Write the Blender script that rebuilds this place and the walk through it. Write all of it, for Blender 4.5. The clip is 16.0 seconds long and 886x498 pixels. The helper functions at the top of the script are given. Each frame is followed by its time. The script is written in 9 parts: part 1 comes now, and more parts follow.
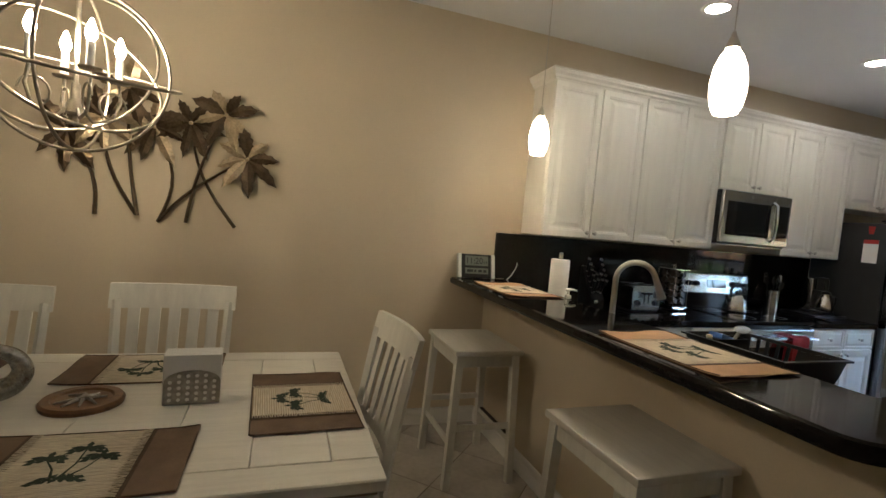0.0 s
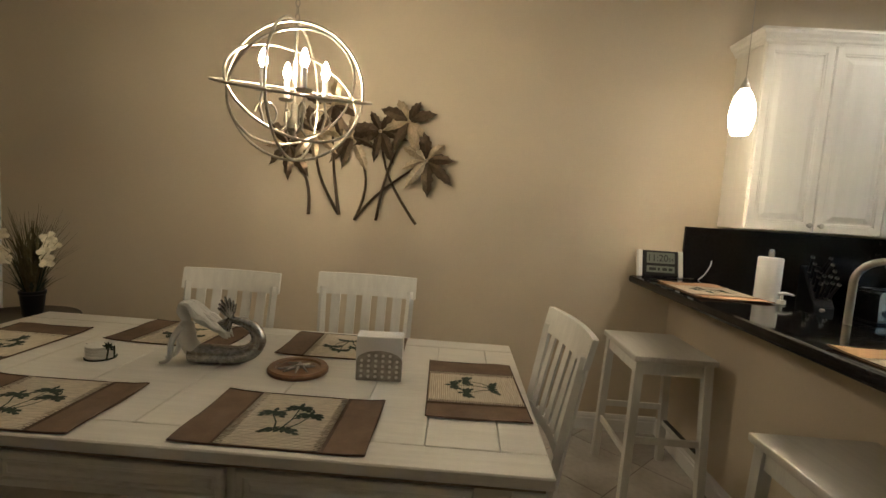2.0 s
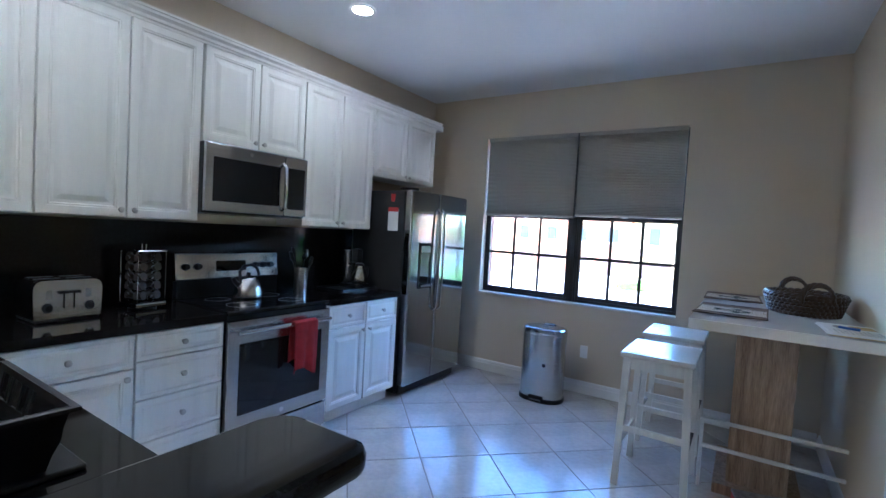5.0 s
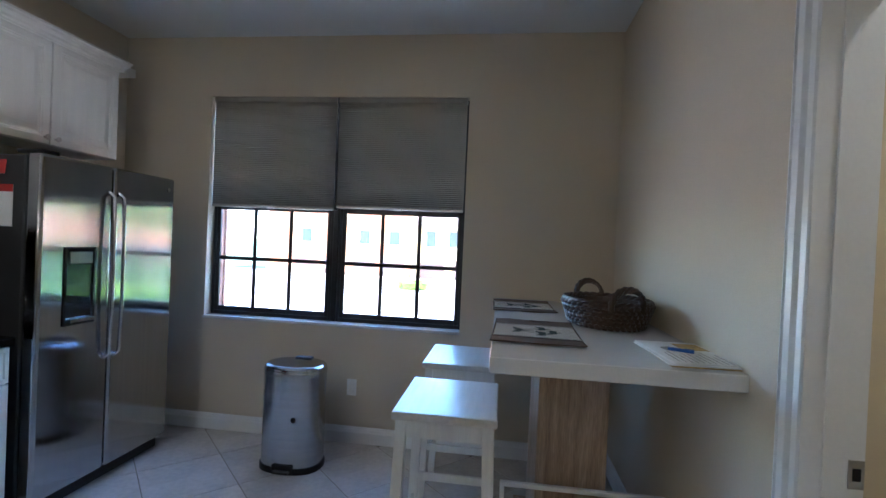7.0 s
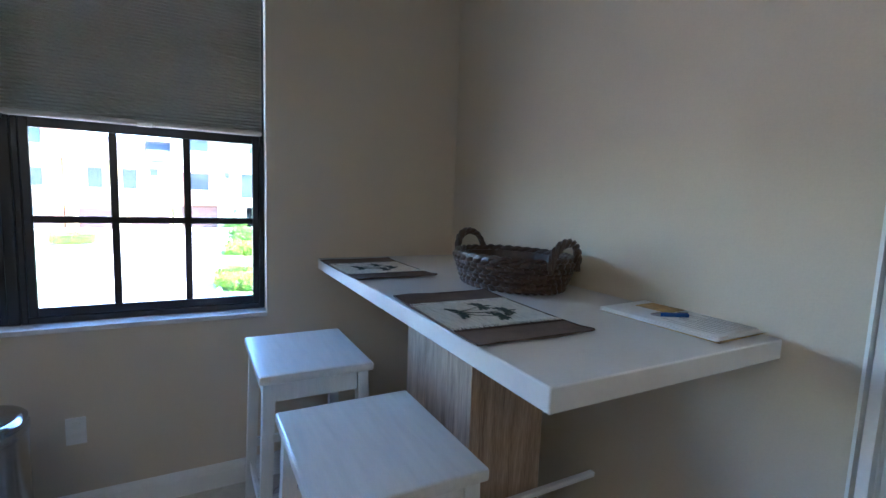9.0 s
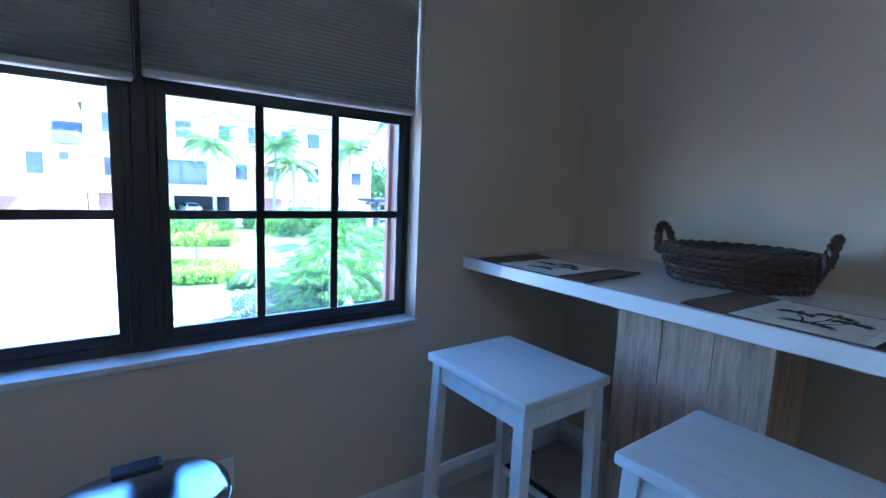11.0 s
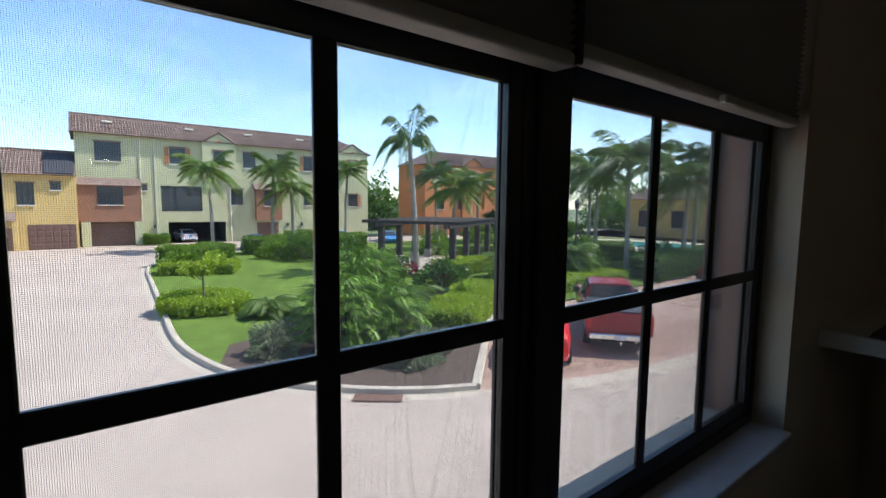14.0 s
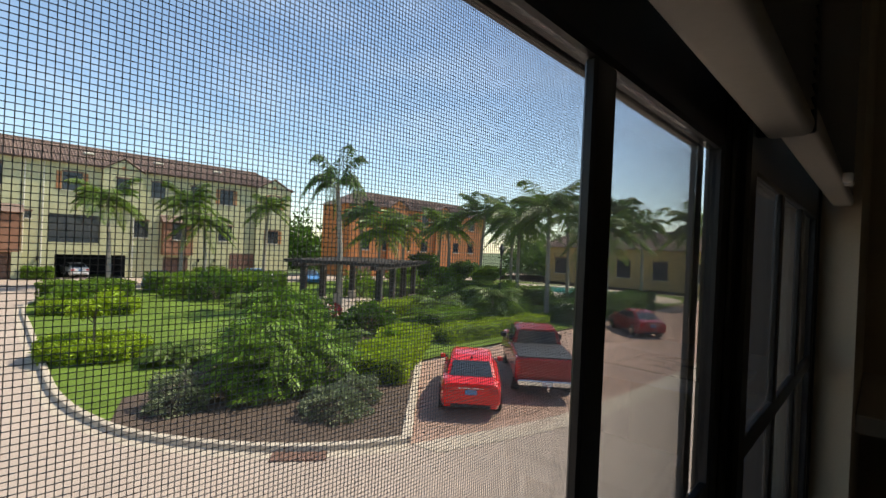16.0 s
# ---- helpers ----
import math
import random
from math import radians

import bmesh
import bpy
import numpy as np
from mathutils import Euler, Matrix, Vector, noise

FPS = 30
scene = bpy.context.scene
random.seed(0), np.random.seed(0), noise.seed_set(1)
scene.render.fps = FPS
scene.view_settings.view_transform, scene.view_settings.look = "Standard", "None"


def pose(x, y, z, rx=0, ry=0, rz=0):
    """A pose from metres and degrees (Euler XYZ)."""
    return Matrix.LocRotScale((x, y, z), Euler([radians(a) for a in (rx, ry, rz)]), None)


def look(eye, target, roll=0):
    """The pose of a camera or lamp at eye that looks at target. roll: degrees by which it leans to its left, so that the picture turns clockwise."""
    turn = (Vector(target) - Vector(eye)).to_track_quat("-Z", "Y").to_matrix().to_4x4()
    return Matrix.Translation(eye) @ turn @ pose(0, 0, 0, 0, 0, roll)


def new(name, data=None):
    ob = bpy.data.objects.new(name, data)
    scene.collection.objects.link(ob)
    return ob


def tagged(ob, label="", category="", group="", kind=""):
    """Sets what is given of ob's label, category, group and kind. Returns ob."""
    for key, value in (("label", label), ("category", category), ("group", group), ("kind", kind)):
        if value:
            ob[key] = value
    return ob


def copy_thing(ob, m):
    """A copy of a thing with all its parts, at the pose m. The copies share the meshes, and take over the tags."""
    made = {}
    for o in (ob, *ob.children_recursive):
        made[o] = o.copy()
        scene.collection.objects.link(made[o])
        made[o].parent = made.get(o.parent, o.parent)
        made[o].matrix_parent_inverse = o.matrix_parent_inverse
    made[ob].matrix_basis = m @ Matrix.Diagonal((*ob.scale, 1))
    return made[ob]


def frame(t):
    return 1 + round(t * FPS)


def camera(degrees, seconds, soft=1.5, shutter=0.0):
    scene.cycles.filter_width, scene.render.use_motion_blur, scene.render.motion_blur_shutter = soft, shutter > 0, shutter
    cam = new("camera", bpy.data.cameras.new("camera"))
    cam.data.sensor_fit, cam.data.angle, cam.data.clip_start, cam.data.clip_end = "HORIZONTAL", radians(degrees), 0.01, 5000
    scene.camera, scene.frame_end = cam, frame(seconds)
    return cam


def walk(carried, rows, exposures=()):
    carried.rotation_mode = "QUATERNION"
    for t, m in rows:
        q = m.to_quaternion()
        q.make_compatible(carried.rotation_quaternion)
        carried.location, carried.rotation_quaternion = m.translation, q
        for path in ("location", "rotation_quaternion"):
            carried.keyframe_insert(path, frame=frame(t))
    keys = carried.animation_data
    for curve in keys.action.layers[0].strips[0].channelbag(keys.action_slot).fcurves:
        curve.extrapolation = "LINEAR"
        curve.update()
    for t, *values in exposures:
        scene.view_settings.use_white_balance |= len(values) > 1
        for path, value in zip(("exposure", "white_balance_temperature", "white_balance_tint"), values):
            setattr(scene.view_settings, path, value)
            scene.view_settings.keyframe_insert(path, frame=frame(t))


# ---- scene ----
cam = camera(87.2, 16.0)
PATH = [
    (0, (0.996, 0.735, 1.447), (1.654, 2.62, 1.331), 5.1),
    (0.5, (0.979, 0.754, 1.452), (1.447, 2.693, 1.311), 4.9),
    (1, (0.945, 0.763, 1.447), (1.186, 2.741, 1.277), 4.7),
    (1.5, (0.945, 0.764, 1.449), (0.966, 2.756, 1.268), 4.3),
    (2, (1.007, 0.752, 1.433), (0.948, 2.742, 1.249), 3.8),
    (2.5, (1.202, 0.711, 1.429), (1.328, 2.701, 1.274), 3.2),
    (3, (1.418, 0.685, 1.415), (1.894, 2.621, 1.251), 2.3),
    (3.5, (1.637, 0.771, 1.458), (2.428, 2.6, 1.297), 2.9),
    (4, (1.986, 0.782, 1.463), (3.241, 2.331, 1.311), 3.1),
    (4.5, (2.353, 0.726, 1.463), (3.824, 2.075, 1.351), 4.0),
    (5, (2.687, 0.773, 1.45), (4.361, 1.864, 1.369), 3.3),
    (5.2, (2.816, 0.79, 1.477), (4.573, 1.744, 1.411), 3.2),
    (7.3, (4.031, 1.0, 1.406), (6.031, 1.029, 1.383), 2.4),
    (7.5, (4.138, 1.015, 1.396), (6.13, 0.846, 1.368), 2.3),
    (8, (4.399, 1.072, 1.394), (6.285, 0.41, 1.322), 2.1),
    (8.5, (4.57, 1.328, 1.401), (6.379, 0.489, 1.249), 2.2),
    (8.7, (4.64, 1.419, 1.405), (6.424, 0.535, 1.22), 2.1),
    (10.8, (5.371, 2.199, 1.394), (6.974, 1.032, 1.131), 2.8),
    (11, (5.472, 2.267, 1.376), (7.068, 1.091, 1.113), 2.4),
    (11.5, (5.743, 2.392, 1.367), (7.349, 1.226, 1.118), 0.9),
    (12, (5.934, 2.564, 1.391), (7.538, 1.392, 1.158), 0.1),
    (12.5, (6.115, 2.659, 1.427), (7.687, 1.443, 1.204), 0.2),
    (13, (6.343, 2.662, 1.413), (7.954, 1.496, 1.204), -0.2),
    (13.5, (6.488, 2.676, 1.419), (8.120, 1.536, 1.225), -0.8),
    (14, (6.644, 2.732, 1.441), (8.227, 1.524, 1.253), 0.6),
    (14.5, (6.786, 2.722, 1.440), (8.420, 1.576, 1.315), 1.8),
    (15, (6.887, 2.723, 1.462), (8.498, 1.542, 1.354), 2.5),
    (15.5, (6.993, 2.731, 1.508), (8.448, 1.360, 1.471), 2.3),
    (16, (7.010, 2.787, 1.501), (8.382, 1.331, 1.499), 2.6),
]
EXPOSURE = [(0, 5.08, 5850, 10), (1, 5.28, 5900, 10), (1.5, 5.23, 5900, 10), (2.5, 5.43, 5880, 10), (3, 5.38, 5480, 10), (3.5, 5.28, 5100, 10), (4, 5.4, 4780, 10), (4.5, 5.48, 4560, 10), (5, 5.45, 4450, 10), (7.5, 5.0, 4950, 10), (8.7, 5.05, 4850, 10), (10.8, 4.65, 4200, 10), (11.5, 4.37, 4080, 10), (12, 3.82, 4280, 10), (12.5, 3.2, 4700, 10), (13, 2.45, 5200, 10), (13.5, 1.7, 5700, 10), (14, 1.3, 6100, 10), (15, 0.92, 6850, 10), (16, 0.75, 7450, 10)]
walk(cam, [(t, look(eye, target, roll)) for t, eye, target, roll in PATH], EXPOSURE)

# ---------------------------------------------------------------- light
world = bpy.data.worlds.new("sky")
scene.world = world
world.use_nodes = True
wt = world.node_tree
sky = wt.nodes.new("ShaderNodeTexSky")
sky.sky_type, sky.sun_disc = "NISHITA", False
SUN = Vector((-0.22, -0.72, 0.95)).normalized()
sky.sun_elevation = math.asin(SUN.z)
sky.sun_rotation = math.atan2(SUN.x, SUN.y)
sky.air_density, sky.dust_density, sky.ozone_density = 1.0, 0.3, 3.0
# thin streaks of high cloud
wtc, wmp, wno, wrp, wmx = (wt.nodes.new("ShaderNode" + k) for k in ("TexCoord", "Mapping", "TexNoise", "ValToRGB", "Mix"))
wmp.inputs["Scale"].default_value = (1.2, 3.0, 7.0)
wno.inputs["Scale"].default_value, wno.inputs["Detail"].default_value = 2.2, 6
wrp.color_ramp.elements[0].position, wrp.color_ramp.elements[1].position = 0.46, 0.78
wmx.data_type = "RGBA"
wt.links.new(wtc.outputs["Generated"], wmp.inputs[0])
wt.links.new(wmp.outputs[0], wno.inputs["Vector"])
wt.links.new(wno.outputs[0], wrp.inputs[0])
wsc = wt.nodes.new("ShaderNodeMath")
wsc.operation, wsc.inputs[1].default_value = "MULTIPLY", 0.09
wt.links.new(wrp.outputs[0], wsc.inputs[0])
wt.links.new(wsc.outputs[0], wmx.inputs[0])
wt.links.new(sky.outputs[0], wmx.inputs[6])
wmx.inputs[7].default_value = (9.0, 9.3, 9.8, 1)
wt.links.new(wmx.outputs[2], wt.nodes["Background"].inputs[0])
wt.nodes["Background"].inputs[1].default_value = 0.15
sun_data = bpy.data.lights.new("sun", "SUN")
sun_data.energy, sun_data.angle, sun_data.color = 4.1, radians(0.53), (1.0, 0.95, 0.87)
sun = new("sun", sun_data)
sun.matrix_basis = look(SUN * 60, (0, 0, 0))
BULB, PENDANT, CAN = 2.2, 0.5, 4.8

# ---------------------------------------------------------------- materials
MATS = {}


def material(name, color, rough=0.5, metal=0.0, vary=0.12, scale=6.0, fine=60.0, bump=0.02, stretch=(1, 1, 1), dark=None, spec=0.5, coat=0.0, rand=0.0, island=0.0):
    """A painted, wooden, stone or metal surface: base colour broken up at two scales, with fine relief."""
    m = bpy.data.materials.new(name)
    m.use_nodes = True
    n, l = m.node_tree.nodes, m.node_tree.links
    b = n["Principled BSDF"]
    b.inputs["Roughness"].default_value = rough
    b.inputs["Metallic"].default_value = metal
    b.inputs["Specular IOR Level"].default_value = spec
    b.inputs["Coat Weight"].default_value = coat
    tc, mp = n.new("ShaderNodeTexCoord"), n.new("ShaderNodeMapping")
    mp.inputs["Scale"].default_value = stretch
    l.new(tc.outputs["Object"], mp.inputs[0])
    big, small = n.new("ShaderNodeTexNoise"), n.new("ShaderNodeTexNoise")
    big.inputs["Scale"].default_value, small.inputs["Scale"].default_value = scale, fine
    big.inputs["Detail"].default_value, small.inputs["Detail"].default_value = 5, 4
    for t in (big, small):
        l.new(mp.outputs[0], t.inputs["Vector"])
    mix = n.new("ShaderNodeMix")
    mix.data_type = "FLOAT"
    mix.inputs[0].default_value = 0.4
    l.new(big.outputs[0], mix.inputs[2])
    l.new(small.outputs[0], mix.inputs[3])
    ramp = n.new("ShaderNodeValToRGB")
    lo = dark or tuple(c * (1 - vary) for c in color)
    hi = tuple(min(1, c * (1 + vary * 0.6)) for c in color)
    ramp.color_ramp.elements[0].position, ramp.color_ramp.elements[1].position = 0.34, 0.64
    ramp.color_ramp.elements[0].color, ramp.color_ramp.elements[1].color = (*lo, 1), (*hi, 1)
    l.new(mix.outputs[0], ramp.inputs[0])
    out = ramp.outputs[0]
    if rand:
        info, hsv, mr = n.new("ShaderNodeObjectInfo"), n.new("ShaderNodeHueSaturation"), n.new("ShaderNodeMapRange")
        mr.inputs[3].default_value, mr.inputs[4].default_value = 1 - rand, 1 + rand
        l.new(info.outputs["Random"], mr.inputs[0])
        l.new(mr.outputs[0], hsv.inputs["Value"])
        l.new(out, hsv.inputs["Color"])
        out = hsv.outputs[0]
    if island:
        geo, hsv, mr = n.new("ShaderNodeNewGeometry"), n.new("ShaderNodeHueSaturation"), n.new("ShaderNodeMapRange")
        mr.inputs[3].default_value, mr.inputs[4].default_value = 1 - island, 1 + island
        l.new(geo.outputs["Random Per Island"], mr.inputs[0])
        l.new(mr.outputs[0], hsv.inputs["Value"])
        l.new(out, hsv.inputs["Color"])
        out = hsv.outputs[0]
    l.new(out, b.inputs["Base Color"])
    if bump:
        bp = n.new("ShaderNodeBump")
        bp.inputs["Strength"].default_value, bp.inputs["Distance"].default_value = min(1, bump * 10), 0.002
        l.new(small.outputs[0], bp.inputs["Height"])
        l.new(bp.outputs[0], b.inputs["Normal"])
    MATS[name] = m
    return m


def glow(name, color, strength):
    m = bpy.data.materials.new(name)
    m.use_nodes = True
    b = m.node_tree.nodes["Principled BSDF"]
    b.inputs["Base Color"].default_value = (0.9, 0.88, 0.84, 1)
    b.inputs["Emission Color"].default_value = (*color, 1)
    b.inputs["Emission Strength"].default_value = strength
    return m


def pane_material(name, tint=(1, 1, 1), gloss=0.06):
    m = bpy.data.materials.new(name)
    m.use_nodes = True
    n, l = m.node_tree.nodes, m.node_tree.links
    n.remove(n["Principled BSDF"])
    tr, gl, mx, lw = n.new("ShaderNodeBsdfTransparent"), n.new("ShaderNodeBsdfGlossy"), n.new("ShaderNodeMixShader"), n.new("ShaderNodeLayerWeight")
    pw, sc = n.new("ShaderNodeMath"), n.new("ShaderNodeMath")
    tr.inputs[0].default_value = (*tint, 1)
    gl.inputs["Roughness"].default_value = 0.01
    pw.operation, pw.inputs[1].default_value = "POWER", 4.0
    sc.operation, sc.inputs[1].default_value, sc.inputs[2].default_value = "MULTIPLY_ADD", 0.85, 0.006
    l.new(lw.outputs["Facing"], pw.inputs[0])
    l.new(pw.outputs[0], sc.inputs[0])
    l.new(sc.outputs[0], mx.inputs[0])
    l.new(tr.outputs[0], mx.inputs[1])
    l.new(gl.outputs[0], mx.inputs[2])
    l.new(mx.outputs[0], n["Material Output"].inputs[0])
    return m


M_WALL = material("wall_paint", (0.60, 0.515, 0.385), 0.75, vary=0.05, scale=1.3, fine=180, bump=0.03, spec=0.3)
M_BATH = material("bath_paint", (0.64, 0.54, 0.35), 0.7, vary=0.05, scale=1.3, fine=180, bump=0.03)
M_CEIL = material("ceiling_paint", (0.74, 0.74, 0.73), 0.85, vary=0.04, scale=1.5, fine=220, bump=0.03)
M_TRIM = material("white_trim", (0.76, 0.75, 0.72), 0.38, vary=0.04, scale=3, fine=90, bump=0.005)
M_TILE = material("floor_tile", (0.55, 0.52, 0.475), 0.2, vary=0.16, scale=5, fine=30, bump=0.01, rand=0.07)
M_GROUT = material("grout", (0.22, 0.19, 0.16), 0.9, vary=0.2)
M_CAB = material("cabinet_paint", (0.77, 0.74, 0.67), 0.36, vary=0.06, scale=3, fine=70, bump=0.008, stretch=(6, 6, 0.7))
# dark brown that paints the shade seen in the cabinet door gaps
M_GAPSHADE = material("cabinet_gap", (0.11, 0.085, 0.06), 0.8)
M_GRAN = material("black_granite", (0.009, 0.008, 0.008), 0.06, vary=0.3, scale=60, fine=300, bump=0.0, spec=0.2)
M_STEEL = material("brushed_steel", (0.50, 0.50, 0.50), 0.22, 1.0, vary=0.1, scale=2, fine=40, bump=0.006, stretch=(1, 1, 40))
M_STEELD = material("fridge_steel", (0.42, 0.43, 0.45), 0.09, 1.0, vary=0.06, scale=2, fine=40, bump=0.004, stretch=(40, 40, 1))
M_CHROME = material("chrome", (0.75, 0.75, 0.75), 0.09, 1.0, vary=0.03, bump=0)
M_NICKEL = material("brushed_nickel", (0.52, 0.49, 0.44), 0.28, 1.0, vary=0.08, bump=0.004)
M_BLACK = material("black_plastic", (0.008, 0.008, 0.009), 0.33, vary=0.2, bump=0.004, spec=0.35)
M_BLACKG = material("black_glass", (0.008, 0.008, 0.01), 0.05, vary=0.1, bump=0)
M_FRSIDE = material("fridge_side", (0.03, 0.03, 0.032), 0.5, vary=0.2, fine=200, bump=0.02)
M_WHITEW = material("whitewashed_wood", (0.61, 0.585, 0.525), 0.28, vary=0.10, scale=4, fine=50, bump=0.02, stretch=(1.2, 12, 12))
M_WHITEW2 = material("white_painted_wood", (0.68, 0.665, 0.61), 0.42, vary=0.09, scale=4, fine=50, bump=0.02, stretch=(10, 10, 1.2))
M_SEAM = material("table_seam", (0.20, 0.16, 0.11), 0.7)
M_OAK = material("limed_oak", (0.40, 0.29, 0.19), 0.55, vary=0.35, scale=3, fine=24, bump=0.04, stretch=(14, 14, 0.8), dark=(0.20, 0.13, 0.08))
M_QUARTZ = material("white_laminate", (0.72, 0.70, 0.66), 0.2, vary=0.04, scale=5, fine=90, bump=0.003)
M_MATB = material("brown_cloth", (0.125, 0.080, 0.048), 0.85, vary=0.3, scale=12, fine=400, bump=0.05)
M_MATT = material("tan_cloth", (0.40, 0.24, 0.125), 0.85, vary=0.2, scale=12, fine=400, bump=0.05)
M_MATC = material("cream_weave", (0.60, 0.53, 0.41), 0.9, vary=0.28, scale=20, fine=150, bump=0.08, stretch=(1, 6, 1))
M_STITCH = material("dark_stitch", (0.06, 0.034, 0.02), 0.9, vary=0.3, scale=60, fine=400, bump=0.05)
M_WEFT = material("tan_weft", (0.36, 0.29, 0.19), 0.9, vary=0.3, scale=30, fine=300)
M_MOTIF = material("motif_green", (0.022, 0.035, 0.022), 0.9, vary=0.3, scale=30)
M_BRONZE = material("bronze_metal", (0.13, 0.095, 0.062), 0.38, 0.85, vary=0.4, scale=14, fine=80, bump=0.02)
M_GOLDLEAF = material("pale_gold_metal", (0.58, 0.47, 0.32), 0.36, 0.85, vary=0.35, scale=14, fine=80, bump=0.02)
M_ORB = material("antique_silver", (0.40, 0.36, 0.29), 0.32, 0.9, vary=0.2, scale=20, bump=0.01)
M_DARKWOOD = material("dark_wood", (0.035, 0.022, 0.014), 0.35, vary=0.3, scale=4, stretch=(1, 8, 1))
M_BLIND = material("grey_blind_fabric", (0.33, 0.31, 0.28), 0.9, vary=0.08, scale=4, fine=200, bump=0.03)
M_RAIL = material("cream_blind_rail", (0.52, 0.49, 0.43), 0.5, vary=0.06, scale=5, fine=120, bump=0.005)
M_FRAME = material("black_window_frame", (0.018, 0.018, 0.020), 0.35, vary=0.15, fine=90, bump=0.005)
M_SCREEN = material("screen_wire", (0.12, 0.12, 0.125), 0.5, vary=0.1)
M_SILL = material("marble_sill", (0.66, 0.64, 0.60), 0.25, vary=0.1, scale=9, fine=40, bump=0.003)
M_WICKER = material("dark_wicker", (0.06, 0.033, 0.019), 0.38, vary=0.4, scale=30, fine=120, bump=0.05)
M_PAPER = material("white_paper", (0.75, 0.74, 0.71), 0.9, vary=0.05, scale=9, fine=120, bump=0.02)
M_RED = material("red_cloth", (0.30, 0.012, 0.014), 0.9, vary=0.25, scale=18, fine=250, bump=0.08)
M_REDP = material("red_plastic", (0.45, 0.03, 0.025), 0.4)
M_BLUE = material("blue_plastic", (0.02, 0.10, 0.40), 0.35)
M_CERAMIC = material("white_ceramic", (0.78, 0.77, 0.73), 0.12, vary=0.03, bump=0)
M_PLASTER = material("white_resin", (0.62, 0.61, 0.58), 0.45, vary=0.1, scale=12, bump=0.01)
M_SILVERF = material("silver_scale", (0.46, 0.46, 0.45), 0.27, 0.9, vary=0.5, scale=60, fine=220, bump=0.06)
M_TRIVET = material("acacia_wood", (0.20, 0.105, 0.05), 0.4, vary=0.4, scale=5, stretch=(1, 9, 1), bump=0.01)
M_SOAP = material("dark_soap", (0.07, 0.08, 0.12), 0.12, vary=0.2, scale=20)
M_NAVY = material("navy_label", (0.025, 0.035, 0.11), 0.4, vary=0.3, scale=40)
M_PEWTER = material("pewter", (0.33, 0.31, 0.28), 0.35, 0.8, vary=0.3, scale=30, bump=0.02)
M_LCD = material("lcd_panel", (0.17, 0.185, 0.16), 0.2, vary=0.04)
M_INK = material("ink", (0.015, 0.015, 0.015), 0.6)
M_GRASSY = material("dried_grass", (0.10, 0.085, 0.035), 0.7, vary=0.4, scale=20)
M_PETAL = material("cream_petal", (0.72, 0.64, 0.47), 0.7, vary=0.15, scale=30)
M_YELLOWP = material("magazine_print", (0.45, 0.30, 0.08), 0.5, vary=0.6, scale=20)
def translucent(m, share, color):
    """Lets a share of the light through a thin cloth."""
    n, l = m.node_tree.nodes, m.node_tree.links
    tl, mx = n.new("ShaderNodeBsdfTranslucent"), n.new("ShaderNodeMixShader")
    tl.inputs[0].default_value, mx.inputs[0].default_value = (*color, 1), share
    l.new(n["Principled BSDF"].outputs[0], mx.inputs[1])
    l.new(tl.outputs[0], mx.inputs[2])
    l.new(mx.outputs[0], n["Material Output"].inputs[0])


translucent(M_BLIND, 0.25, (0.58, 0.49, 0.37))
M_PANE = pane_material("window_glass", (0.93, 0.95, 0.95))
M_BULB = glow("bulb_glow", (1.0, 0.79, 0.50), BULB * 6)
M_SHADE = glow("pendant_glass", (1.0, 0.81, 0.54), PENDANT)
M_LAMP = glow("pendant_bulb", (1.0, 0.79, 0.50), 14.0)
M_CAN = glow("downlight_lens", (1.0, 0.88, 0.70), CAN)
# glow of the added, unseen bathroom fill lamp
M_BATHFILL = glow("bathroom_lens", (1.0, 0.88, 0.70), 7.0)

# ---------------------------------------------------------------- mesh helpers


def part(name, bm, mat, parent=None, label="", smooth=False, mats=()):
    me = bpy.data.meshes.new(name)
    bmesh.ops.recalc_face_normals(bm, faces=bm.faces[:])
    bm.to_mesh(me)
    bm.free()
    for m in (mat, *mats):
        me.materials.append(m)
    if smooth:
        me.set_sharp_from_angle(angle=radians(40))
        me.polygons.foreach_set("use_smooth", [p.area < 0.035 for p in me.polygons])
        me.update()
    ob = new(name, me)
    ob.parent = parent
    if label:
        ob["label"] = label
    return ob


def twin(ob, m, parent=None):
    """Another object on the same mesh."""
    o = new(ob.name, ob.data)
    o.parent = parent or ob.parent
    o.matrix_basis = m
    if "label" in ob:
        o["label"] = ob["label"]
    return o


def thing(name, label, category, m=None, group="", kind=""):
    ob = new(name)
    ob.empty_display_size = 0.1
    ob.matrix_basis = m or Matrix()
    return tagged(ob, label, category, group, kind)


def box(bm, x0, y0, z0, x1, y1, z1, b=0.0, m=None, seg=1, mi=0):
    r = bmesh.ops.create_cube(bm, size=1)
    vs = r["verts"]
    t = Matrix.Translation(((x0 + x1) / 2, (y0 + y1) / 2, (z0 + z1) / 2)) @ Matrix.Diagonal((abs(x1 - x0), abs(y1 - y0), abs(z1 - z0), 1))
    bmesh.ops.transform(bm, matrix=(m @ t) if m else t, verts=vs)
    fs = {f for v in vs for f in v.link_faces}
    if mi:
        for f in fs:
            f.material_index = mi
    if b:
        es = {e for v in vs for e in v.link_edges}
        bmesh.ops.bevel(bm, geom=list(es), offset=b, segments=seg, affect="EDGES", profile=0.5, clamp_overlap=True)
    return bm


def one(x0, y0, z0, x1, y1, z1, b=0.0, m=None, seg=1):
    return box(bmesh.new(), x0, y0, z0, x1, y1, z1, b, m, seg)


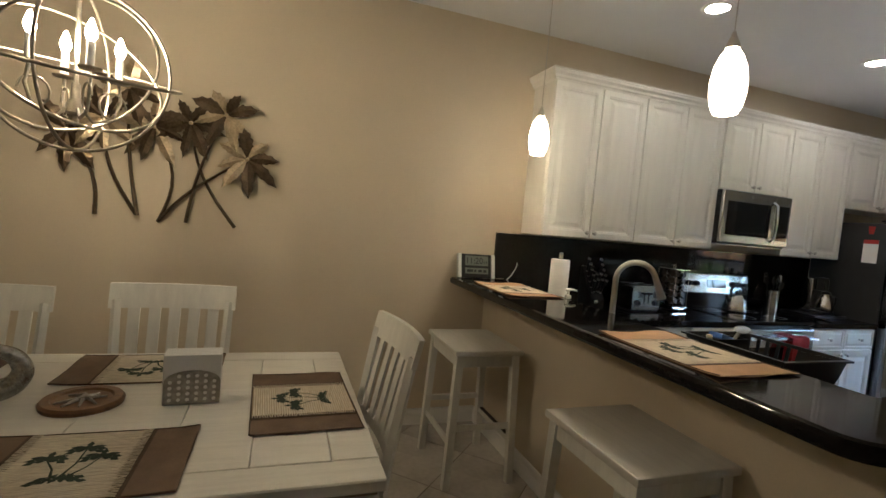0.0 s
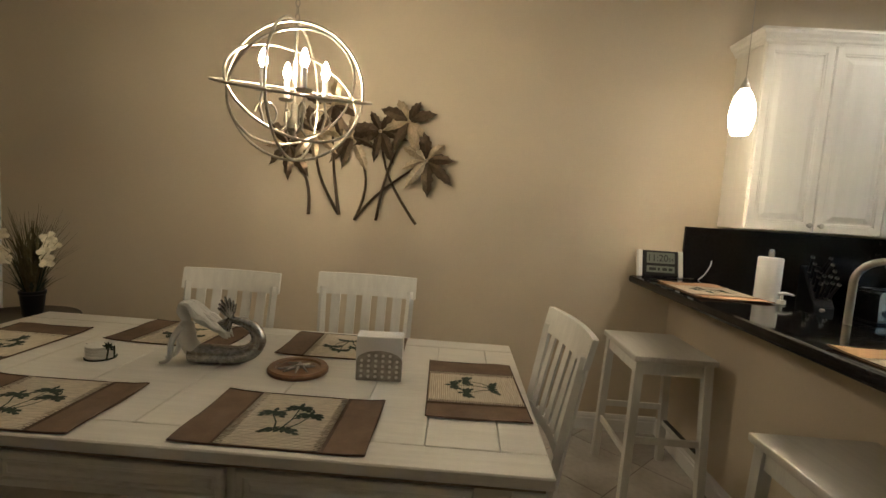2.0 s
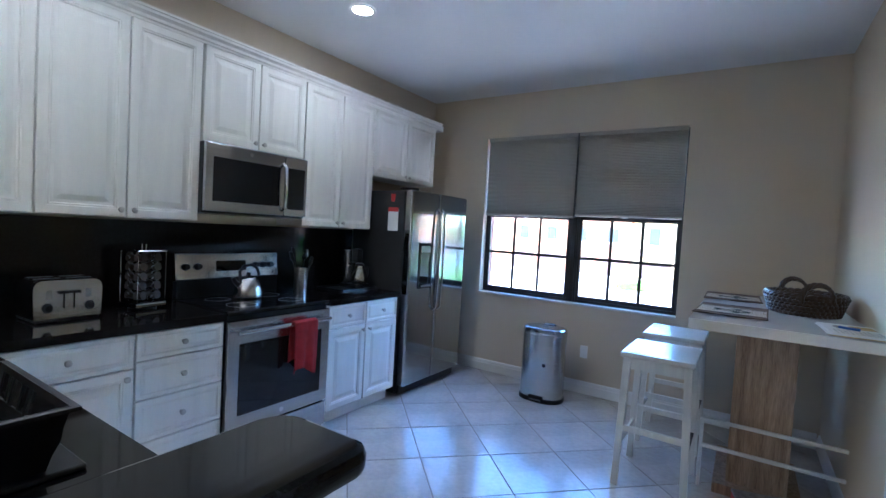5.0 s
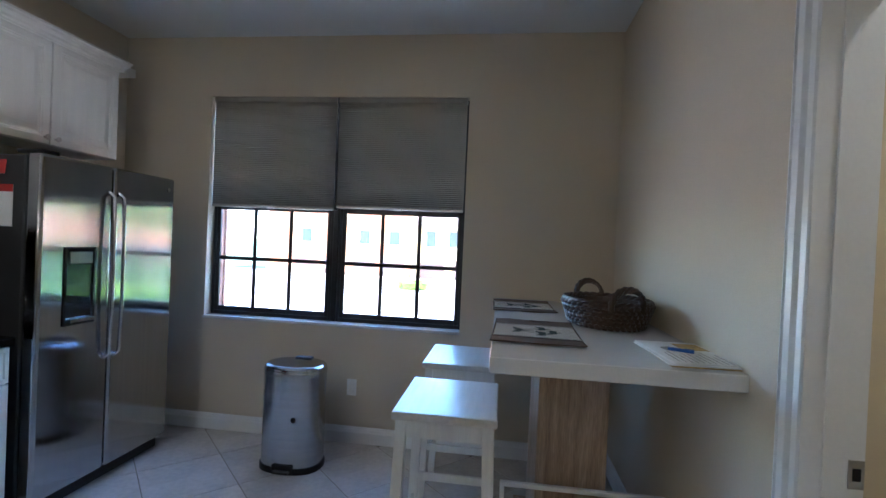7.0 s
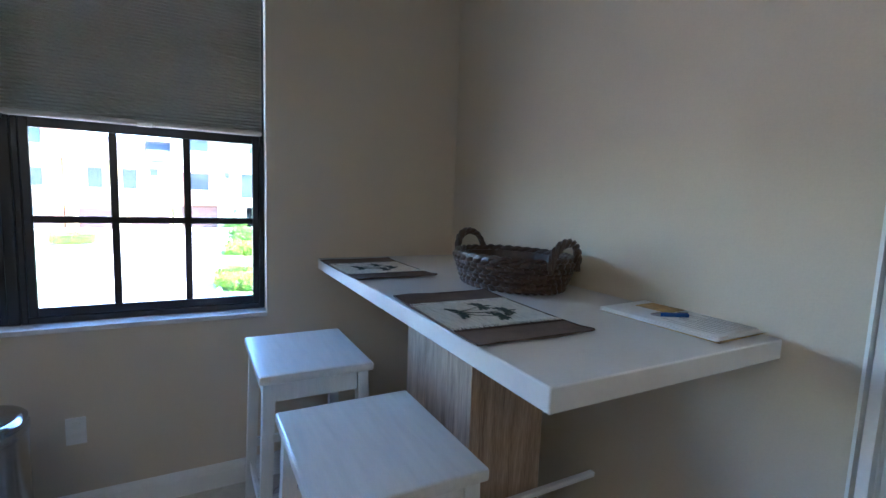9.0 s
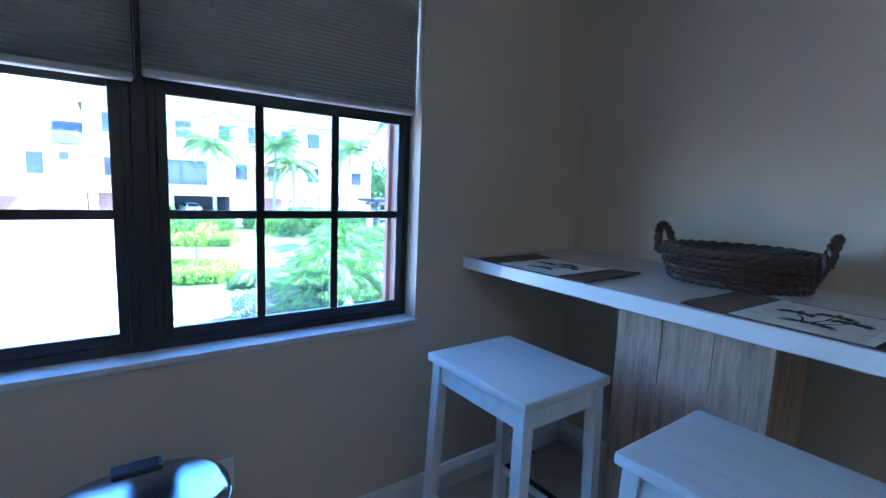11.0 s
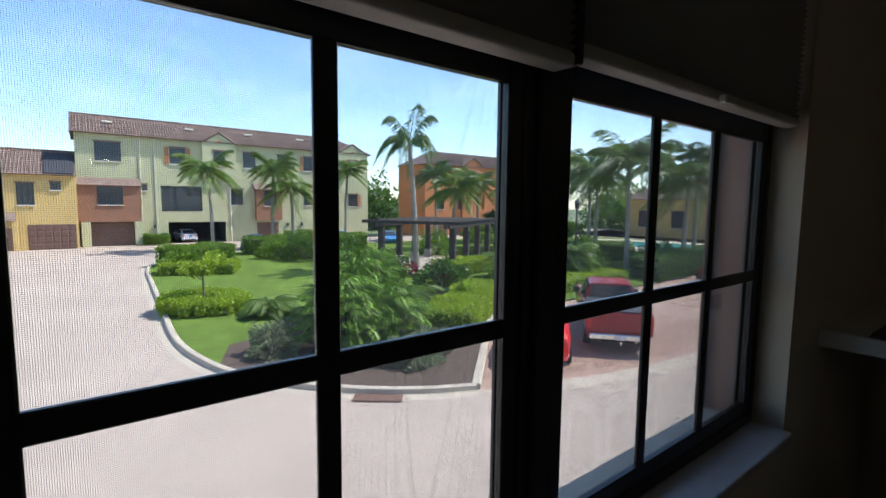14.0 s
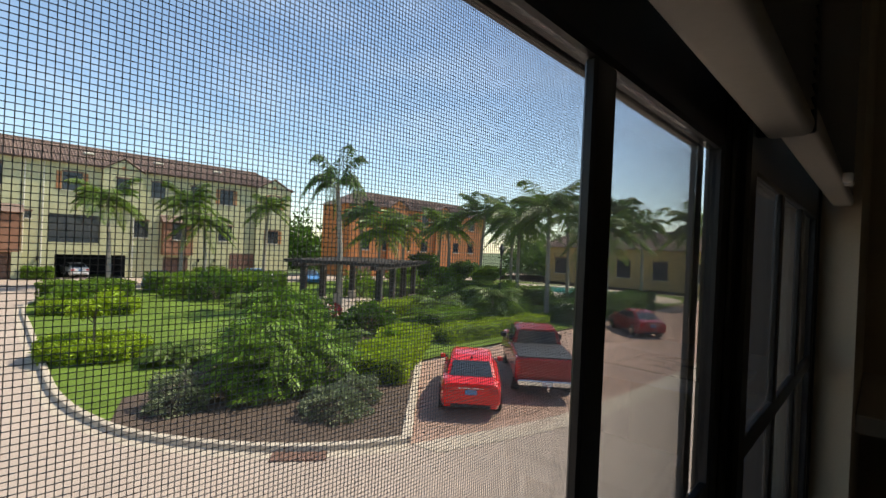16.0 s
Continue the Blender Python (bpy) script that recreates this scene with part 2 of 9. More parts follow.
def lathe(bm, prof, seg=20, m=None, cap=True, mi=0):
    """Turns (radius, height) pairs round the z axis."""
    rings = []
    for r, z in prof:
        rings.append([bm.verts.new((r * math.cos(2 * math.pi * i / seg), r * math.sin(2 * math.pi * i / seg), z)) for i in range(seg)])
    fs = []
    for a, c in zip(rings, rings[1:]):
        for i in range(seg):
            fs.append(bm.faces.new((a[i], a[(i + 1) % seg], c[(i + 1) % seg], c[i])))
    if cap:
        fs.append(bm.faces.new(rings[0][::-1]))
        fs.append(bm.faces.new(rings[-1]))
    for f in fs:
        f.material_index = mi
    if m:
        bmesh.ops.transform(bm, matrix=m, verts=[v for r in rings for v in r])
    return bm


def tube(bm, pts, radii, seg=8, closed=False, flat=1.0, mi=0):
    """A round bar along a line of points."""
    pts = [Vector(p) for p in pts]
    if not isinstance(radii, (list, tuple)):
        radii = [radii] * len(pts)
    rings, n = [], len(pts)
    up = None
    for i, p in enumerate(pts):
        a = pts[(i - 1) % n] if closed or i else p
        c = pts[(i + 1) % n] if closed or i < n - 1 else p
        d = (c - a).normalized()
        if up is None:
            up = Vector((0, 0, 1)) if abs(d.z) < 0.9 else Vector((1, 0, 0))
        side = d.cross(up).normalized()
        up = side.cross(d).normalized()
        rings.append([bm.verts.new(p + radii[i] * (math.cos(2 * math.pi * k / seg) * side + flat * math.sin(2 * math.pi * k / seg) * up)) for k in range(seg)])
    pairs = list(zip(rings, rings[1:])) + ([(rings[-1], rings[0])] if closed else [])
    fs = []
    for a, c in pairs:
        for k in range(seg):
            fs.append(bm.faces.new((a[k], a[(k + 1) % seg], c[(k + 1) % seg], c[k])))
    if not closed:
        fs += [bm.faces.new(rings[0][::-1]), bm.faces.new(rings[-1])]
    for f in fs:
        f.material_index = mi
    return bm


def panel(bm, x0, z0, x1, z1, y, prof, m=None):
    """A moulded front in the xz plane; prof: (inset, how far it stands out towards -y)."""
    rings = []
    for inset, d in prof:
        rings.append([bm.verts.new(v) for v in ((x0 + inset, y - d, z0 + inset), (x1 - inset, y - d, z0 + inset), (x1 - inset, y - d, z1 - inset), (x0 + inset, y - d, z1 - inset))])
    for a, c in zip(rings, rings[1:]):
        for i in range(4):
            bm.faces.new((a[i], a[(i + 1) % 4], c[(i + 1) % 4], c[i]))
    bm.faces.new(rings[-1])
    bm.faces.new(rings[0][::-1])
    if m:
        bmesh.ops.transform(bm, matrix=m, verts=[v for r in rings for v in r])
    return bm


DOOR = [(0, 0), (0, 0.016), (0.004, 0.02), (0.042, 0.02), (0.047, 0.016), (0.052, 0.017), (0.058, 0.010), (0.072, 0.010), (0.098, 0.018), (0.102, 0.018)]
DRAW = [(0, 0), (0, 0.016), (0.004, 0.02), (0.020, 0.02), (0.025, 0.014), (0.034, 0.014), (0.042, 0.018), (0.046, 0.018)]


def wall(name, boxes, mat=None, label="", parent=None):
    bm = bmesh.new()
    for v in boxes:
        box(bm, *v)
    ob = part(name, bm, mat or M_WALL, parent)
    return tagged(ob, label or "beige painted plaster wall", "wall", kind="structure")


# ---------------------------------------------------------------- the rooms
H = 2.87
N, E, S, SB = 3.82, 7.05, 0.232, 0.10
WY0, WY1, WZ0, WZ1 = 1.235, 3.128, 0.83, 2.44
wall("wall_north", [(-3.2, N, -0.2, 7.25, N + 0.15, H + 0.2)])
wall("wall_east", [(E, SB, -0.2, E + 0.2, WY0, H + 0.2), (E, WY1, -0.2, E + 0.2, N, H + 0.2), (E, WY0, -0.2, E + 0.2, WY1, WZ0), (E, WY0, WZ1, E + 0.2, WY1, H + 0.2)])
DX0, DX1, DZ = 4.24, 5.082, 2.06
wall("wall_south", [(3.75, SB, -0.2, DX0 - 0.02, S, H + 0.2), (DX1 + 0.02, SB, -0.2, E, S, H + 0.2), (DX0 - 0.02, SB, DZ + 0.02, DX1 + 0.02, S, H + 0.2)])
wall("wall_west", [(-3.35, -3.0, -0.2, -3.2, N + 0.15, H + 0.2)])
wall("wall_south_living", [(-3.2, -3.0, -0.2, 3.75, -2.85, H + 0.2)])
wall("wall_bath_west", [(3.75, -2.85, -0.2, 3.9, SB, H + 0.2)])
BE, BS = 5.70, -1.06
wall("wall_bath_east", [(BE, BS, -0.2, BE + 0.15, -0.70, H + 0.2), (BE, -0.42, -0.2, BE + 0.15, SB, H + 0.2), (BE, -0.70, -0.2, BE + 0.15, -0.42, 1.84), (BE, -0.70, 2.385, BE + 0.15, -0.42, H + 0.2)], M_BATH)
wall("wall_bath_south", [(3.9, BS - 0.12, -0.2, BE + 0.15, BS, H + 0.2)], M_BATH)
bm = bmesh.new()
for v in ((-3.2, -2.85, 3.75, N), (3.75, SB, E, N), (3.9, BS, BE, SB)):
    box(bm, v[0], v[1], H, v[2], v[3], H + 0.2)
tagged(part("ceiling", bm, M_CEIL), "smooth white painted ceiling", "ceiling", kind="structure")
bm = bmesh.new()
for v in ((-3.2, -2.85, 3.75, N), (3.75, SB, E, N), (3.9, BS, BE, SB)):
    box(bm, v[0], v[1], -0.2, v[2], v[3], -0.003)
floor = part("floor", bm, M_GROUT)
tagged(floor, "diagonal beige ceramic tile floor with dark grout", "floor", kind="structure")


def baseboard(x0, y0, x1, y1, nx, ny):
    """A moulded skirting from point to point, standing out along the given normal."""
    bm = bmesh.new()
    prof = [(0, 0), (0.016, 0), (0.016, 0.075), (0.012, 0.085), (0.012, 0.095), (0.007, 0.11), (0, 0.115)]
    ends = []
    for x, y in ((x0, y0), (x1, y1)):
        ends.append([bm.verts.new((x + nx * d, y + ny * d, z)) for d, z in prof])
    for i in range(len(prof) - 1):
        bm.faces.new((ends[0][i], ends[1][i], ends[1][i + 1], ends[0][i + 1]))
    for e in ends:
        bm.faces.new(e)
    tagged(part("baseboard", bm, M_TRIM), "white moulded wooden baseboard", "baseboard", kind="structure")


baseboard(-3.2, N, 2.42, N, 0, -1)
baseboard(6.78, N, E, N, 0, -1)
baseboard(E, S + 0.016, E, N - 0.016, -1, 0)
baseboard(5.172, S, E - 0.016, S, 0, 1)


def door_casing():
    """Moulded white trim round the bathroom door opening."""
    t = thing("door_1", "white moulded door casing round an open bathroom doorway", "door", kind="structure")
    prof = [(0.0, 0.012), (0.006, 0.016), (0.026, 0.017), (0.029, 0.003), (0.033, 0.003), (0.036, 0.018), (0.039, 0.004), (0.043, 0.004), (0.047, 0.020), (0.067, 0.023), (0.070, 0.004), (0.074, 0.004), (0.077, 0.024), (0.085, 0.021), (0.088, 0.012), (0.088, 0.0)]
    bm = bmesh.new()
    for x, s in ((DX1, 1), (DX0, -1)):
        lo = [bm.verts.new((x + s * u, S + d, 0)) for u, d in prof]
        hi = [bm.verts.new((x + s * u, S + d, DZ + u)) for u, d in prof]
        for i in range(len(prof) - 1):
            bm.faces.new((lo[i], lo[i + 1], hi[i + 1], hi[i]))
    a = [bm.verts.new((DX0 - u, S + d, DZ + u)) for u, d in prof]
    c = [bm.verts.new((DX1 + u, S + d, DZ + u)) for u, d in prof]
    for i in range(len(prof) - 1):
        bm.faces.new((a[i], a[i + 1], c[i + 1], c[i]))
    part("casing", bm, M_TRIM, t)
    bm = bmesh.new()
    box(bm, DX1, SB, 0, DX1 + 0.02, S + 0.011, DZ)
    box(bm, DX0 - 0.02, SB, 0, DX0, S + 0.011, DZ)
    box(bm, DX0 - 0.02, SB, DZ, DX1 + 0.02, S + 0.011, DZ + 0.02)
    part("jamb", bm, M_TRIM, t)
    bm = bmesh.new()
    box(bm, DX1 - 0.006, S - 0.05, 0, DX1 - 0.0005, S - 0.038, DZ)
    part("door_stop", bm, M_TRIM, t)
    bm = one(DX1 - 0.003, 0.101, 0.89, DX1 - 0.0002, 0.137, 0.96, 0.001)
    sp = part("strike_plate", bm, M_NICKEL, t, "satin nickel strike plate")
    part("latch_hole", one(DX1 - 0.0045, 0.110, 0.91, DX1 - 0.0031, 0.128, 0.94), M_BLACK, sp)


door_casing()
# ---------------------------------------------------------------- kitchen window


def kitchen_window():
    t = thing("window_1", "black framed twin sash window with muntins and insect screens", "window", kind="structure")
    G = 7.145
    mid = 2.17
    for a, c in ((WY0, mid - 0.02), (mid + 0.02, WY1)):
        bm = bmesh.new()
        box(bm, G - 0.018, a, WZ0, G + 0.012, a + 0.022, WZ1, 0.003)
        box(bm, G - 0.018, c - 0.022, WZ0, G + 0.012, c, WZ1, 0.003)
        box(bm, G - 0.018, a + 0.022, WZ0, G + 0.03, c - 0.022, WZ0 + 0.03, 0.003)
        box(bm, G - 0.018, a + 0.022, WZ1 - 0.03, G + 0.03, c - 0.022, WZ1, 0.003)
        fr = part("frame", bm, M_FRAME, t)
        for lower in (True, False):
            z0, z1 = (WZ0 + 0.03, 1.705) if lower else (1.66, WZ1 - 0.03)
            x = G - 0.005 if lower else G + 0.0135
            y0, y1 = a + 0.0225, c - 0.0225
            bm = bmesh.new()
            w, b0, b1 = 0.030, (0.036 if lower else 0.045), (0.088 if lower else 0.03)
            d = 0.009
            box(bm, x - d, y0, z0, x + d, y0 + w, z1, 0.003)
            box(bm, x - d, y1 - w, z0, x + d, y1, z1, 0.003)
            box(bm, x - d, y0 + w, z0, x + d, y1 - w, z0 + b0, 0.003)
            box(bm, x - d, y0 + w, z1 - b1, x + d, y1 - w, z1, 0.003)
            sash = part("sash", bm, M_FRAME, t)
            gy0, gy1, gz0, gz1 = y0 + w, y1 - w, z0 + b0, z1 - b1
            cols = [gy0 + (gy1 - gy0) * k / 3 for k in range(4)]
            rows = [gz0 + (gz1 - gz0) * k / 2 for k in range(3)]
            bm = bmesh.new()
            for y in cols[1:3]:
                box(bm, x - 0.0075, y - 0.0145, gz0, x + 0.001, y + 0.0145, gz1, 0.002)
            box(bm, x - 0.008, gy0, rows[1] - 0.0145, x + 0.0015, gy1, rows[1] + 0.0145, 0.002)
            part("muntin", bm, M_FRAME, sash)
            for i in range(3):
                for j in range(2):
                    p = part("pane", one(x - 0.002, cols[i] + (0.0147 if i else 0.0002), rows[j] + (0.0147 if j else 0.0002), x + 0.002, cols[i + 1] - (0.0147 if i < 2 else 0.0002), rows[j + 1] - (0.0147 if j < 1 else 0.0002)), M_PANE, sash)
                    p.visible_shadow = False
        # insect screen outside the lower sash
        bm = bmesh.new()
        sx, pitch, r = G + 0.016, 0.00175, 0.00011
        y0, y1, z0, z1 = a + 0.036, c - 0.036, WZ0 + 0.036, 1.640
        n = int((y1 - y0) / pitch)
        vs, fs = [], []
        def bar(p, q, ax):
            k = len(vs)
            for e in (p, q):
                for u, v in ((-r, -r), (r, -r), (r, r), (-r, r)):
                    vs.append((e[0] + u, e[1] + (v if ax else 0), e[2] + (0 if ax else v)))
            for i in range(4):
                fs.append((k + i, k + (i + 1) % 4, k + 4 + (i + 1) % 4, k + 4 + i))
        for i in range(n + 1):
            bar((sx, y0 + i * pitch, z0), (sx, y0 + i * pitch, z1), True)
        for i in range(int((z1 - z0) / pitch) + 1):
            bar((sx + 0.0005, y0, z0 + i * pitch), (sx + 0.0005, y1, z0 + i * pitch), False)
        me = bpy.data.meshes.new("screen")
        me.from_pydata(vs, [], fs)
        me.materials.append(M_SCREEN)
        so = new("screen", me)
        so.parent = t
        so["label"], so["kind"] = "fine dark insect screen mesh", "stuff"
        bm.free()
        bm = bmesh.new()
        for v in ((y0 - 0.0135, z0 - 0.006, y0 + 0.008, z1 + 0.02), (y1 - 0.008, z0 - 0.006, y1 + 0.0135, z1 + 0.02), (y0 + 0.008, z0 - 0.006, y1 - 0.008, z0 + 0.008), (y0 + 0.008, z1 - 0.016, y1 - 0.008, z1 + 0.02)):
            box(bm, sx - 0.003, v[0], v[1], sx + 0.005, v[2], v[3], 0.001)
        part("screen_frame", bm, M_FRAME, t)
    part("mullion", one(G - 0.028, mid - 0.02, WZ0 + 0.001, G + 0.013, mid + 0.02, WZ1, 0.004), M_FRAME, t)
    part("blind_divider", one(7.064, mid - 0.0055, 1.64, G - 0.0285, mid + 0.0055, WZ1 - 0.001, 0.002), M_FRAME, t)
    part("window_sill", one(E - 0.022, WY0 - 0.0, WZ0 - 0.018, G - 0.018, WY1 + 0.0, WZ0 + 0.004, 0.004, seg=2), M_SILL, t, "pale marble window sill")


def blind(y0, y1, zb):
    t = thing("cellular_blind", "grey pleated cellular blind half lowered over a window", "blind", group="blinds over the kitchen window")
    x = 7.085
    part("headrail", one(x - 0.024, y0, WZ1 - 0.04, x + 0.024, y1, WZ1 - 0.001, 0.004), M_BLIND, t)
    bm = bmesh.new()
    step = 0.0135
    n = int((WZ1 - 0.04 - zb - 0.022) / step)
    step = (WZ1 - 0.04 - zb - 0.022) / n
    fr, bk = [], []
    for i in range(2 * n + 1):
        z = WZ1 - 0.04 - i * step / 2
        d = 0.020 if i % 2 else 0.0065
        fr.append([bm.verts.new((x - d, y, z)) for y in (y0 + 0.004, y1 - 0.004)])
        bk.append([bm.verts.new((x + d, y, z)) for y in (y0 + 0.004, y1 - 0.004)])
    for a, c in zip(fr, fr[1:]):
        bm.faces.new((a[0], a[1], c[1], c[0]))
    for a, c in zip(bk, bk[1:]):
        bm.faces.new((a[1], a[0], c[0], c[1]))
    part("pleats", bm, M_BLIND, t)
    br = part("bottom_rail", one(x - 0.021, y0 + 0.003, zb, x + 0.021, y1 - 0.003, zb + 0.022, 0.008, seg=3), M_RAIL, t, "cream bottom rail", smooth=True)
    m = (y0 + y1) / 2
    part("handle", one(x - 0.036, m - 0.028, zb - 0.006, x - 0.0205, m + 0.028, zb + 0.012, 0.004, seg=2), M_CERAMIC, br, "clear plastic pull handle")


kitchen_window()
blind(WY0 + 0.012, 2.163, 1.652)
blind(2.177, WY1 - 0.012, 1.634)


def bath_window():
    t = thing("window_2", "small black framed bathroom window in a white reveal", "window", kind="structure")
    x = BE + 0.10
    bm = bmesh.new()
    for v in ((-0.70, 1.84, -0.655, 2.385), (-0.45, 1.84, -0.42, 2.385), (-0.655, 1.84, -0.45, 1.87), (-0.655, 2.35, -0.45, 2.385), (-0.655, 2.075, -0.45, 2.10)):
        box(bm, x - 0.02, v[0], v[1], x + 0.03, v[2], v[3], 0.003)
    part("window_frame", bm, M_FRAME, t)
    p = part("pane", one(x, -0.6548, 1.8702, x + 0.004, -0.4502, 2.0748), M_PANE, t)
    p2 = part("pane", one(x, -0.6548, 2.1002, x + 0.004, -0.4502, 2.3498), M_PANE, t)
    p.visible_shadow = p2.visible_shadow = False
    part("window_sill", one(BE - 0.015, -0.71, 1.825, x - 0.02, -0.41, 1.843, 0.003), M_SILL, t)


bath_window()

# ---------------------------------------------------------------- kitchen run


def knob(parent, x, z, y):
    bm = bmesh.new()
    lathe(bm, [(0.009, 0), (0.006, 0.004), (0.0055, 0.010), (0.012, 0.015), (0.0155, 0.021), (0.013, 0.027), (0.006, 0.030)], 14, Matrix.Translation((x, y, z)) @ Matrix.Rotation(radians(90), 4, "X"))
    return part("knob", bm, M_NICKEL, parent, "brushed nickel knob", smooth=True)


def upper(x0, x1, z0, z1=2.476, filler=0.0, side=False):
    t = thing("wall_cabinet", "cream white raised-panel wall cabinet with closed doors", "cabinet", pose(x0, N, z0), group="wall cabinets over the counter")
    w, h, d = x1 - x0, z1 - z0, 0.272
    part("body", one(0.001, -d, 0, w - 0.001, -0.001, h, 0.002), M_CAB, t)
    n = 2
    dw = (w - filler) / n
    # strips behind the door gaps, coloured dark to stand for their shade
    part("joint", one(dw - 0.004, -d - 0.0006, 0.004, dw + 0.004, -d - 0.0002, h - 0.005), M_GAPSHADE, t, "dark strip painted as the shade between the doors")
    part("joint", one(w - 0.0045, -d - 0.0006, 0.004, w - 0.001, -d - 0.0002, h - 0.005), M_GAPSHADE, t, "dark strip painted as the shade between the doors")
    for i in range(n):
        a = i * dw
        dr = part("door", panel(bmesh.new(), a + 0.0035, 0.003, a + dw - 0.0035, h - 0.004, -d - 0.0008, DOOR), M_CAB, t)
        knob(dr, a + (dw - 0.032 if i == 0 else 0.032), 0.042, -d - 0.020)


upper(2.67, 3.448, 1.418)
upper(3.448, 4.216, 1.418)
upper(4.226, 4.984, 1.905)
upper(4.986, 5.737, 1.418)
upper(5.739, 6.66, 1.885)


def crown():
    bm = bmesh.new()
    prof = [(0.0, 0.0), (0.004, 0.0), (0.008, 0.012), (0.016, 0.018), (0.02, 0.032), (0.036, 0.046), (0.04, 0.058), (0.045, 0.062), (0.045, 0.075), (0.0, 0.075)]
    y, z0 = N - 0.295, 2.466
    path = [((6.664, N - 0.001), (1, 0)), ((6.664, y), (1, -1)), ((2.665, y), (-1, -1)), ((2.665, N - 0.001), (-1, 0))]
    rings = [[bm.verts.new((p[0] + n[0] * d, p[1] + n[1] * d, z0 + z)) for d, z in prof] for p, n in path]
    for a, c in zip(rings, rings[1:]):
        for i in range(len(prof) - 1):
            bm.faces.new((a[i], a[i + 1], c[i + 1], c[i]))
    box(bm, 2.667, y + 0.002, 2.4765, 6.788, N - 0.002, 2.53)
    tagged(part("crown_moulding", bm, M_CAB), "cream white crown moulding on top of the wall cabinets", "moulding", kind="structure")


crown()


def base_cabinet(x0, x1, fronts, label, y=3.20):
    """fronts: (kind, x0, z0, x1, z1, knobs) in metres from the unit's foot."""
    t = thing("base_cabinet", label, "cabinet", pose(x0, y, 0), group="base cabinets under the counter")
    w = x1 - x0
    part("body", one(0.001, 0.0008, 0.10, w - 0.001, N - y - 0.002, 0.874, 0.002), M_CAB, t)
    part("toe_kick", one(0.001, 0.06, 0, w - 0.001, N - y - 0.01, 0.0992), M_CAB, t)
    for kind, a, c, b, d, ks in fronts:
        f = part(kind, panel(bmesh.new(), a, c, b, d, 0, DOOR if kind == "door" else DRAW), M_CAB, t)
        for kx, kz in ks:
            knob(f, kx, kz, -0.019)


base_cabinet(4.975, 5.735, [("drawer", 0.004, 0.705, 0.378, 0.868, [(0.19, 0.787)]), ("drawer", 0.384, 0.705, 0.756, 0.868, [(0.57, 0.787)]),
                            ("door", 0.004, 0.112, 0.378, 0.698, [(0.345, 0.66)]), ("door", 0.384, 0.112, 0.756, 0.698, [(0.417, 0.66)])], "cream white base cabinet with two drawers over two doors")
base_cabinet(3.745, 4.195, [("drawer", 0.004, 0.735, 0.446, 0.868, [(0.225, 0.80)]), ("drawer", 0.004, 0.54, 0.446, 0.728, [(0.225, 0.634)]),
                            ("drawer", 0.004, 0.325, 0.446, 0.533, [(0.225, 0.43)]), ("drawer", 0.004, 0.112, 0.446, 0.318, [(0.225, 0.215)])], "cream white base cabinet with four stacked drawers")
base_cabinet(3.205, 3.743, [("drawer", 0.004, 0.705, 0.534, 0.868, [(0.27, 0.787)]), ("door", 0.004, 0.112, 0.534, 0.698, [(0.50, 0.66)])], "cream white corner base cabinet with a drawer over a door")


def slab_shape(bm, pts, z0, z1, rnd=0.012):
    """A counter of the given outline with a rounded upper and lower edge."""
    n = len(pts)
    def ring(ins, z):
        out = []
        for i in range(n):
            p, a, c = Vector(pts[i]), Vector(pts[i - 1]), Vector(pts[(i + 1) % n])
            e1, e2 = (p - a).normalized(), (c - p).normalized()
            n1, n2 = Vector((-e1.y, e1.x)), Vector((-e2.y, e2.x))
            q = (n1 + n2)
            q = q / max(0.2, q.dot(n1))
            out.append(bm.verts.new((p.x + q.x * ins, p.y + q.y * ins, z)))
        return out
    r = rnd
    steps = [(r, z0), (r * 0.3, z0 + r * 0.3), (0, z0 + r), (0, z1 - r), (r * 0.3, z1 - r * 0.3), (r, z1)]
    rings = [ring(i, z) for i, z in steps]
    for a, c in zip(rings, rings[1:]):
        for i in range(n):
            bm.faces.new((a[i], a[(i + 1) % n], c[(i + 1) % n], c[i]))
    bm.faces.new(rings[-1])
    bm.faces.new(rings[0][::-1])
    return bm


def arc(cx, cy, r, a0, a1, n=6):
    return [(cx + r * math.cos(radians(a0 + (a1 - a0) * i / n)), cy + r * math.sin(radians(a0 + (a1 - a0) * i / n))) for i in range(n + 1)]


# lower counters with the sink cut out
SX0, SX1, SY0, SY1 = 2.76, 3.13, 2.36, 3.02
bm = bmesh.new()
for v in ((2.565, 1.555, SX0, 3.80), (SX1, 1.555, 3.205, 3.165), (SX0, 1.555, SX1, SY0), (SX0, SY1, SX1, 3.165), (SX0, 3.165, 4.198, 3.80)):
    box(bm, v[0], v[1], 0.8745, v[2], v[3], 0.915)
bmesh.ops.remove_doubles(bm, verts=bm.verts[:], dist=0.0005)
tagged(part("countertop", bm, M_GRAN), "polished black granite countertop round the sink", "countertop")
tagged(part("countertop", one(4.972, 3.165, 0.8745, 5.745, 3.80, 0.915, 0.006), M_GRAN), "polished black granite countertop beside the range", "countertop")
bm = bmesh.new()
box(bm, 2.47, 3.80, 1.071, 2.566, N - 0.0005, 1.405)
box(bm, 2.566, 3.80, 0.80, 5.80, N - 0.0005, 1.405)
tagged(part("backsplash", bm, M_GRAN), "polished black granite backsplash", "backsplash", kind="structure")
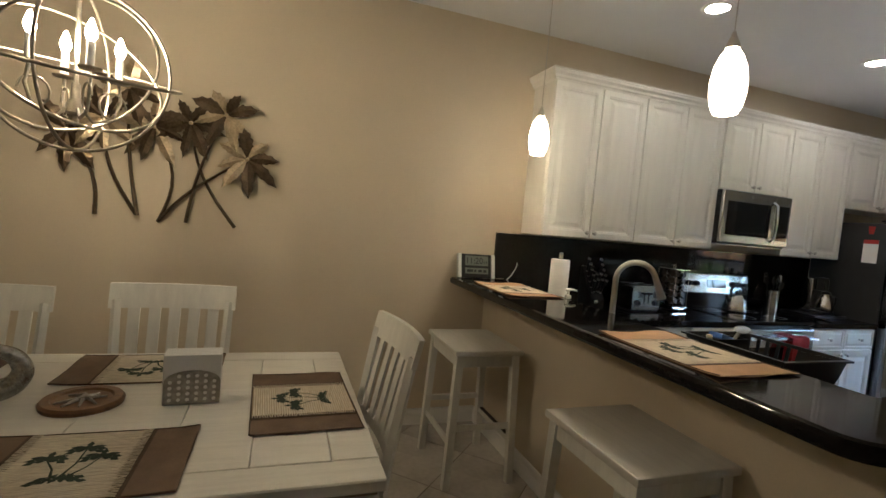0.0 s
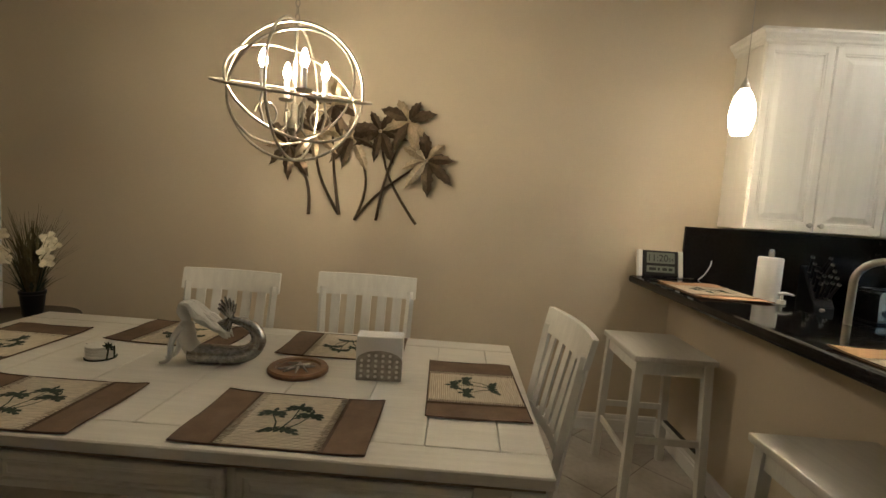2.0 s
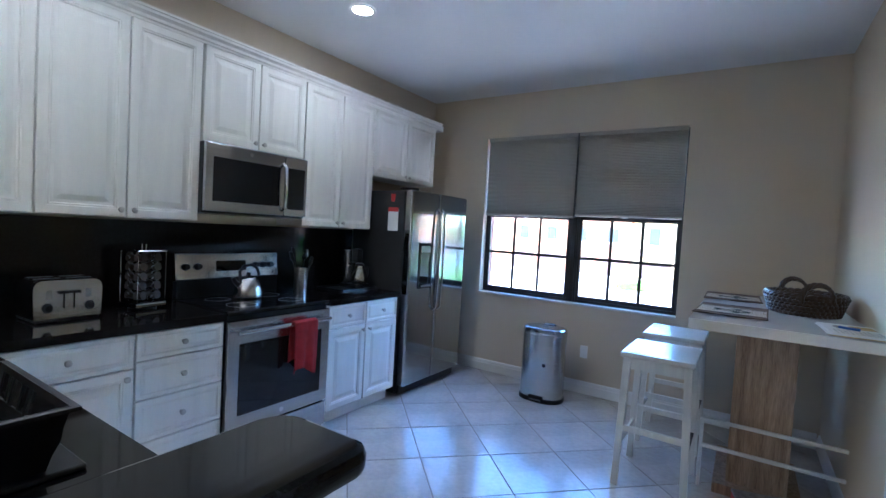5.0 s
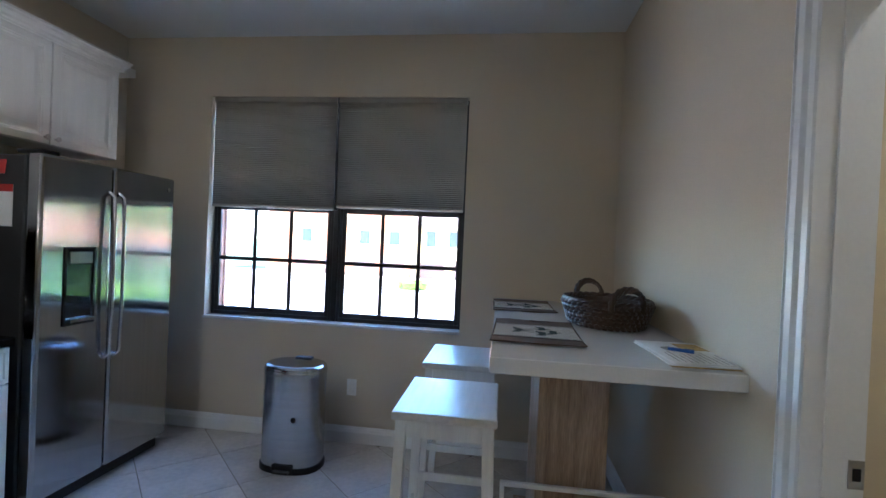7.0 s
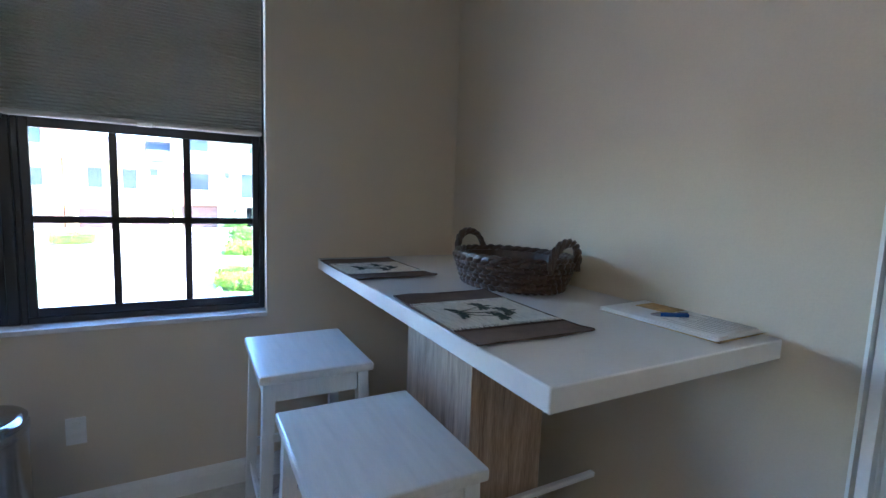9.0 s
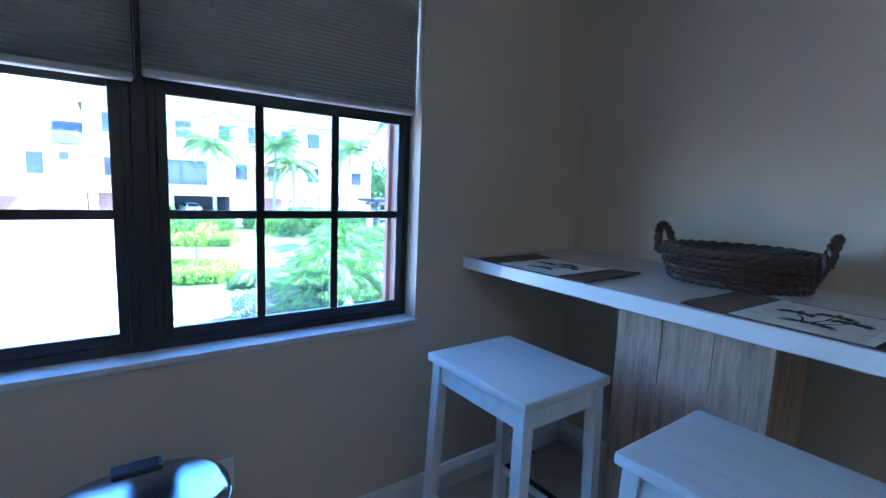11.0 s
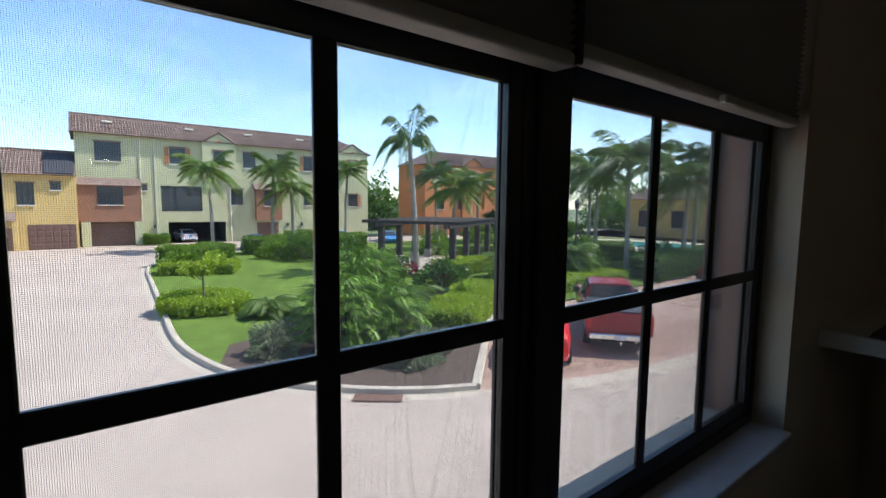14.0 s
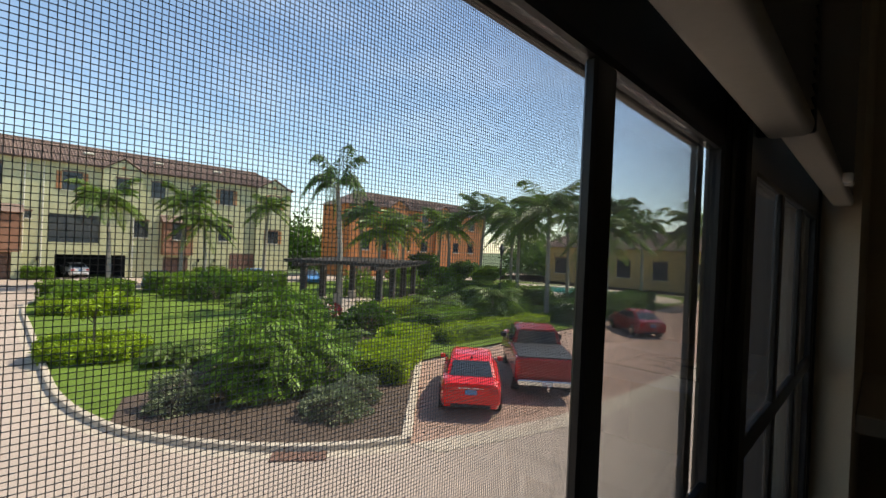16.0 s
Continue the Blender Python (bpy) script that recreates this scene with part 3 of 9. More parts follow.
# raised bar
bm = bmesh.new()
out = arc(2.235, 1.385, 0.095, 180, 270) + arc(3.262, 1.335, 0.045, 270, 360, 4) + arc(3.242, 1.475, 0.065, 0, 90, 4) + [(2.585, 1.54), (2.585, 3.798), (2.14, 3.798)]
slab_shape(bm, out, 1.02, 1.07, 0.016)
tagged(part("bar_counter", bm, M_GRAN, smooth=True), "polished black granite L-shaped raised bar top", "countertop")
bm = bmesh.new()
box(bm, 2.425, 1.40, 0, 2.562, N, 1.0195)
box(bm, 2.562, 1.40, 0, 3.24, 1.553, 1.0195)
tagged(part("knee_wall", bm, M_WALL), "beige painted knee wall under the bar", "wall", kind="structure")
bm = bmesh.new()
box(bm, 3.2405, 1.385, 0.0, 3.256, 1.56, 1.019, 0.003)
box(bm, 2.41, 1.384, 0.0, 3.256, 1.3995, 1.019, 0.002)
panel(bm, 2.43, 0.12, 3.24, 1.0, 1.384, [(0, 0), (0.0, 0.006), (0.006, 0.010), (0.02, 0.006), (0.024, 0.004)])
tagged(part("end_panel", bm, M_TRIM), "white painted panel closing the bar's end", "panel", kind="structure")
bm = bmesh.new()
panel(bm, 0, 0.945, 0.81, 1.018, 0, [(0, 0), (0, 0.006), (0.006, 0.02), (0.012, 0.024), (0.03, 0.024)], pose(2.43, 1.384, 0))
tagged(part("bracket_trim", bm, M_TRIM), "white moulding below the bar top", "trim", kind="structure")
baseboard(2.425, 1.40, 2.425, N - 0.017, -1, 0)
base = thing("sink_cabinet", "cream white sink base cabinet below the counter", "cabinet", pose(2.566, 1.56, 0))
part("body", one(0, 0, 0.1, 0.62, 0.775, 0.874), M_CAB, base)
part("body", one(0, 1.495, 0.1, 0.62, 2.235, 0.874), M_CAB, base)
part("floor_panel", one(0, 0.776, 0.1, 0.62, 1.494, 0.13), M_CAB, base)
for k in range(2):
    part("door", panel(bmesh.new(), 0.80 + 0.34 * k, 0.11, 1.135 + 0.34 * k, 0.868, 0, DOOR, Matrix.Translation((0.602, 0, 0)) @ Matrix.Rotation(radians(90), 4, "Z")), M_CAB, base)


def sink():
    t = thing("kitchen_sink", "stainless steel undermount kitchen sink", "sink")
    bm = bmesh.new()
    def ring(i, z):
        return [bm.verts.new(p) for p in ((SX0 + i, SY0 + i, z), (SX1 - i, SY0 + i, z), (SX1 - i, SY1 - i, z), (SX0 + i, SY1 - i, z))]
    rs = [ring(-0.012, 0.8735), ring(0.0, 0.8735), ring(0.012, 0.86), ring(0.016, 0.70), ring(0.03, 0.685)]
    for a, c in zip(rs, rs[1:]):
        for i in range(4):
            bm.faces.new((a[i], a[(i + 1) % 4], c[(i + 1) % 4], c[i]))
    bm.faces.new(rs[-1])
    part("bowl", bm, M_STEEL, t)
    part("divider", one(SX0 + 0.013, 2.73, 0.69, SX1 - 0.013, 2.75, 0.85, 0.008, seg=2), M_STEEL, t)
    part("drain", lathe(bmesh.new(), [(0.045, 0.686), (0.045, 0.689), (0.03, 0.689)], 16, Matrix.Translation(((SX0 + SX1) / 2, 2.88, 0))), M_CHROME, t)


sink()


def faucet():
    t = thing("kitchen_faucet", "brushed nickel gooseneck kitchen faucet with pull-down spray", "faucet", pose(2.61, 2.665, 0.915, 0, 0, -32))
    bm = lathe(bmesh.new(), [(0.03, 0), (0.03, 0.006), (0.024, 0.012), (0.024, 0.05), (0.017, 0.12), (0.0135, 0.16)], 18)
    part("base", bm, M_NICKEL, t, smooth=True)
    pts = [(0, 0, 0.155), (0, 0, 0.32)] + [(0.095 - 0.095 * math.cos(radians(a)), 0, 0.32 + 0.095 * math.sin(radians(a))) for a in range(9, 166, 12)]
    part("spout", tube(bmesh.new(), pts, 0.0142, 12), M_NICKEL, t, smooth=True)
    e, d = Vector(pts[-1]), (Vector(pts[-1]) - Vector(pts[-2])).normalized()
    part("spray_head", tube(bmesh.new(), [e, e + d * 0.02, e + d * 0.03, e + d * 0.07, e + d * 0.105], [0.0152, 0.0152, 0.0165, 0.0185, 0.024], 12), M_NICKEL, t, smooth=True)
    part("lever", tube(bmesh.new(), [(0, -0.024, 0.035), (0, -0.04, 0.04), (0.0, -0.09, 0.075)], [0.011, 0.008, 0.006], 8), M_NICKEL, t, smooth=True)


faucet()


def fridge():
    t = thing("refrigerator", "stainless steel side-by-side refrigerator with a water dispenser", "refrigerator", pose(5.80, 3.80, 0))
    w, d, h = 0.90, 0.585, 1.765
    part("cabinet", one(0, -d, 0.02, w, 0, h, 0.006), M_FRSIDE, t, "black textured cabinet")
    part("toe_grille", one(0.02, -d - 0.03, 0.012, w - 0.02, -d, 0.09, 0.004), M_BLACK, t)
    for a, c, nm in ((0.0, 0.412, "freezer_door"), (0.418, w, "fridge_door")):
        dr = part(nm, one(a, -d - 0.085, 0.095, c, -d - 0.004, h + 0.01, 0.018, seg=3), M_STEELD, t, smooth=True)
        x = 0.385 if a == 0 else 0.45
        pts = [(x, -d - 0.086, 0.72), (x, -d - 0.118, 0.745), (x, -d - 0.126, 0.95), (x, -d - 0.128, 1.2), (x, -d - 0.126, 1.42), (x, -d - 0.118, 1.605), (x, -d - 0.086, 1.63)]
        part("handle", tube(bmesh.new(), pts, 0.0105, 10), M_STEEL, dr, "brushed steel handle", smooth=True)
        if a == 0:
            dp = part("dispenser", panel(bmesh.new(), 0.13, 0.93, 0.31, 1.33, -d - 0.0855, [(0, 0), (0, 0.006), (0.008, 0.010), (0.018, 0.010), (0.022, 0.003)]), M_BLACKG, dr, "black water and ice dispenser")
            part("dispenser_tray", one(0.15, -d - 0.115, 0.945, 0.29, -d - 0.0965, 0.965, 0.003), M_STEELD, dp)
            part("dispenser_display", one(0.155, -d - 0.0975, 1.245, 0.285, -d - 0.0905, 1.305, 0.002), M_LCD, dp)
    part("badge", lathe(bmesh.new(), [(0.014, 0), (0.014, 0.003)], 16, pose(0.84, -d - 0.0855, 1.70, 90)), M_CHROME, t)
    part("hinge_cover", one(0.02, -d - 0.06, h + 0.011, 0.12, -d + 0.08, h + 0.03, 0.006), M_BLACK, t)
    m = thing("fridge_note", "white notepaper with a red header held on the refrigerator side", "note", pose(5.7995, 3.33, 1.42))
    part("paper", one(-0.0015, -0.055, 0, -0.0002, 0.055, 0.20), M_PAPER, m)
    part("header", one(-0.0025, -0.055, 0.165, -0.0016, 0.055, 0.20), M_REDP, m, "red header strip")
    g = thing("fridge_magnet", "small red cup-shaped magnet on the refrigerator side", "magnet", pose(5.7995, 3.335, 1.67))
    part("magnet", lathe(bmesh.new(), [(0.018, 0), (0.026, 0.05), (0.026, 0.055)], 12, Matrix.Diagonal((0.2, 1, 1.2, 1)) @ Matrix.Translation((-0.03, 0, 0))), M_REDP, g)


fridge()


def oven_range():
    t = thing("electric_range", "stainless steel electric range with a glass cooktop", "range", pose(4.204, 3.80, 0))
    w, d = 0.762, 0.60
    part("body", one(0, -d, 0.02, w, 0, 0.895, 0.003), M_BLACK, t)
    part("cooktop", one(-0.001, -d - 0.03, 0.8955, w + 0.001, -0.05, 0.921, 0.006), M_BLACKG, t, "black glass cooktop")
    for x, y, r in ((0.2, -0.2, 0.075), (0.56, -0.2, 0.09), (0.2, -0.46, 0.09), (0.56, -0.46, 0.075)):
        part("burner_ring", lathe(bmesh.new(), [(r, 0.9212), (r, 0.9216), (r - 0.003, 0.9216), (r - 0.003, 0.9212)], 32, pose(x, y, 0), cap=False), M_PEWTER, t)
    dr = part("oven_door", one(0.004, -d - 0.04, 0.225, w - 0.004, -d - 0.001, 0.865, 0.008, seg=2), M_STEEL, t)
    part("oven_window", one(0.075, -d - 0.0435, 0.31, w - 0.075, -d - 0.0402, 0.73, 0.002), M_BLACKG, dr, "dark glass oven window")
    bm = tube(bmesh.new(), [(0.04, -d - 0.085, 0.805), (w - 0.04, -d - 0.085, 0.805)], 0.014, 12)
    tube(bm, [(0.06, -d - 0.04, 0.805), (0.06, -d - 0.083, 0.805)], 0.010, 8)
    tube(bm, [(w - 0.06, -d - 0.04, 0.805), (w - 0.06, -d - 0.083, 0.805)], 0.010, 8)
    part("oven_handle", bm, M_CHROME, dr, "polished bar handle", smooth=True)
    part("badge", lathe(bmesh.new(), [(0.016, 0), (0.016, 0.002)], 16, pose(w / 2, -d - 0.0402, 0.265, 90)), M_CHROME, dr)
    part("storage_drawer", one(0.004, -d - 0.035, 0.05, w - 0.004, -d - 0.001, 0.215, 0.008, seg=2), M_STEEL, t)
    bm = bmesh.new()
    m = Matrix.Translation((0, -0.058, 0.92)) @ Matrix.Rotation(radians(-8), 4, "X")
    box(bm, 0.0, -0.02, 0.11, w, 0.03, 0.29, 0.012, m, 2)
    bg = part("backguard", bm, M_STEEL, t, smooth=True)
    part("backguard_base", one(0.01, -0.06, 0.9212, w - 0.01, -0.012, 1.04), M_BLACK, t)
    part("control_display", box(bmesh.new(), 0.27, -0.024, 0.165, 0.49, -0.0205, 0.235, 0.002, m), M_BLACKG, bg)
    for x in (0.065, 0.145, 0.57, 0.63, 0.69):
        part("control_knob", lathe(bmesh.new(), [(0.024, 0), (0.022, 0.012), (0.019, 0.016), (0.017, 0.028), (0.0, 0.029)], 16, m @ pose(x, -0.0205, 0.20, 90), cap=False), M_BLACK, bg, smooth=True)
    c = thing("dish_towel", "red cotton dish towel folded over the oven handle", "towel", pose(4.565, 3.08, 0.0))
    bm = bmesh.new()
    rows = []
    prof = [(0.022, 0.56), (0.024, 0.70), (0.022, 0.79), (0.019, 0.815), (0.0, 0.8285), (-0.018, 0.818), (-0.021, 0.79), (-0.024, 0.7), (-0.026, 0.6), (-0.024, 0.50)]
    for j in range(13):
        u = j / 12
        rows.append([])
        for y, z in prof:
            k = max(0, (0.80 - z)) * 0.05
            drop = 0.03 * math.sin(u * 5) * (1 if z < 0.6 else 0)
            rows[-1].append(bm.verts.new((0.04 + u * 0.18, 0.03 + y - 0.005 + k * math.sin(u * 15 + (2 if y > 0 else 0)) + (-0.004 if y < 0 else 0.004), z + drop)))
    for a, b in zip(rows, rows[1:]):
        for i in range(len(prof) - 1):
            bm.faces.new((a[i], a[i + 1], b[i + 1], b[i]))
    ob = part("cloth", bm, M_RED, c, smooth=True)
    sol = ob.modifiers.new("thick", "SOLIDIFY")
    sol.thickness, sol.offset = 0.004, 0


oven_range()


def microwave():
    t = thing("microwave", "stainless steel over-the-range microwave with a dark glass door", "microwave", pose(4.212, N - 0.002, 1.472))
    w, d, h = 0.756, 0.355, 0.425
    part("body", one(0, -d + 0.03, 0, w, 0, h, 0.004), M_BLACK, t)
    dr = part("door", one(0.002, -d, 0.012, 0.565, -d + 0.0295, h - 0.002, 0.006, seg=2), M_STEEL, t)
    part("door_window", one(0.05, -d - 0.003, 0.075, 0.52, -d - 0.0002, h - 0.085, 0.003), M_BLACKG, dr, "dark tinted glass")
    part("handle", tube(bmesh.new(), [(0.545, -d, 0.05), (0.545, -d - 0.035, 0.075), (0.545, -d - 0.045, 0.21), (0.545, -d - 0.035, 0.34), (0.545, -d, 0.365)], 0.011, 10), M_CHROME, dr, smooth=True)
    cp = part("control_panel", one(0.567, -d, 0.012, w - 0.002, -d + 0.0295, h - 0.002, 0.006, seg=2), M_STEEL, t)
    part("keypad", one(0.59, -d - 0.003, 0.06, w - 0.025, -d - 0.0002, h - 0.08, 0.002), M_BLACKG, cp)
    part("badge", lathe(bmesh.new(), [(0.014, 0), (0.014, 0.002)], 16, pose(0.30, -d - 0.0002, h - 0.04, 90)), M_CHROME, dr)
    part("vent", one(0.02, -d + 0.03, -0.006, w - 0.02, -0.02, -0.0002), M_STEEL, t)


microwave()
# ---------------------------------------------------------------- dining furniture


def dining_table():
    t = thing("dining_table", "whitewashed wooden dining table with a planked top", "table", pose(0.125, 2.450, 0))
    L, W, z = 1.175, 0.572, 0.765
    part("top_edge", box(box(box(box(bmesh.new(), -L, -W, z - 0.035, L, -W + 0.115, z, 0.004), -L, W - 0.115, z - 0.035, L, W, z, 0.004), L - 0.13, -W + 0.117, z - 0.035, L, W - 0.117, z, 0.003), -L, -W + 0.117, z - 0.035, -L + 0.13, W - 0.117, z, 0.003), M_WHITEW, t)
    part("underlay", one(-L + 0.02, -W + 0.02, z - 0.052, L - 0.02, W - 0.02, z - 0.0355), M_SEAM, t)
    xs = [-L + 0.132, -0.66, -0.33, 0.0, 0.33, 0.62, 0.83, L - 0.132]
    for i, (a, c) in enumerate(zip(xs, xs[1:])):
        part("plank", one(a + 0.001, -W + 0.117, z - 0.034, c - 0.001, W - 0.117, z - 0.0004 * (i % 3), 0.002), M_WHITEW, t)
    for s in (-1, 1):
        part("apron", panel(one(-L + 0.09, s * (W - 0.05) - 0.011, z - 0.165, L - 0.09, s * (W - 0.05) + 0.011, z - 0.0525), 0, 0, 0.001, 0.001, 0, [(0, 0), (0, 0.0001)]), M_WHITEW, t)
        part("apron", one(s * (L - 0.05) - 0.011, -W + 0.07, z - 0.165, s * (L - 0.05) + 0.011, W - 0.07, z - 0.0525), M_WHITEW, t)
    for k in range(3):
        a = -0.98 + k * 0.66
        d = part("drawer_front", panel(bmesh.new(), a, z - 0.158, a + 0.63, z - 0.058, -W + 0.0385, DRAW), M_WHITEW, t)
    for x in (-L + 0.06, L - 0.06):
        for y in (-W + 0.06, W - 0.06):
            bm = bmesh.new()
            box(bm, x - 0.045, y - 0.045, z - 0.18, x + 0.045, y + 0.045, z - 0.053, 0.004)
            lathe(bm, [(0.034, 0.0), (0.04, 0.03), (0.05, 0.32), (0.055, 0.50), (0.045, 0.54), (0.05, 0.585)], 14, Matrix.Translation((x, y, 0)))
            part("leg", bm, M_WHITEW2, t, smooth=True)


dining_table()


def dining_chair():
    t = thing("dining_chair", "white painted slat-back wooden dining chair", "chair", group="chairs round the dining table")
    w = 0.255
    bm = bmesh.new()
    box(bm, -0.225, -0.21, 0.435, 0.225, 0.215, 0.465, 0.012, None, 2)
    part("seat", bm, M_WHITEW2, t, smooth=True)
    for s in (-1, 1):
        part("front_leg", box(bmesh.new(), s * 0.20 - 0.02, 0.165, 0, s * 0.20 + 0.02, 0.205, 0.434, 0.004), M_WHITEW2, t)
        bm = tube(bmesh.new(), [(s * 0.215, -0.23, 0), (s * 0.215, -0.20, 0.43), (s * 0.225, -0.225, 0.62), (s * 0.235, -0.275, 0.92)], [0.024, 0.024, 0.022, 0.02], 4)
        part("back_post", bm, M_WHITEW2, t)
        part("side_rail", one(s * 0.20 - 0.011, -0.18, 0.375, s * 0.20 + 0.011, 0.163, 0.434), M_WHITEW2, t)
        part("stretcher", one(s * 0.20 - 0.01, -0.19, 0.17, s * 0.20 + 0.01, 0.163, 0.20, 0.003), M_WHITEW2, t)
    part("front_rail", one(-0.178, 0.175, 0.375, 0.178, 0.195, 0.434), M_WHITEW2, t)

    def rail(z0, z1, lean, bow, th, half):
        bm = bmesh.new()
        n = 10
        rows = []
        for i in range(n + 1):
            u = -1 + 2 * i / n
            y = -bow * (1 - u * u)
            rows.append([bm.verts.new((u * half, lean[0] + y + th, z0)), bm.verts.new((u * half, lean[0] + y - th, z0)), bm.verts.new((u * half, lean[1] + y - th, z1)), bm.verts.new((u * half, lean[1] + y + th, z1))])
        for a, c in zip(rows, rows[1:]):
            for k in range(4):
                bm.faces.new((a[k], a[(k + 1) % 4], c[(k + 1) % 4], c[k]))
        bm.faces.new(rows[0])
        bm.faces.new(rows[-1][::-1])
        return bm
    part("top_rail", rail(0.885, 0.99, (-0.268, -0.292), 0.03, 0.011, 0.262), M_WHITEW2, t)
    part("lower_rail", rail(0.545, 0.585, (-0.212, -0.218), 0.02, 0.010, 0.215), M_WHITEW2, t)
    for i in range(5):
        x = -0.16 + 0.08 * i
        k = 1 - (x / 0.26) ** 2
        bm = bmesh.new()
        rows = []
        for y, z in ((-0.212 - 0.018 * k, 0.5855), (-0.238 - 0.024 * k, 0.74), (-0.268 - 0.027 * k, 0.8848)):
            rows.append([bm.verts.new((x * (1 + 0.1 * (z - 0.58)) + a, y + c, z)) for a, c in ((-0.024, -0.005), (0.024, -0.005), (0.024, 0.005), (-0.024, 0.005))])
        for a, c in zip(rows, rows[1:]):
            for q in range(4):
                bm.faces.new((a[q], a[(q + 1) % 4], c[(q + 1) % 4], c[q]))
        bm.faces.new(rows[0])
        bm.faces.new(rows[-1][::-1])
        part("slat", bm, M_WHITEW2, t)
    return t


chair = dining_chair()
chair.matrix_basis = pose(-0.185, 2.90, 0, 0, 0, 180) @ Matrix.Diagonal((1, 1, 1.025, 1))
copy_thing(chair, pose(0.545, 2.905, 0, 0, 0, 180) @ Matrix.Diagonal((1, 1, 1.025, 1)))
copy_thing(chair, pose(1.185, 2.545, 0, 0, 0, 95))


def bar_stool():
    t = thing("bar_stool", "backless whitewashed wooden bar stool", "stool", group="backless bar stools")
    part("seat", one(-0.25, -0.205, 0.738, 0.25, 0.205, 0.768, 0.007, seg=2), M_WHITEW, t, smooth=True)
    for sx in (-1, 1):
        for sy in (-1, 1):
            bm = bmesh.new()
            lo = [(sx * 0.232 + a * 0.019, sy * 0.192 + b * 0.019, 0) for a, b in ((-1, -1), (1, -1), (1, 1), (-1, 1))]
            hi = [(sx * 0.212 + a * 0.021, sy * 0.168 + b * 0.021, 0.7375) for a, b in ((-1, -1), (1, -1), (1, 1), (-1, 1))]
            lv, hv = [bm.verts.new(p) for p in lo], [bm.verts.new(p) for p in hi]
            for k in range(4):
                bm.faces.new((lv[k], lv[(k + 1) % 4], hv[(k + 1) % 4], hv[k]))
            bm.faces.new(lv[::-1])
            bm.faces.new(hv)
            part("leg", bm, M_WHITEW2, t)
    for s in (-1, 1):
        part("apron", one(-0.19, s * 0.172 - 0.009, 0.672, 0.19, s * 0.172 + 0.009, 0.7372), M_WHITEW2, t)
        part("apron", one(s * 0.216 - 0.009, -0.147, 0.672, s * 0.216 + 0.009, 0.147, 0.7372), M_WHITEW2, t)
        part("stretcher", one(-0.207, s * 0.182 - 0.008, 0.225, 0.207, s * 0.182 + 0.008, 0.26, 0.002), M_WHITEW2, t)
        part("stretcher", one(s * 0.224 - 0.008, -0.165, 0.315, s * 0.224 + 0.008, 0.165, 0.35, 0.002), M_WHITEW2, t)
    part("kick_strip", one(-0.19, 0.172, 0.2605, 0.19, 0.195, 0.266), M_BLACK, t, "dark metal kick strip")
    return t


stool = bar_stool()
stool.matrix_basis = pose(2.115, 3.245, 0, 0, 0, -90)
copy_thing(stool, pose(2.20, 1.995, 0, 0, 0, -90))
copy_thing(stool, pose(6.53, 1.165, 0, 0, 0, 180) @ Matrix.Diagonal((0.95, 0.96, 1.04, 1)))
copy_thing(stool, pose(5.79, 1.155, 0, 0, 0, 180) @ Matrix.Diagonal((0.95, 0.96, 1.04, 1)))


def leaf(bm, p, d, L, w, n=(0, 0, 1), droop=0.0, mi=0):
    """A pointed flat leaf from p along d, with a fold down its middle."""
    p, d, n = Vector(p), Vector(d).normalized(), Vector(n)
    s = d.cross(n).normalized()
    a = bm.verts.new(p)
    mid = p + d * L * 0.45 + n * 0.08 * w
    m = bm.verts.new(mid)
    l, r = bm.verts.new(mid + s * w - n * 0.15 * w), bm.verts.new(mid - s * w - n * 0.15 * w)
    e = bm.verts.new(p + d * L - n * droop)
    for f in ((a, l, m), (a, m, r), (l, e, m), (m, e, r)):
        bm.faces.new(f).material_index = mi


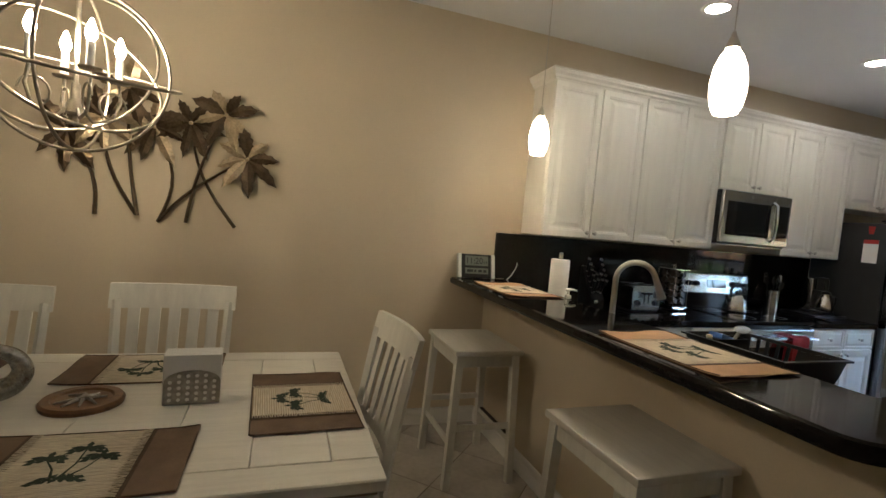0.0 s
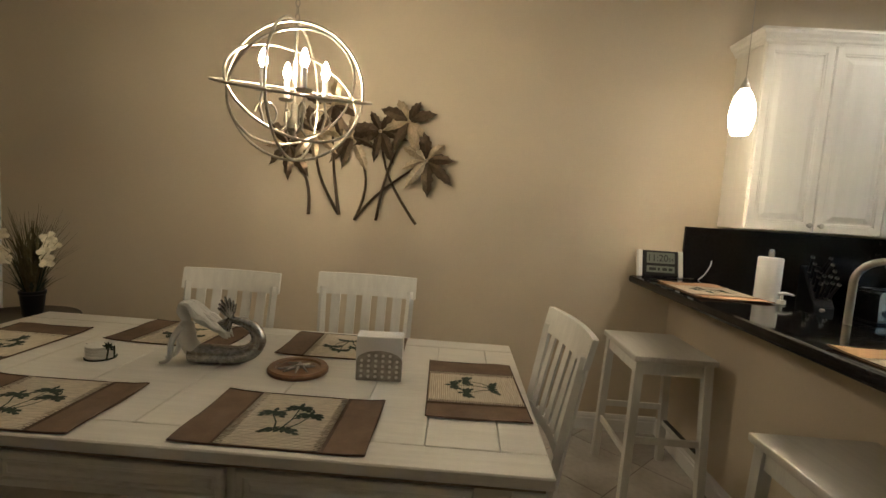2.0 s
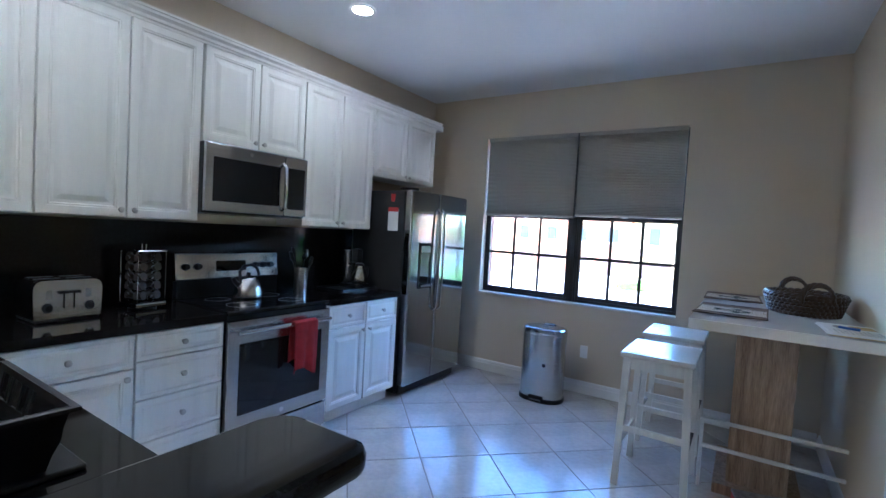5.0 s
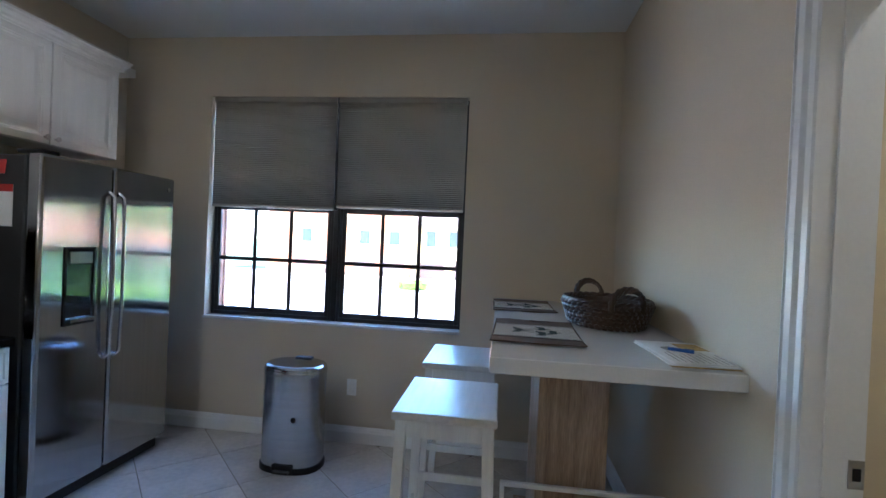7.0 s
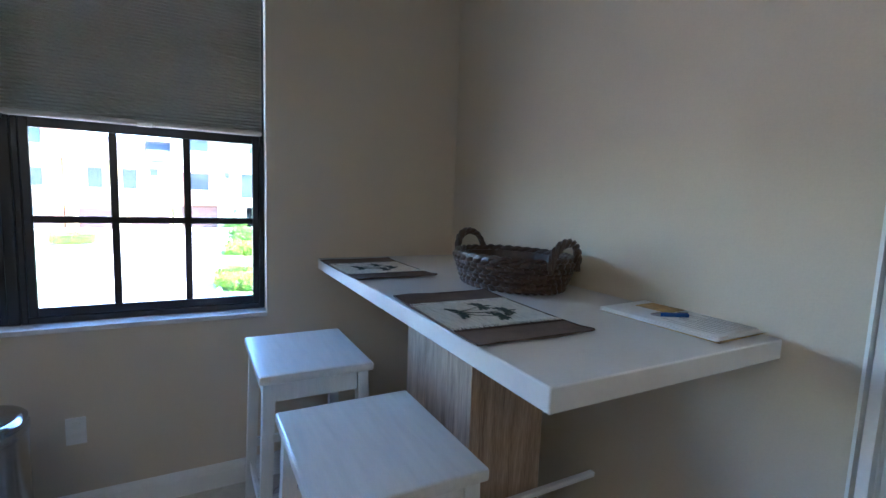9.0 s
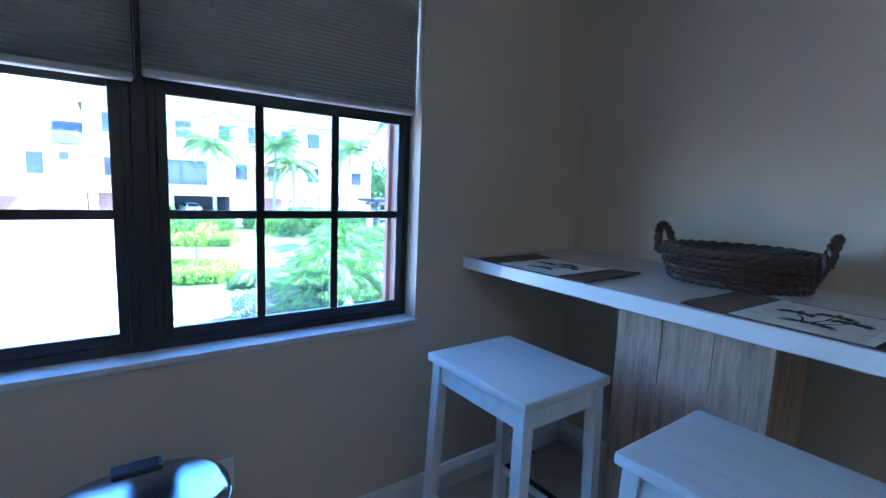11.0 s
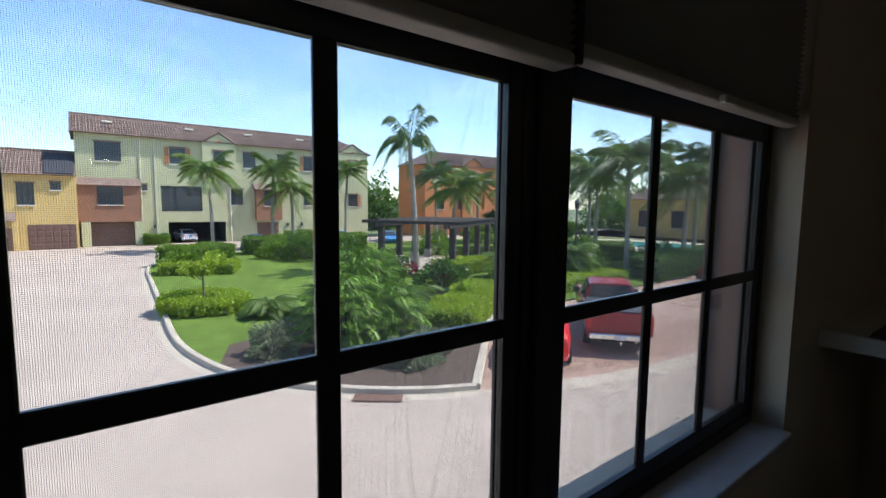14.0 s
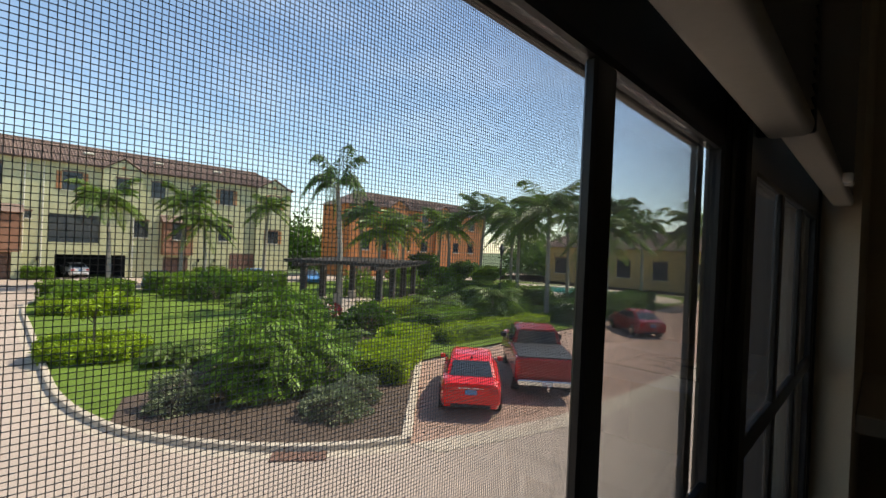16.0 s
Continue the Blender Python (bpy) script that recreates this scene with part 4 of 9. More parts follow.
def placemat(tan=False):
    """A brown cloth mat with a woven cream panel and an embroidered pair of palms."""
    t = thing("placemat", "%s cloth placemat with a cream woven palm panel" % ("tan" if tan else "brown"), "placemat", group="palm placemats")
    W, D = 0.265, 0.172
    def sheet(x0, x1, z, n, h, skirt):
        bm = bmesh.new()
        top, ny = [], 6
        for i in range(n + 1):
            x = x0 + (x1 - x0) * i / n
            top.append([bm.verts.new((x, -D + 2 * D * j / ny, z + h + 0.004 * (abs(x) / W) ** 6 * (1 + math.sin(j * 1.3)) * 0.9)) for j in range(ny + 1)])
        bot = [[bm.verts.new((v.co.x, v.co.y, v.co.z - h * 0.8)) for v in r] for r in top]
        for a, c in zip(top, top[1:]):
            for j in range(ny):
                bm.faces.new((a[j], a[j + 1], c[j + 1], c[j]))
        for a, c in zip(bot, bot[1:]):
            for j in range(ny):
                bm.faces.new((a[j + 1], a[j], c[j], c[j + 1]))
        for i in range(n):
            bm.faces.new((top[i][0], top[i + 1][0], bot[i + 1][0], bot[i][0]))
            bm.faces.new((top[i + 1][ny], top[i][ny], bot[i][ny], bot[i + 1][ny]))
        for j in range(ny):
            bm.faces.new((top[0][j + 1], top[0][j], bot[0][j], bot[0][j + 1]))
            bm.faces.new((top[n][j], top[n][j + 1], bot[n][j + 1], bot[n][j]))
        return bm
    cl = M_MATT if tan else M_MATB
    part("cloth", sheet(-W, W, 0.0, 12, 0.003, True), cl, t, smooth=True)
    bm = bmesh.new()
    n = 44
    # woven panel of cords
    for j in range(n):
        y = -D + 0.012 + (2 * D - 0.024) * j / (n - 1)
        box(bm, -0.122, y - 0.0026, 0.0042, 0.122, y + 0.0026, 0.0050 + 0.0003 * (j % 2))
    wp = part("woven_panel", one(-0.123, -D + 0.006, 0.0031, 0.123, D - 0.006, 0.0041), M_WEFT, t, "tan woven ground")
    part("ribbed_weave", bm, M_MATC, wp, "cream ribbed cords")["kind"] = "stuff"
    bm = bmesh.new()
    rng = random.Random(4)
    for s in (-1, 1):
        for j in range(44):
            y = -D + 0.008 + (2 * D - 0.016) * j / 43
            x = s * 0.131
            box(bm, x - 0.012, y - 0.0013, 0.0046, x + 0.012, y + 0.0013, 0.0064, 0, Matrix.Translation((x, y, 0)) @ Matrix.Rotation(rng.uniform(-0.3, 0.3), 4, "Z") @ Matrix.Translation((-x, -y, 0)))
    part("stitching", bm, M_MATC, t, "cream blanket stitching")["kind"] = "stuff"
    for s in (-1, 1):
        bm = bmesh.new()
        box(bm, s * 0.1385 - 0.014, -D + 0.002, 0.0033, s * 0.1385 + 0.014, D - 0.002, 0.0045)
        part("binding", bm, M_STITCH, t, "dark brown binding")
        bm = bmesh.new()
        tube(bm, [(s * (W - 0.003), -D + 0.003, 0.005), (s * (W - 0.003), D - 0.003, 0.007)], 0.0018, 4)
        part("binding", bm, M_STITCH, t, "dark brown binding")
    bm = bmesh.new()
    for bx, by, tx, ty in ((-0.015, -0.075, -0.056, 0.022), (-0.002, -0.075, 0.012, 0.066), (0.007, -0.075, 0.058, 0.02)):
        tube(bm, [(bx, by, 0.0056), ((bx + tx) / 2 + 0.008, (by + ty) / 2, 0.0057), (tx, ty, 0.0057)], [0.0036, 0.0024, 0.002], 4, flat=0.4)
        for k in range(7):
            a = radians(-15 + 35 * k)
            d = Vector((math.cos(a), 0.75 * math.sin(a), 0))
            q = Vector((tx, ty, 0.0060)) + d * 0.022
            leaf(bm, (tx, ty, 0.0060), d, 0.032, 0.0095, droop=0.0001)
            leaf(bm, q, d + Vector((0.1 * d.x, -0.55, 0)), 0.028, 0.009, droop=0.0001)
    for k in range(16):
        a = 0.15 + k * 0.18
        leaf(bm, (-0.064 + 0.0085 * k, -0.090 + 0.008 * (k % 3), 0.0059), (math.cos(a), abs(math.sin(a)) * 0.9, 0), 0.03, 0.008, droop=0.0001)
    part("palm_motif", bm, M_MOTIF, t, "dark green embroidered palms")
    for s in (-1, 1):
        part("hem", tube(bmesh.new(), [(W * u, s * (D - 0.002), 0.0036 + 0.004 * abs(u) ** 6 * (1.9 if s > 0 else 0.9)) for u in (-0.99, -0.8, -0.5, 0, 0.5, 0.8, 0.99)], 0.0022, 5), M_STITCH, t, "dark stitched hem")
    return t


mat_b = placemat()
Z = 0.7655
mat_b.matrix_basis = pose(0.54, 2.075, Z)
copy_thing(mat_b, pose(-0.255, 2.06, Z, 0, 0, 1))
copy_thing(mat_b, pose(-0.21, 2.815, Z, 0, 0, 178))
copy_thing(mat_b, pose(0.535, 2.81, Z, 0, 0, 181))
copy_thing(mat_b, pose(1.105, 2.43, Z, 0, 0, 92))
copy_thing(mat_b, pose(-0.80, 2.52, Z, 0, 0, -90))
copy_thing(mat_b, pose(5.825, 0.82, 1.0805, 0, 0, 178))
copy_thing(mat_b, pose(6.67, 0.835, 1.0805, 0, 0, 181))
mat_t = placemat(True)
mat_t.matrix_basis = pose(2.365, 1.965, 1.0705, 0, 0, 91)
copy_thing(mat_t, pose(2.375, 3.265, 1.0705, 0, 0, 89))


def flow(pts, n=5):
    """A smooth line through the points, n steps between each two."""
    out, m = [], len(pts)
    for i in range(m - 1):
        p = [Vector(pts[max(0, min(m - 1, k))]) for k in (i - 1, i, i + 1, i + 2)]
        for j in range(n):
            t = j / n
            out.append(0.5 * ((2 * p[1]) + (p[2] - p[0]) * t + (2 * p[0] - 5 * p[1] + 4 * p[2] - p[3]) * t * t + (3 * p[1] - p[0] - 3 * p[2] + p[3]) * t ** 3))
    return out + [Vector(pts[-1])]


def limb(bm, pts, radii, seg=12, mi=0, n=5, flat=1.0):
    line = flow(pts, n)
    rr = [np.interp(i / n, range(len(radii)), radii) for i in range(len(line))]
    tube(bm, line, [float(r) for r in rr], seg, flat=flat, mi=mi)


def figurine():
    """A reclining resin mermaid figurine, kept plain."""
    t = thing("figurine", "white and silver resin mermaid figurine on the table", "figurine", pose(0.06, 2.49, Z, 0, 0, 6))
    bm = bmesh.new()
    tail = [(-0.06, 0, 0.036), (0.0, 0, 0.034), (0.07, 0, 0.033), (0.13, 0, 0.036), (0.178, 0.0, 0.058), (0.198, 0, 0.1), (0.18, 0, 0.142), (0.145, 0, 0.163), (0.11, 0, 0.172), (0.088, 0, 0.178)]
    limb(bm, tail, [0.036, 0.04, 0.038, 0.035, 0.032, 0.028, 0.024, 0.020, 0.015, 0.012], 18, 1, 6)
    # two lobes of the fluke, each a ribbed fan
    for c, base in ((104, 0.092), (232, 0.07)):
        for k in range(7):
            a = radians(c - 33 + 11 * k)
            L = base * (1 - 0.10 * abs(k - 3))
            limb(bm, [(0.092, 0, 0.178), (0.092 + 0.5 * L * math.cos(a), -0.006, 0.178 + 0.5 * L * math.sin(a)), (0.092 + L * math.cos(a), -0.014, 0.178 + L * math.sin(a))], [0.009, 0.0135, 0.006], 9, 1, 4, 0.55)
    limb(bm, [(-0.035, 0, 0.036), (-0.062, 0, 0.07), (-0.076, 0, 0.115), (-0.074, 0, 0.15), (-0.072, 0, 0.165)], [0.036, 0.031, 0.034, 0.026, 0.013], 14)
    limb(bm, [(-0.072, 0, 0.16), (-0.080, 0, 0.178), (-0.088, 0, 0.20), (-0.084, 0, 0.225), (-0.078, 0, 0.232)], [0.012, 0.020, 0.0255, 0.02, 0.006], 14)
    limb(bm, [(-0.085, 0.022, 0.145), (-0.112, 0.032, 0.09), (-0.122, 0.027, 0.03), (-0.145, 0.022, 0.010), (-0.162, 0.02, 0.007)], [0.013, 0.011, 0.009, 0.008, 0.005], 9)
    limb(bm, [(-0.085, -0.022, 0.145), (-0.11, -0.042, 0.09), (-0.115, -0.047, 0.03), (-0.138, -0.042, 0.010), (-0.155, -0.04, 0.007)], [0.013, 0.011, 0.009, 0.008, 0.005], 9)
    for k in range(17):
        y = -0.034 + 0.00425 * k
        w = 0.011 * math.sin(k * 1.7)
        up = 0.012 * math.cos(k * 0.9)
        limb(bm, [(-0.088, y * 0.6, 0.226), (-0.055, y * 0.9, 0.222 + up * 0.4), (-0.025, y * 1.15, 0.188 + w), (0.01, y * 1.25, 0.168 + up), (0.042, y * 1.15, 0.15 - w * 0.6), (0.068, y, 0.128 + up), (0.084 + 0.01 * math.sin(k), y * 0.7, 0.112 + w)], [0.010, 0.0125, 0.0125, 0.0115, 0.0105, 0.008, 0.002], 7, 0, 4)
    part("mermaid", bm, M_PLASTER, t, smooth=True, mats=(M_SILVERF,))


figurine()


def small_table_things():
    t = thing("trivet", "round wooden trivet with a pewter inlay", "trivet", pose(0.43, 2.475, Z))
    part("rim", lathe(bmesh.new(), [(0.112, 0), (0.114, 0.012), (0.108, 0.02), (0.085, 0.02), (0.08, 0.013), (0, 0.013)], 32, cap=False), M_TRIVET, t, smooth=True)
    bm = bmesh.new()
    for k in range(4):
        a = radians(20 + 40 * k)
        tube(bm, [(-0.07 * math.cos(a), -0.05 * math.sin(a) - 0.02, 0.016), (0, 0.01 * k - 0.01, 0.019), (0.065 * math.cos(a), 0.05 * math.sin(a), 0.016)], [0.003, 0.009, 0.003], 6)
    part("inlay", bm, M_PEWTER, t, "pewter leaf inlay", smooth=True)
    t = thing("napkin_holder", "perforated grey metal napkin holder full of white napkins", "napkin holder", pose(0.745, 2.47, Z, 0, 0, 4))
    for s in (-1, 1):
        bm = bmesh.new()
        pts = [(-0.085, 0.0), (0.085, 0.0), (0.085, 0.075)] + [(0.085 * math.cos(radians(a)), 0.075 + 0.04 * math.sin(radians(a))) for a in range(15, 166, 15)] + [(-0.085, 0.075)]
        a = [bm.verts.new((x, s * 0.034, z)) for x, z in pts]
        c = [bm.verts.new((x, s * 0.036, z)) for x, z in pts]
        bm.faces.new(a)
        bm.faces.new(c[::-1])
        for i in range(len(pts)):
            bm.faces.new((a[i], a[(i + 1) % len(pts)], c[(i + 1) % len(pts)], c[i]))
        pl = part("plate", bm, M_PEWTER, t, "grey perforated plate")
        bm = bmesh.new()
        for i in range(6):
            for j in range(5):
                x, z = -0.066 + 0.0264 * i, 0.016 + 0.02 * j
                if z < 0.09 or abs(x) < 0.045:
                    lathe(bm, [(0.0062, 0), (0.0062, 0.0006)], 10, pose(x, s * 0.0361, z, 90 if s < 0 else -90))
        part("hole_pattern", bm, M_PAPER, pl)
    part("base", one(-0.085, -0.0338, 0, 0.085, 0.0338, 0.002), M_PEWTER, t)
    for k in range(6):
        part("napkin", one(-0.088, -0.033 + 0.011 * k, 0.0025, 0.086, -0.0235 + 0.011 * k, 0.168 + 0.002 * (k % 3), 0.003), M_PAPER, t, "folded white paper napkin")
    t = thing("coaster_set", "stack of white stone coasters in a dark palm holder", "coasters", pose(-0.335, 2.455, Z))
    for k in range(4):
        part("coaster", lathe(bmesh.new(), [(0.048, 0.004 + 0.012 * k), (0.05, 0.006 + 0.012 * k), (0.05, 0.0135 + 0.012 * k), (0.048, 0.0155 + 0.012 * k)], 28), M_PLASTER, t, smooth=True)
    bm = lathe(bmesh.new(), [(0.054, 0), (0.054, 0.0035)], 28)
    for s in (1, -1):
        tube(bm, [(s * 0.054, -0.0, 0.002), (s * 0.054, 0, 0.05)], 0.003, 6)
    for k in range(7):
        a = radians(-20 + 36 * k)
        leaf(bm, (0.052, -0.025, 0.05), (math.cos(a), -0.2, math.sin(a)), 0.026, 0.006, (0, -1, 0))
    tube(bm, [(0.046, -0.03, 0.002), (0.052, -0.027, 0.05)], 0.003, 6)
    part("holder", bm, M_MOTIF, t, "dark metal palm holder")


small_table_things()


def chandelier():
    cx, cy, cz, R = 0.332, 2.60, 1.84, 0.266
    t = thing("orb_chandelier", "antique silver orb chandelier with four lit candle bulbs", "chandelier", pose(cx, cy, cz))
    def ringpts(r, m, n=56):
        return [m @ Vector((r * math.cos(2 * math.pi * i / n), r * math.sin(2 * math.pi * i / n), 0)) for i in range(n)]
    tilt = [Euler((radians(90), 0, radians(3))).to_matrix(), Euler((radians(90), 0, radians(88))).to_matrix(), Euler((radians(12), radians(6), 0)).to_matrix(), Euler((radians(52), 0, radians(40))).to_matrix(), Euler((radians(-50), 0, radians(50))).to_matrix()]
    for i, m in enumerate(tilt):
        part("hoop", tube(bmesh.new(), ringpts(R * (1.0 - 0.012 * i if i != 2 else 1.12), m), 0.0053, 8, closed=True), M_ORB, t, smooth=True)
    part("stem", tube(bmesh.new(), [(0, 0, R), (0, 0, 0.05), (0, 0, -0.16)], [0.007, 0.007, 0.007], 8), M_ORB, t, smooth=True)
    part("hub", lathe(bmesh.new(), [(0.0, -0.19), (0.012, -0.18), (0.012, -0.155), (0.026, -0.145), (0.026, -0.12), (0.014, -0.10), (0.012, -0.05)], 16, cap=False), M_ORB, t, smooth=True)
    for k in range(4):
        a = radians(35 + 90 * k)
        ca, sa = math.cos(a), math.sin(a)
        pts = [(r * ca, r * sa, z) for r, z in ((0.012, -0.12), (0.05, -0.165), (0.11, -0.145), (0.128, -0.08), (0.12, -0.022))]
        arm = part("arm", tube(bmesh.new(), pts, 0.0055, 8), M_ORB, t, smooth=True)
        part("scroll", tube(bmesh.new(), [((0.105 + 0.04 * math.cos(b)) * ca, (0.105 + 0.04 * math.cos(b)) * sa, -0.10 + 0.045 * math.sin(b)) for b in [i * 0.5 for i in range(11)]], 0.0038, 6), M_ORB, arm, smooth=True)
        m = Matrix.Translation((0.12 * ca, 0.12 * sa, -0.022))
        part("drip_pan", lathe(bmesh.new(), [(0.008, 0), (0.03, 0.004), (0.033, 0.010), (0.013, 0.010)], 16, m), M_ORB, arm, smooth=True)
        part("candle_sleeve", lathe(bmesh.new(), [(0.0115, 0.0105), (0.0115, 0.088), (0.009, 0.09)], 12, m), M_PLASTER, arm, "cream candle sleeve", smooth=True)
        part("bulb", lathe(bmesh.new(), [(0.008, 0.0905), (0.016, 0.108), (0.0165, 0.118), (0.011, 0.138), (0.003, 0.158)], 10, m), M_BULB, arm, "lit candle bulb", smooth=True)
    bm = bmesh.new()
    z = R
    k = 0
    while cz + z < H - 0.03:
        m = Matrix.Translation((0, 0, z + 0.014)) @ Matrix.Rotation(radians(90 * (k % 2)), 4, "Z") @ Matrix.Rotation(radians(90), 4, "X")
        tube(bm, [m @ Vector((0.008 * math.cos(b), 0.016 * math.sin(b), 0)) for b in [i * math.pi / 5 for i in range(10)]], 0.0022, 5, closed=True)
        z += 0.026
        k += 1
    part("chain", bm, M_ORB, t, smooth=True)
    part("canopy", lathe(bmesh.new(), [(0.06, H - cz - 0.0005), (0.055, H - cz - 0.02), (0.01, H - cz - 0.03)], 20), M_ORB, t, smooth=True)


chandelier()


def pendant(x, y, zc):
    t = thing("pendant_lamp", "lit white glass pendant lamp on a thin cord", "pendant lamp", pose(x, y, zc), group="pendants over the bar")
    part("glass_shade", lathe(bmesh.new(), [(0.040, -0.115), (0.052, -0.09), (0.0605, -0.04), (0.061, 0.0), (0.053, 0.05), (0.038, 0.09), (0.022, 0.115), (0.020, 0.112), (0.035, 0.088), (0.050, 0.05), (0.058, 0.0), (0.0575, -0.04), (0.049, -0.09), (0.037, -0.115)], 24, cap=False), M_SHADE, t, "glowing white glass shade", smooth=True)
    part("bulb", lathe(bmesh.new(), [(0.0, -0.085), (0.014, -0.08), (0.021, -0.06), (0.018, -0.035), (0.010, -0.01), (0.010, 0.11)], 14, cap=False), M_LAMP, t, "lit bulb inside the shade", smooth=True)
    part("socket_cap", lathe(bmesh.new(), [(0.026, 0.1152), (0.024, 0.128), (0.010, 0.16), (0.006, 0.175)], 16), M_NICKEL, t, "brushed nickel cap", smooth=True)
    part("cord", tube(bmesh.new(), [(0, 0, 0.17), (0, 0, H - zc - 0.02)], 0.0022, 6), M_NICKEL, t)
    part("canopy", lathe(bmesh.new(), [(0.055, H - zc - 0.0005), (0.055, H - zc - 0.012), (0.02, H - zc - 0.024)], 20), M_NICKEL, t, smooth=True)


pendant(2.437, 3.278, 2.02)
pendant(2.475, 2.03, 2.04)


def downlight(x, y, lens=None):
    t = thing("downlight", "lit recessed ceiling downlight with a white trim ring", "downlight", pose(x, y, H), group="ceiling downlights")
    part("trim_ring", lathe(bmesh.new(), [(0.062, -0.003), (0.066, -0.009), (0.086, -0.006), (0.09, -0.0005)], 28, cap=False), M_TRIM, t, smooth=True)
    part("lens", lathe(bmesh.new(), [(0.0615, -0.004), (0.0615, -0.0006)], 28), lens or M_CAN, t, "glowing frosted lens")


downlight(3.37, 2.95)
downlight(4.97, 3.0)
# added lamp, out of view, that brightens the bathroom walls
downlight(4.75, -0.45, M_BATHFILL)
vent = thing("ceiling_vent", "white slatted air vent in the kitchen ceiling", "vent", pose(5.08, 2.10, H))
part("frame", box(box(box(box(bmesh.new(), -0.16, -0.10, -0.01, 0.16, -0.08, -0.0005), -0.16, 0.08, -0.01, 0.16, 0.10, -0.0005), -0.16, -0.08, -0.01, -0.14, 0.08, -0.0005), 0.14, -0.08, -0.01, 0.16, 0.08, -0.0005), M_TRIM, vent)
for k in range(8):
    part("slat", box(bmesh.new(), -0.139, -0.006, -0.001, 0.139, 0.006, 0.001, 0, Matrix.Translation((0, -0.07 + 0.02 * k, -0.006)) @ Matrix.Rotation(0.6, 4, "X")), M_TRIM, vent)


def palm_art():
    """A bronze sheet-metal grove of palms hung on the wall."""
    t = thing("palm_wall_art", "bronze metal palm tree wall sculpture", "wall art", pose(-0.03, N, 0.0))
    # trunk base x, z; crown x, z; bow
    palms = [(0.042, 1.32, -0.095, 1.763, 0.05), (0.243, 1.335, 0.071, 1.85, -0.05), (0.25, 1.33, 0.186, 2.03, -0.02), (0.352, 1.307, 0.312, 1.836, 0.08), (0.35, 1.305, 0.805, 1.714, -0.05), (0.494, 1.31, 0.678, 1.955, -0.03), (0.756, 1.30, 0.495, 1.884, -0.06)]
    rng = random.Random(11)
    for i, (bx, bz, tx, tz, bow) in enumerate(palms):
        dep = -0.018 - 0.008 * (i % 3)
        pts = []
        for k in range(9):
            u = k / 8
            pts.append((bx + (tx - bx) * u + bow * math.sin(math.pi * u), dep, bz + (tz - bz) * u))
        tr = part("trunk", tube(bmesh.new(), pts, [0.023 - 0.009 * k / 8 for k in range(9)], 8, flat=0.45), M_BRONZE, t, "dark bronze trunk", smooth=True)
        n = 8
        for k in range(n):
            a = 2 * math.pi * k / n + rng.uniform(-0.2, 0.2) + i
            L = rng.uniform(0.155, 0.21)
            w = L * rng.uniform(0.17, 0.22)
            d = Vector((math.cos(a), 0, math.sin(a)))
            s = Vector((-d.z, 0, d.x))
            bm = bmesh.new()
            lift = rng.uniform(0.012, 0.04)
            m = 9
            mid, le, ri = [], [], []
            for j in range(m + 1):
                u = j / m
                c = Vector((tx, dep - 0.012 - lift * math.sin(u * 2.2), tz)) + d * L * u - Vector((0, 0, 0.035 * u * u))
                wd = w * math.sin(math.pi * min(1, u * 0.93 + 0.07)) ** 0.7 * (1 if j % 2 else 0.80)
                mid.append(bm.verts.new(c))
                le.append(bm.verts.new(c + s * wd + Vector((0, 0.010, 0)) + d * (0.008 if j % 2 else 0)))
                ri.append(bm.verts.new(c - s * wd + Vector((0, 0.010, 0)) + d * (0.008 if j % 2 else 0)))
            for j in range(m):
                bm.faces.new((mid[j], mid[j + 1], le[j + 1], le[j]))
                bm.faces.new((mid[j + 1], mid[j], ri[j], ri[j + 1]))
            pale = rng.random() < 0.3
            ob = part("frond", bm, M_GOLDLEAF if pale else M_BRONZE, tr, "pale gold frond" if pale else "")
            sd = ob.modifiers.new("thick", "SOLIDIFY")
            sd.thickness = 0.0018
        part("crown_boss", lathe(bmesh.new(), [(0.012, 0), (0.009, 0.008), (0.0, 0.011)], 10, pose(tx, dep - 0.02, tz, 90), cap=False), M_GOLDLEAF, tr)


palm_art()


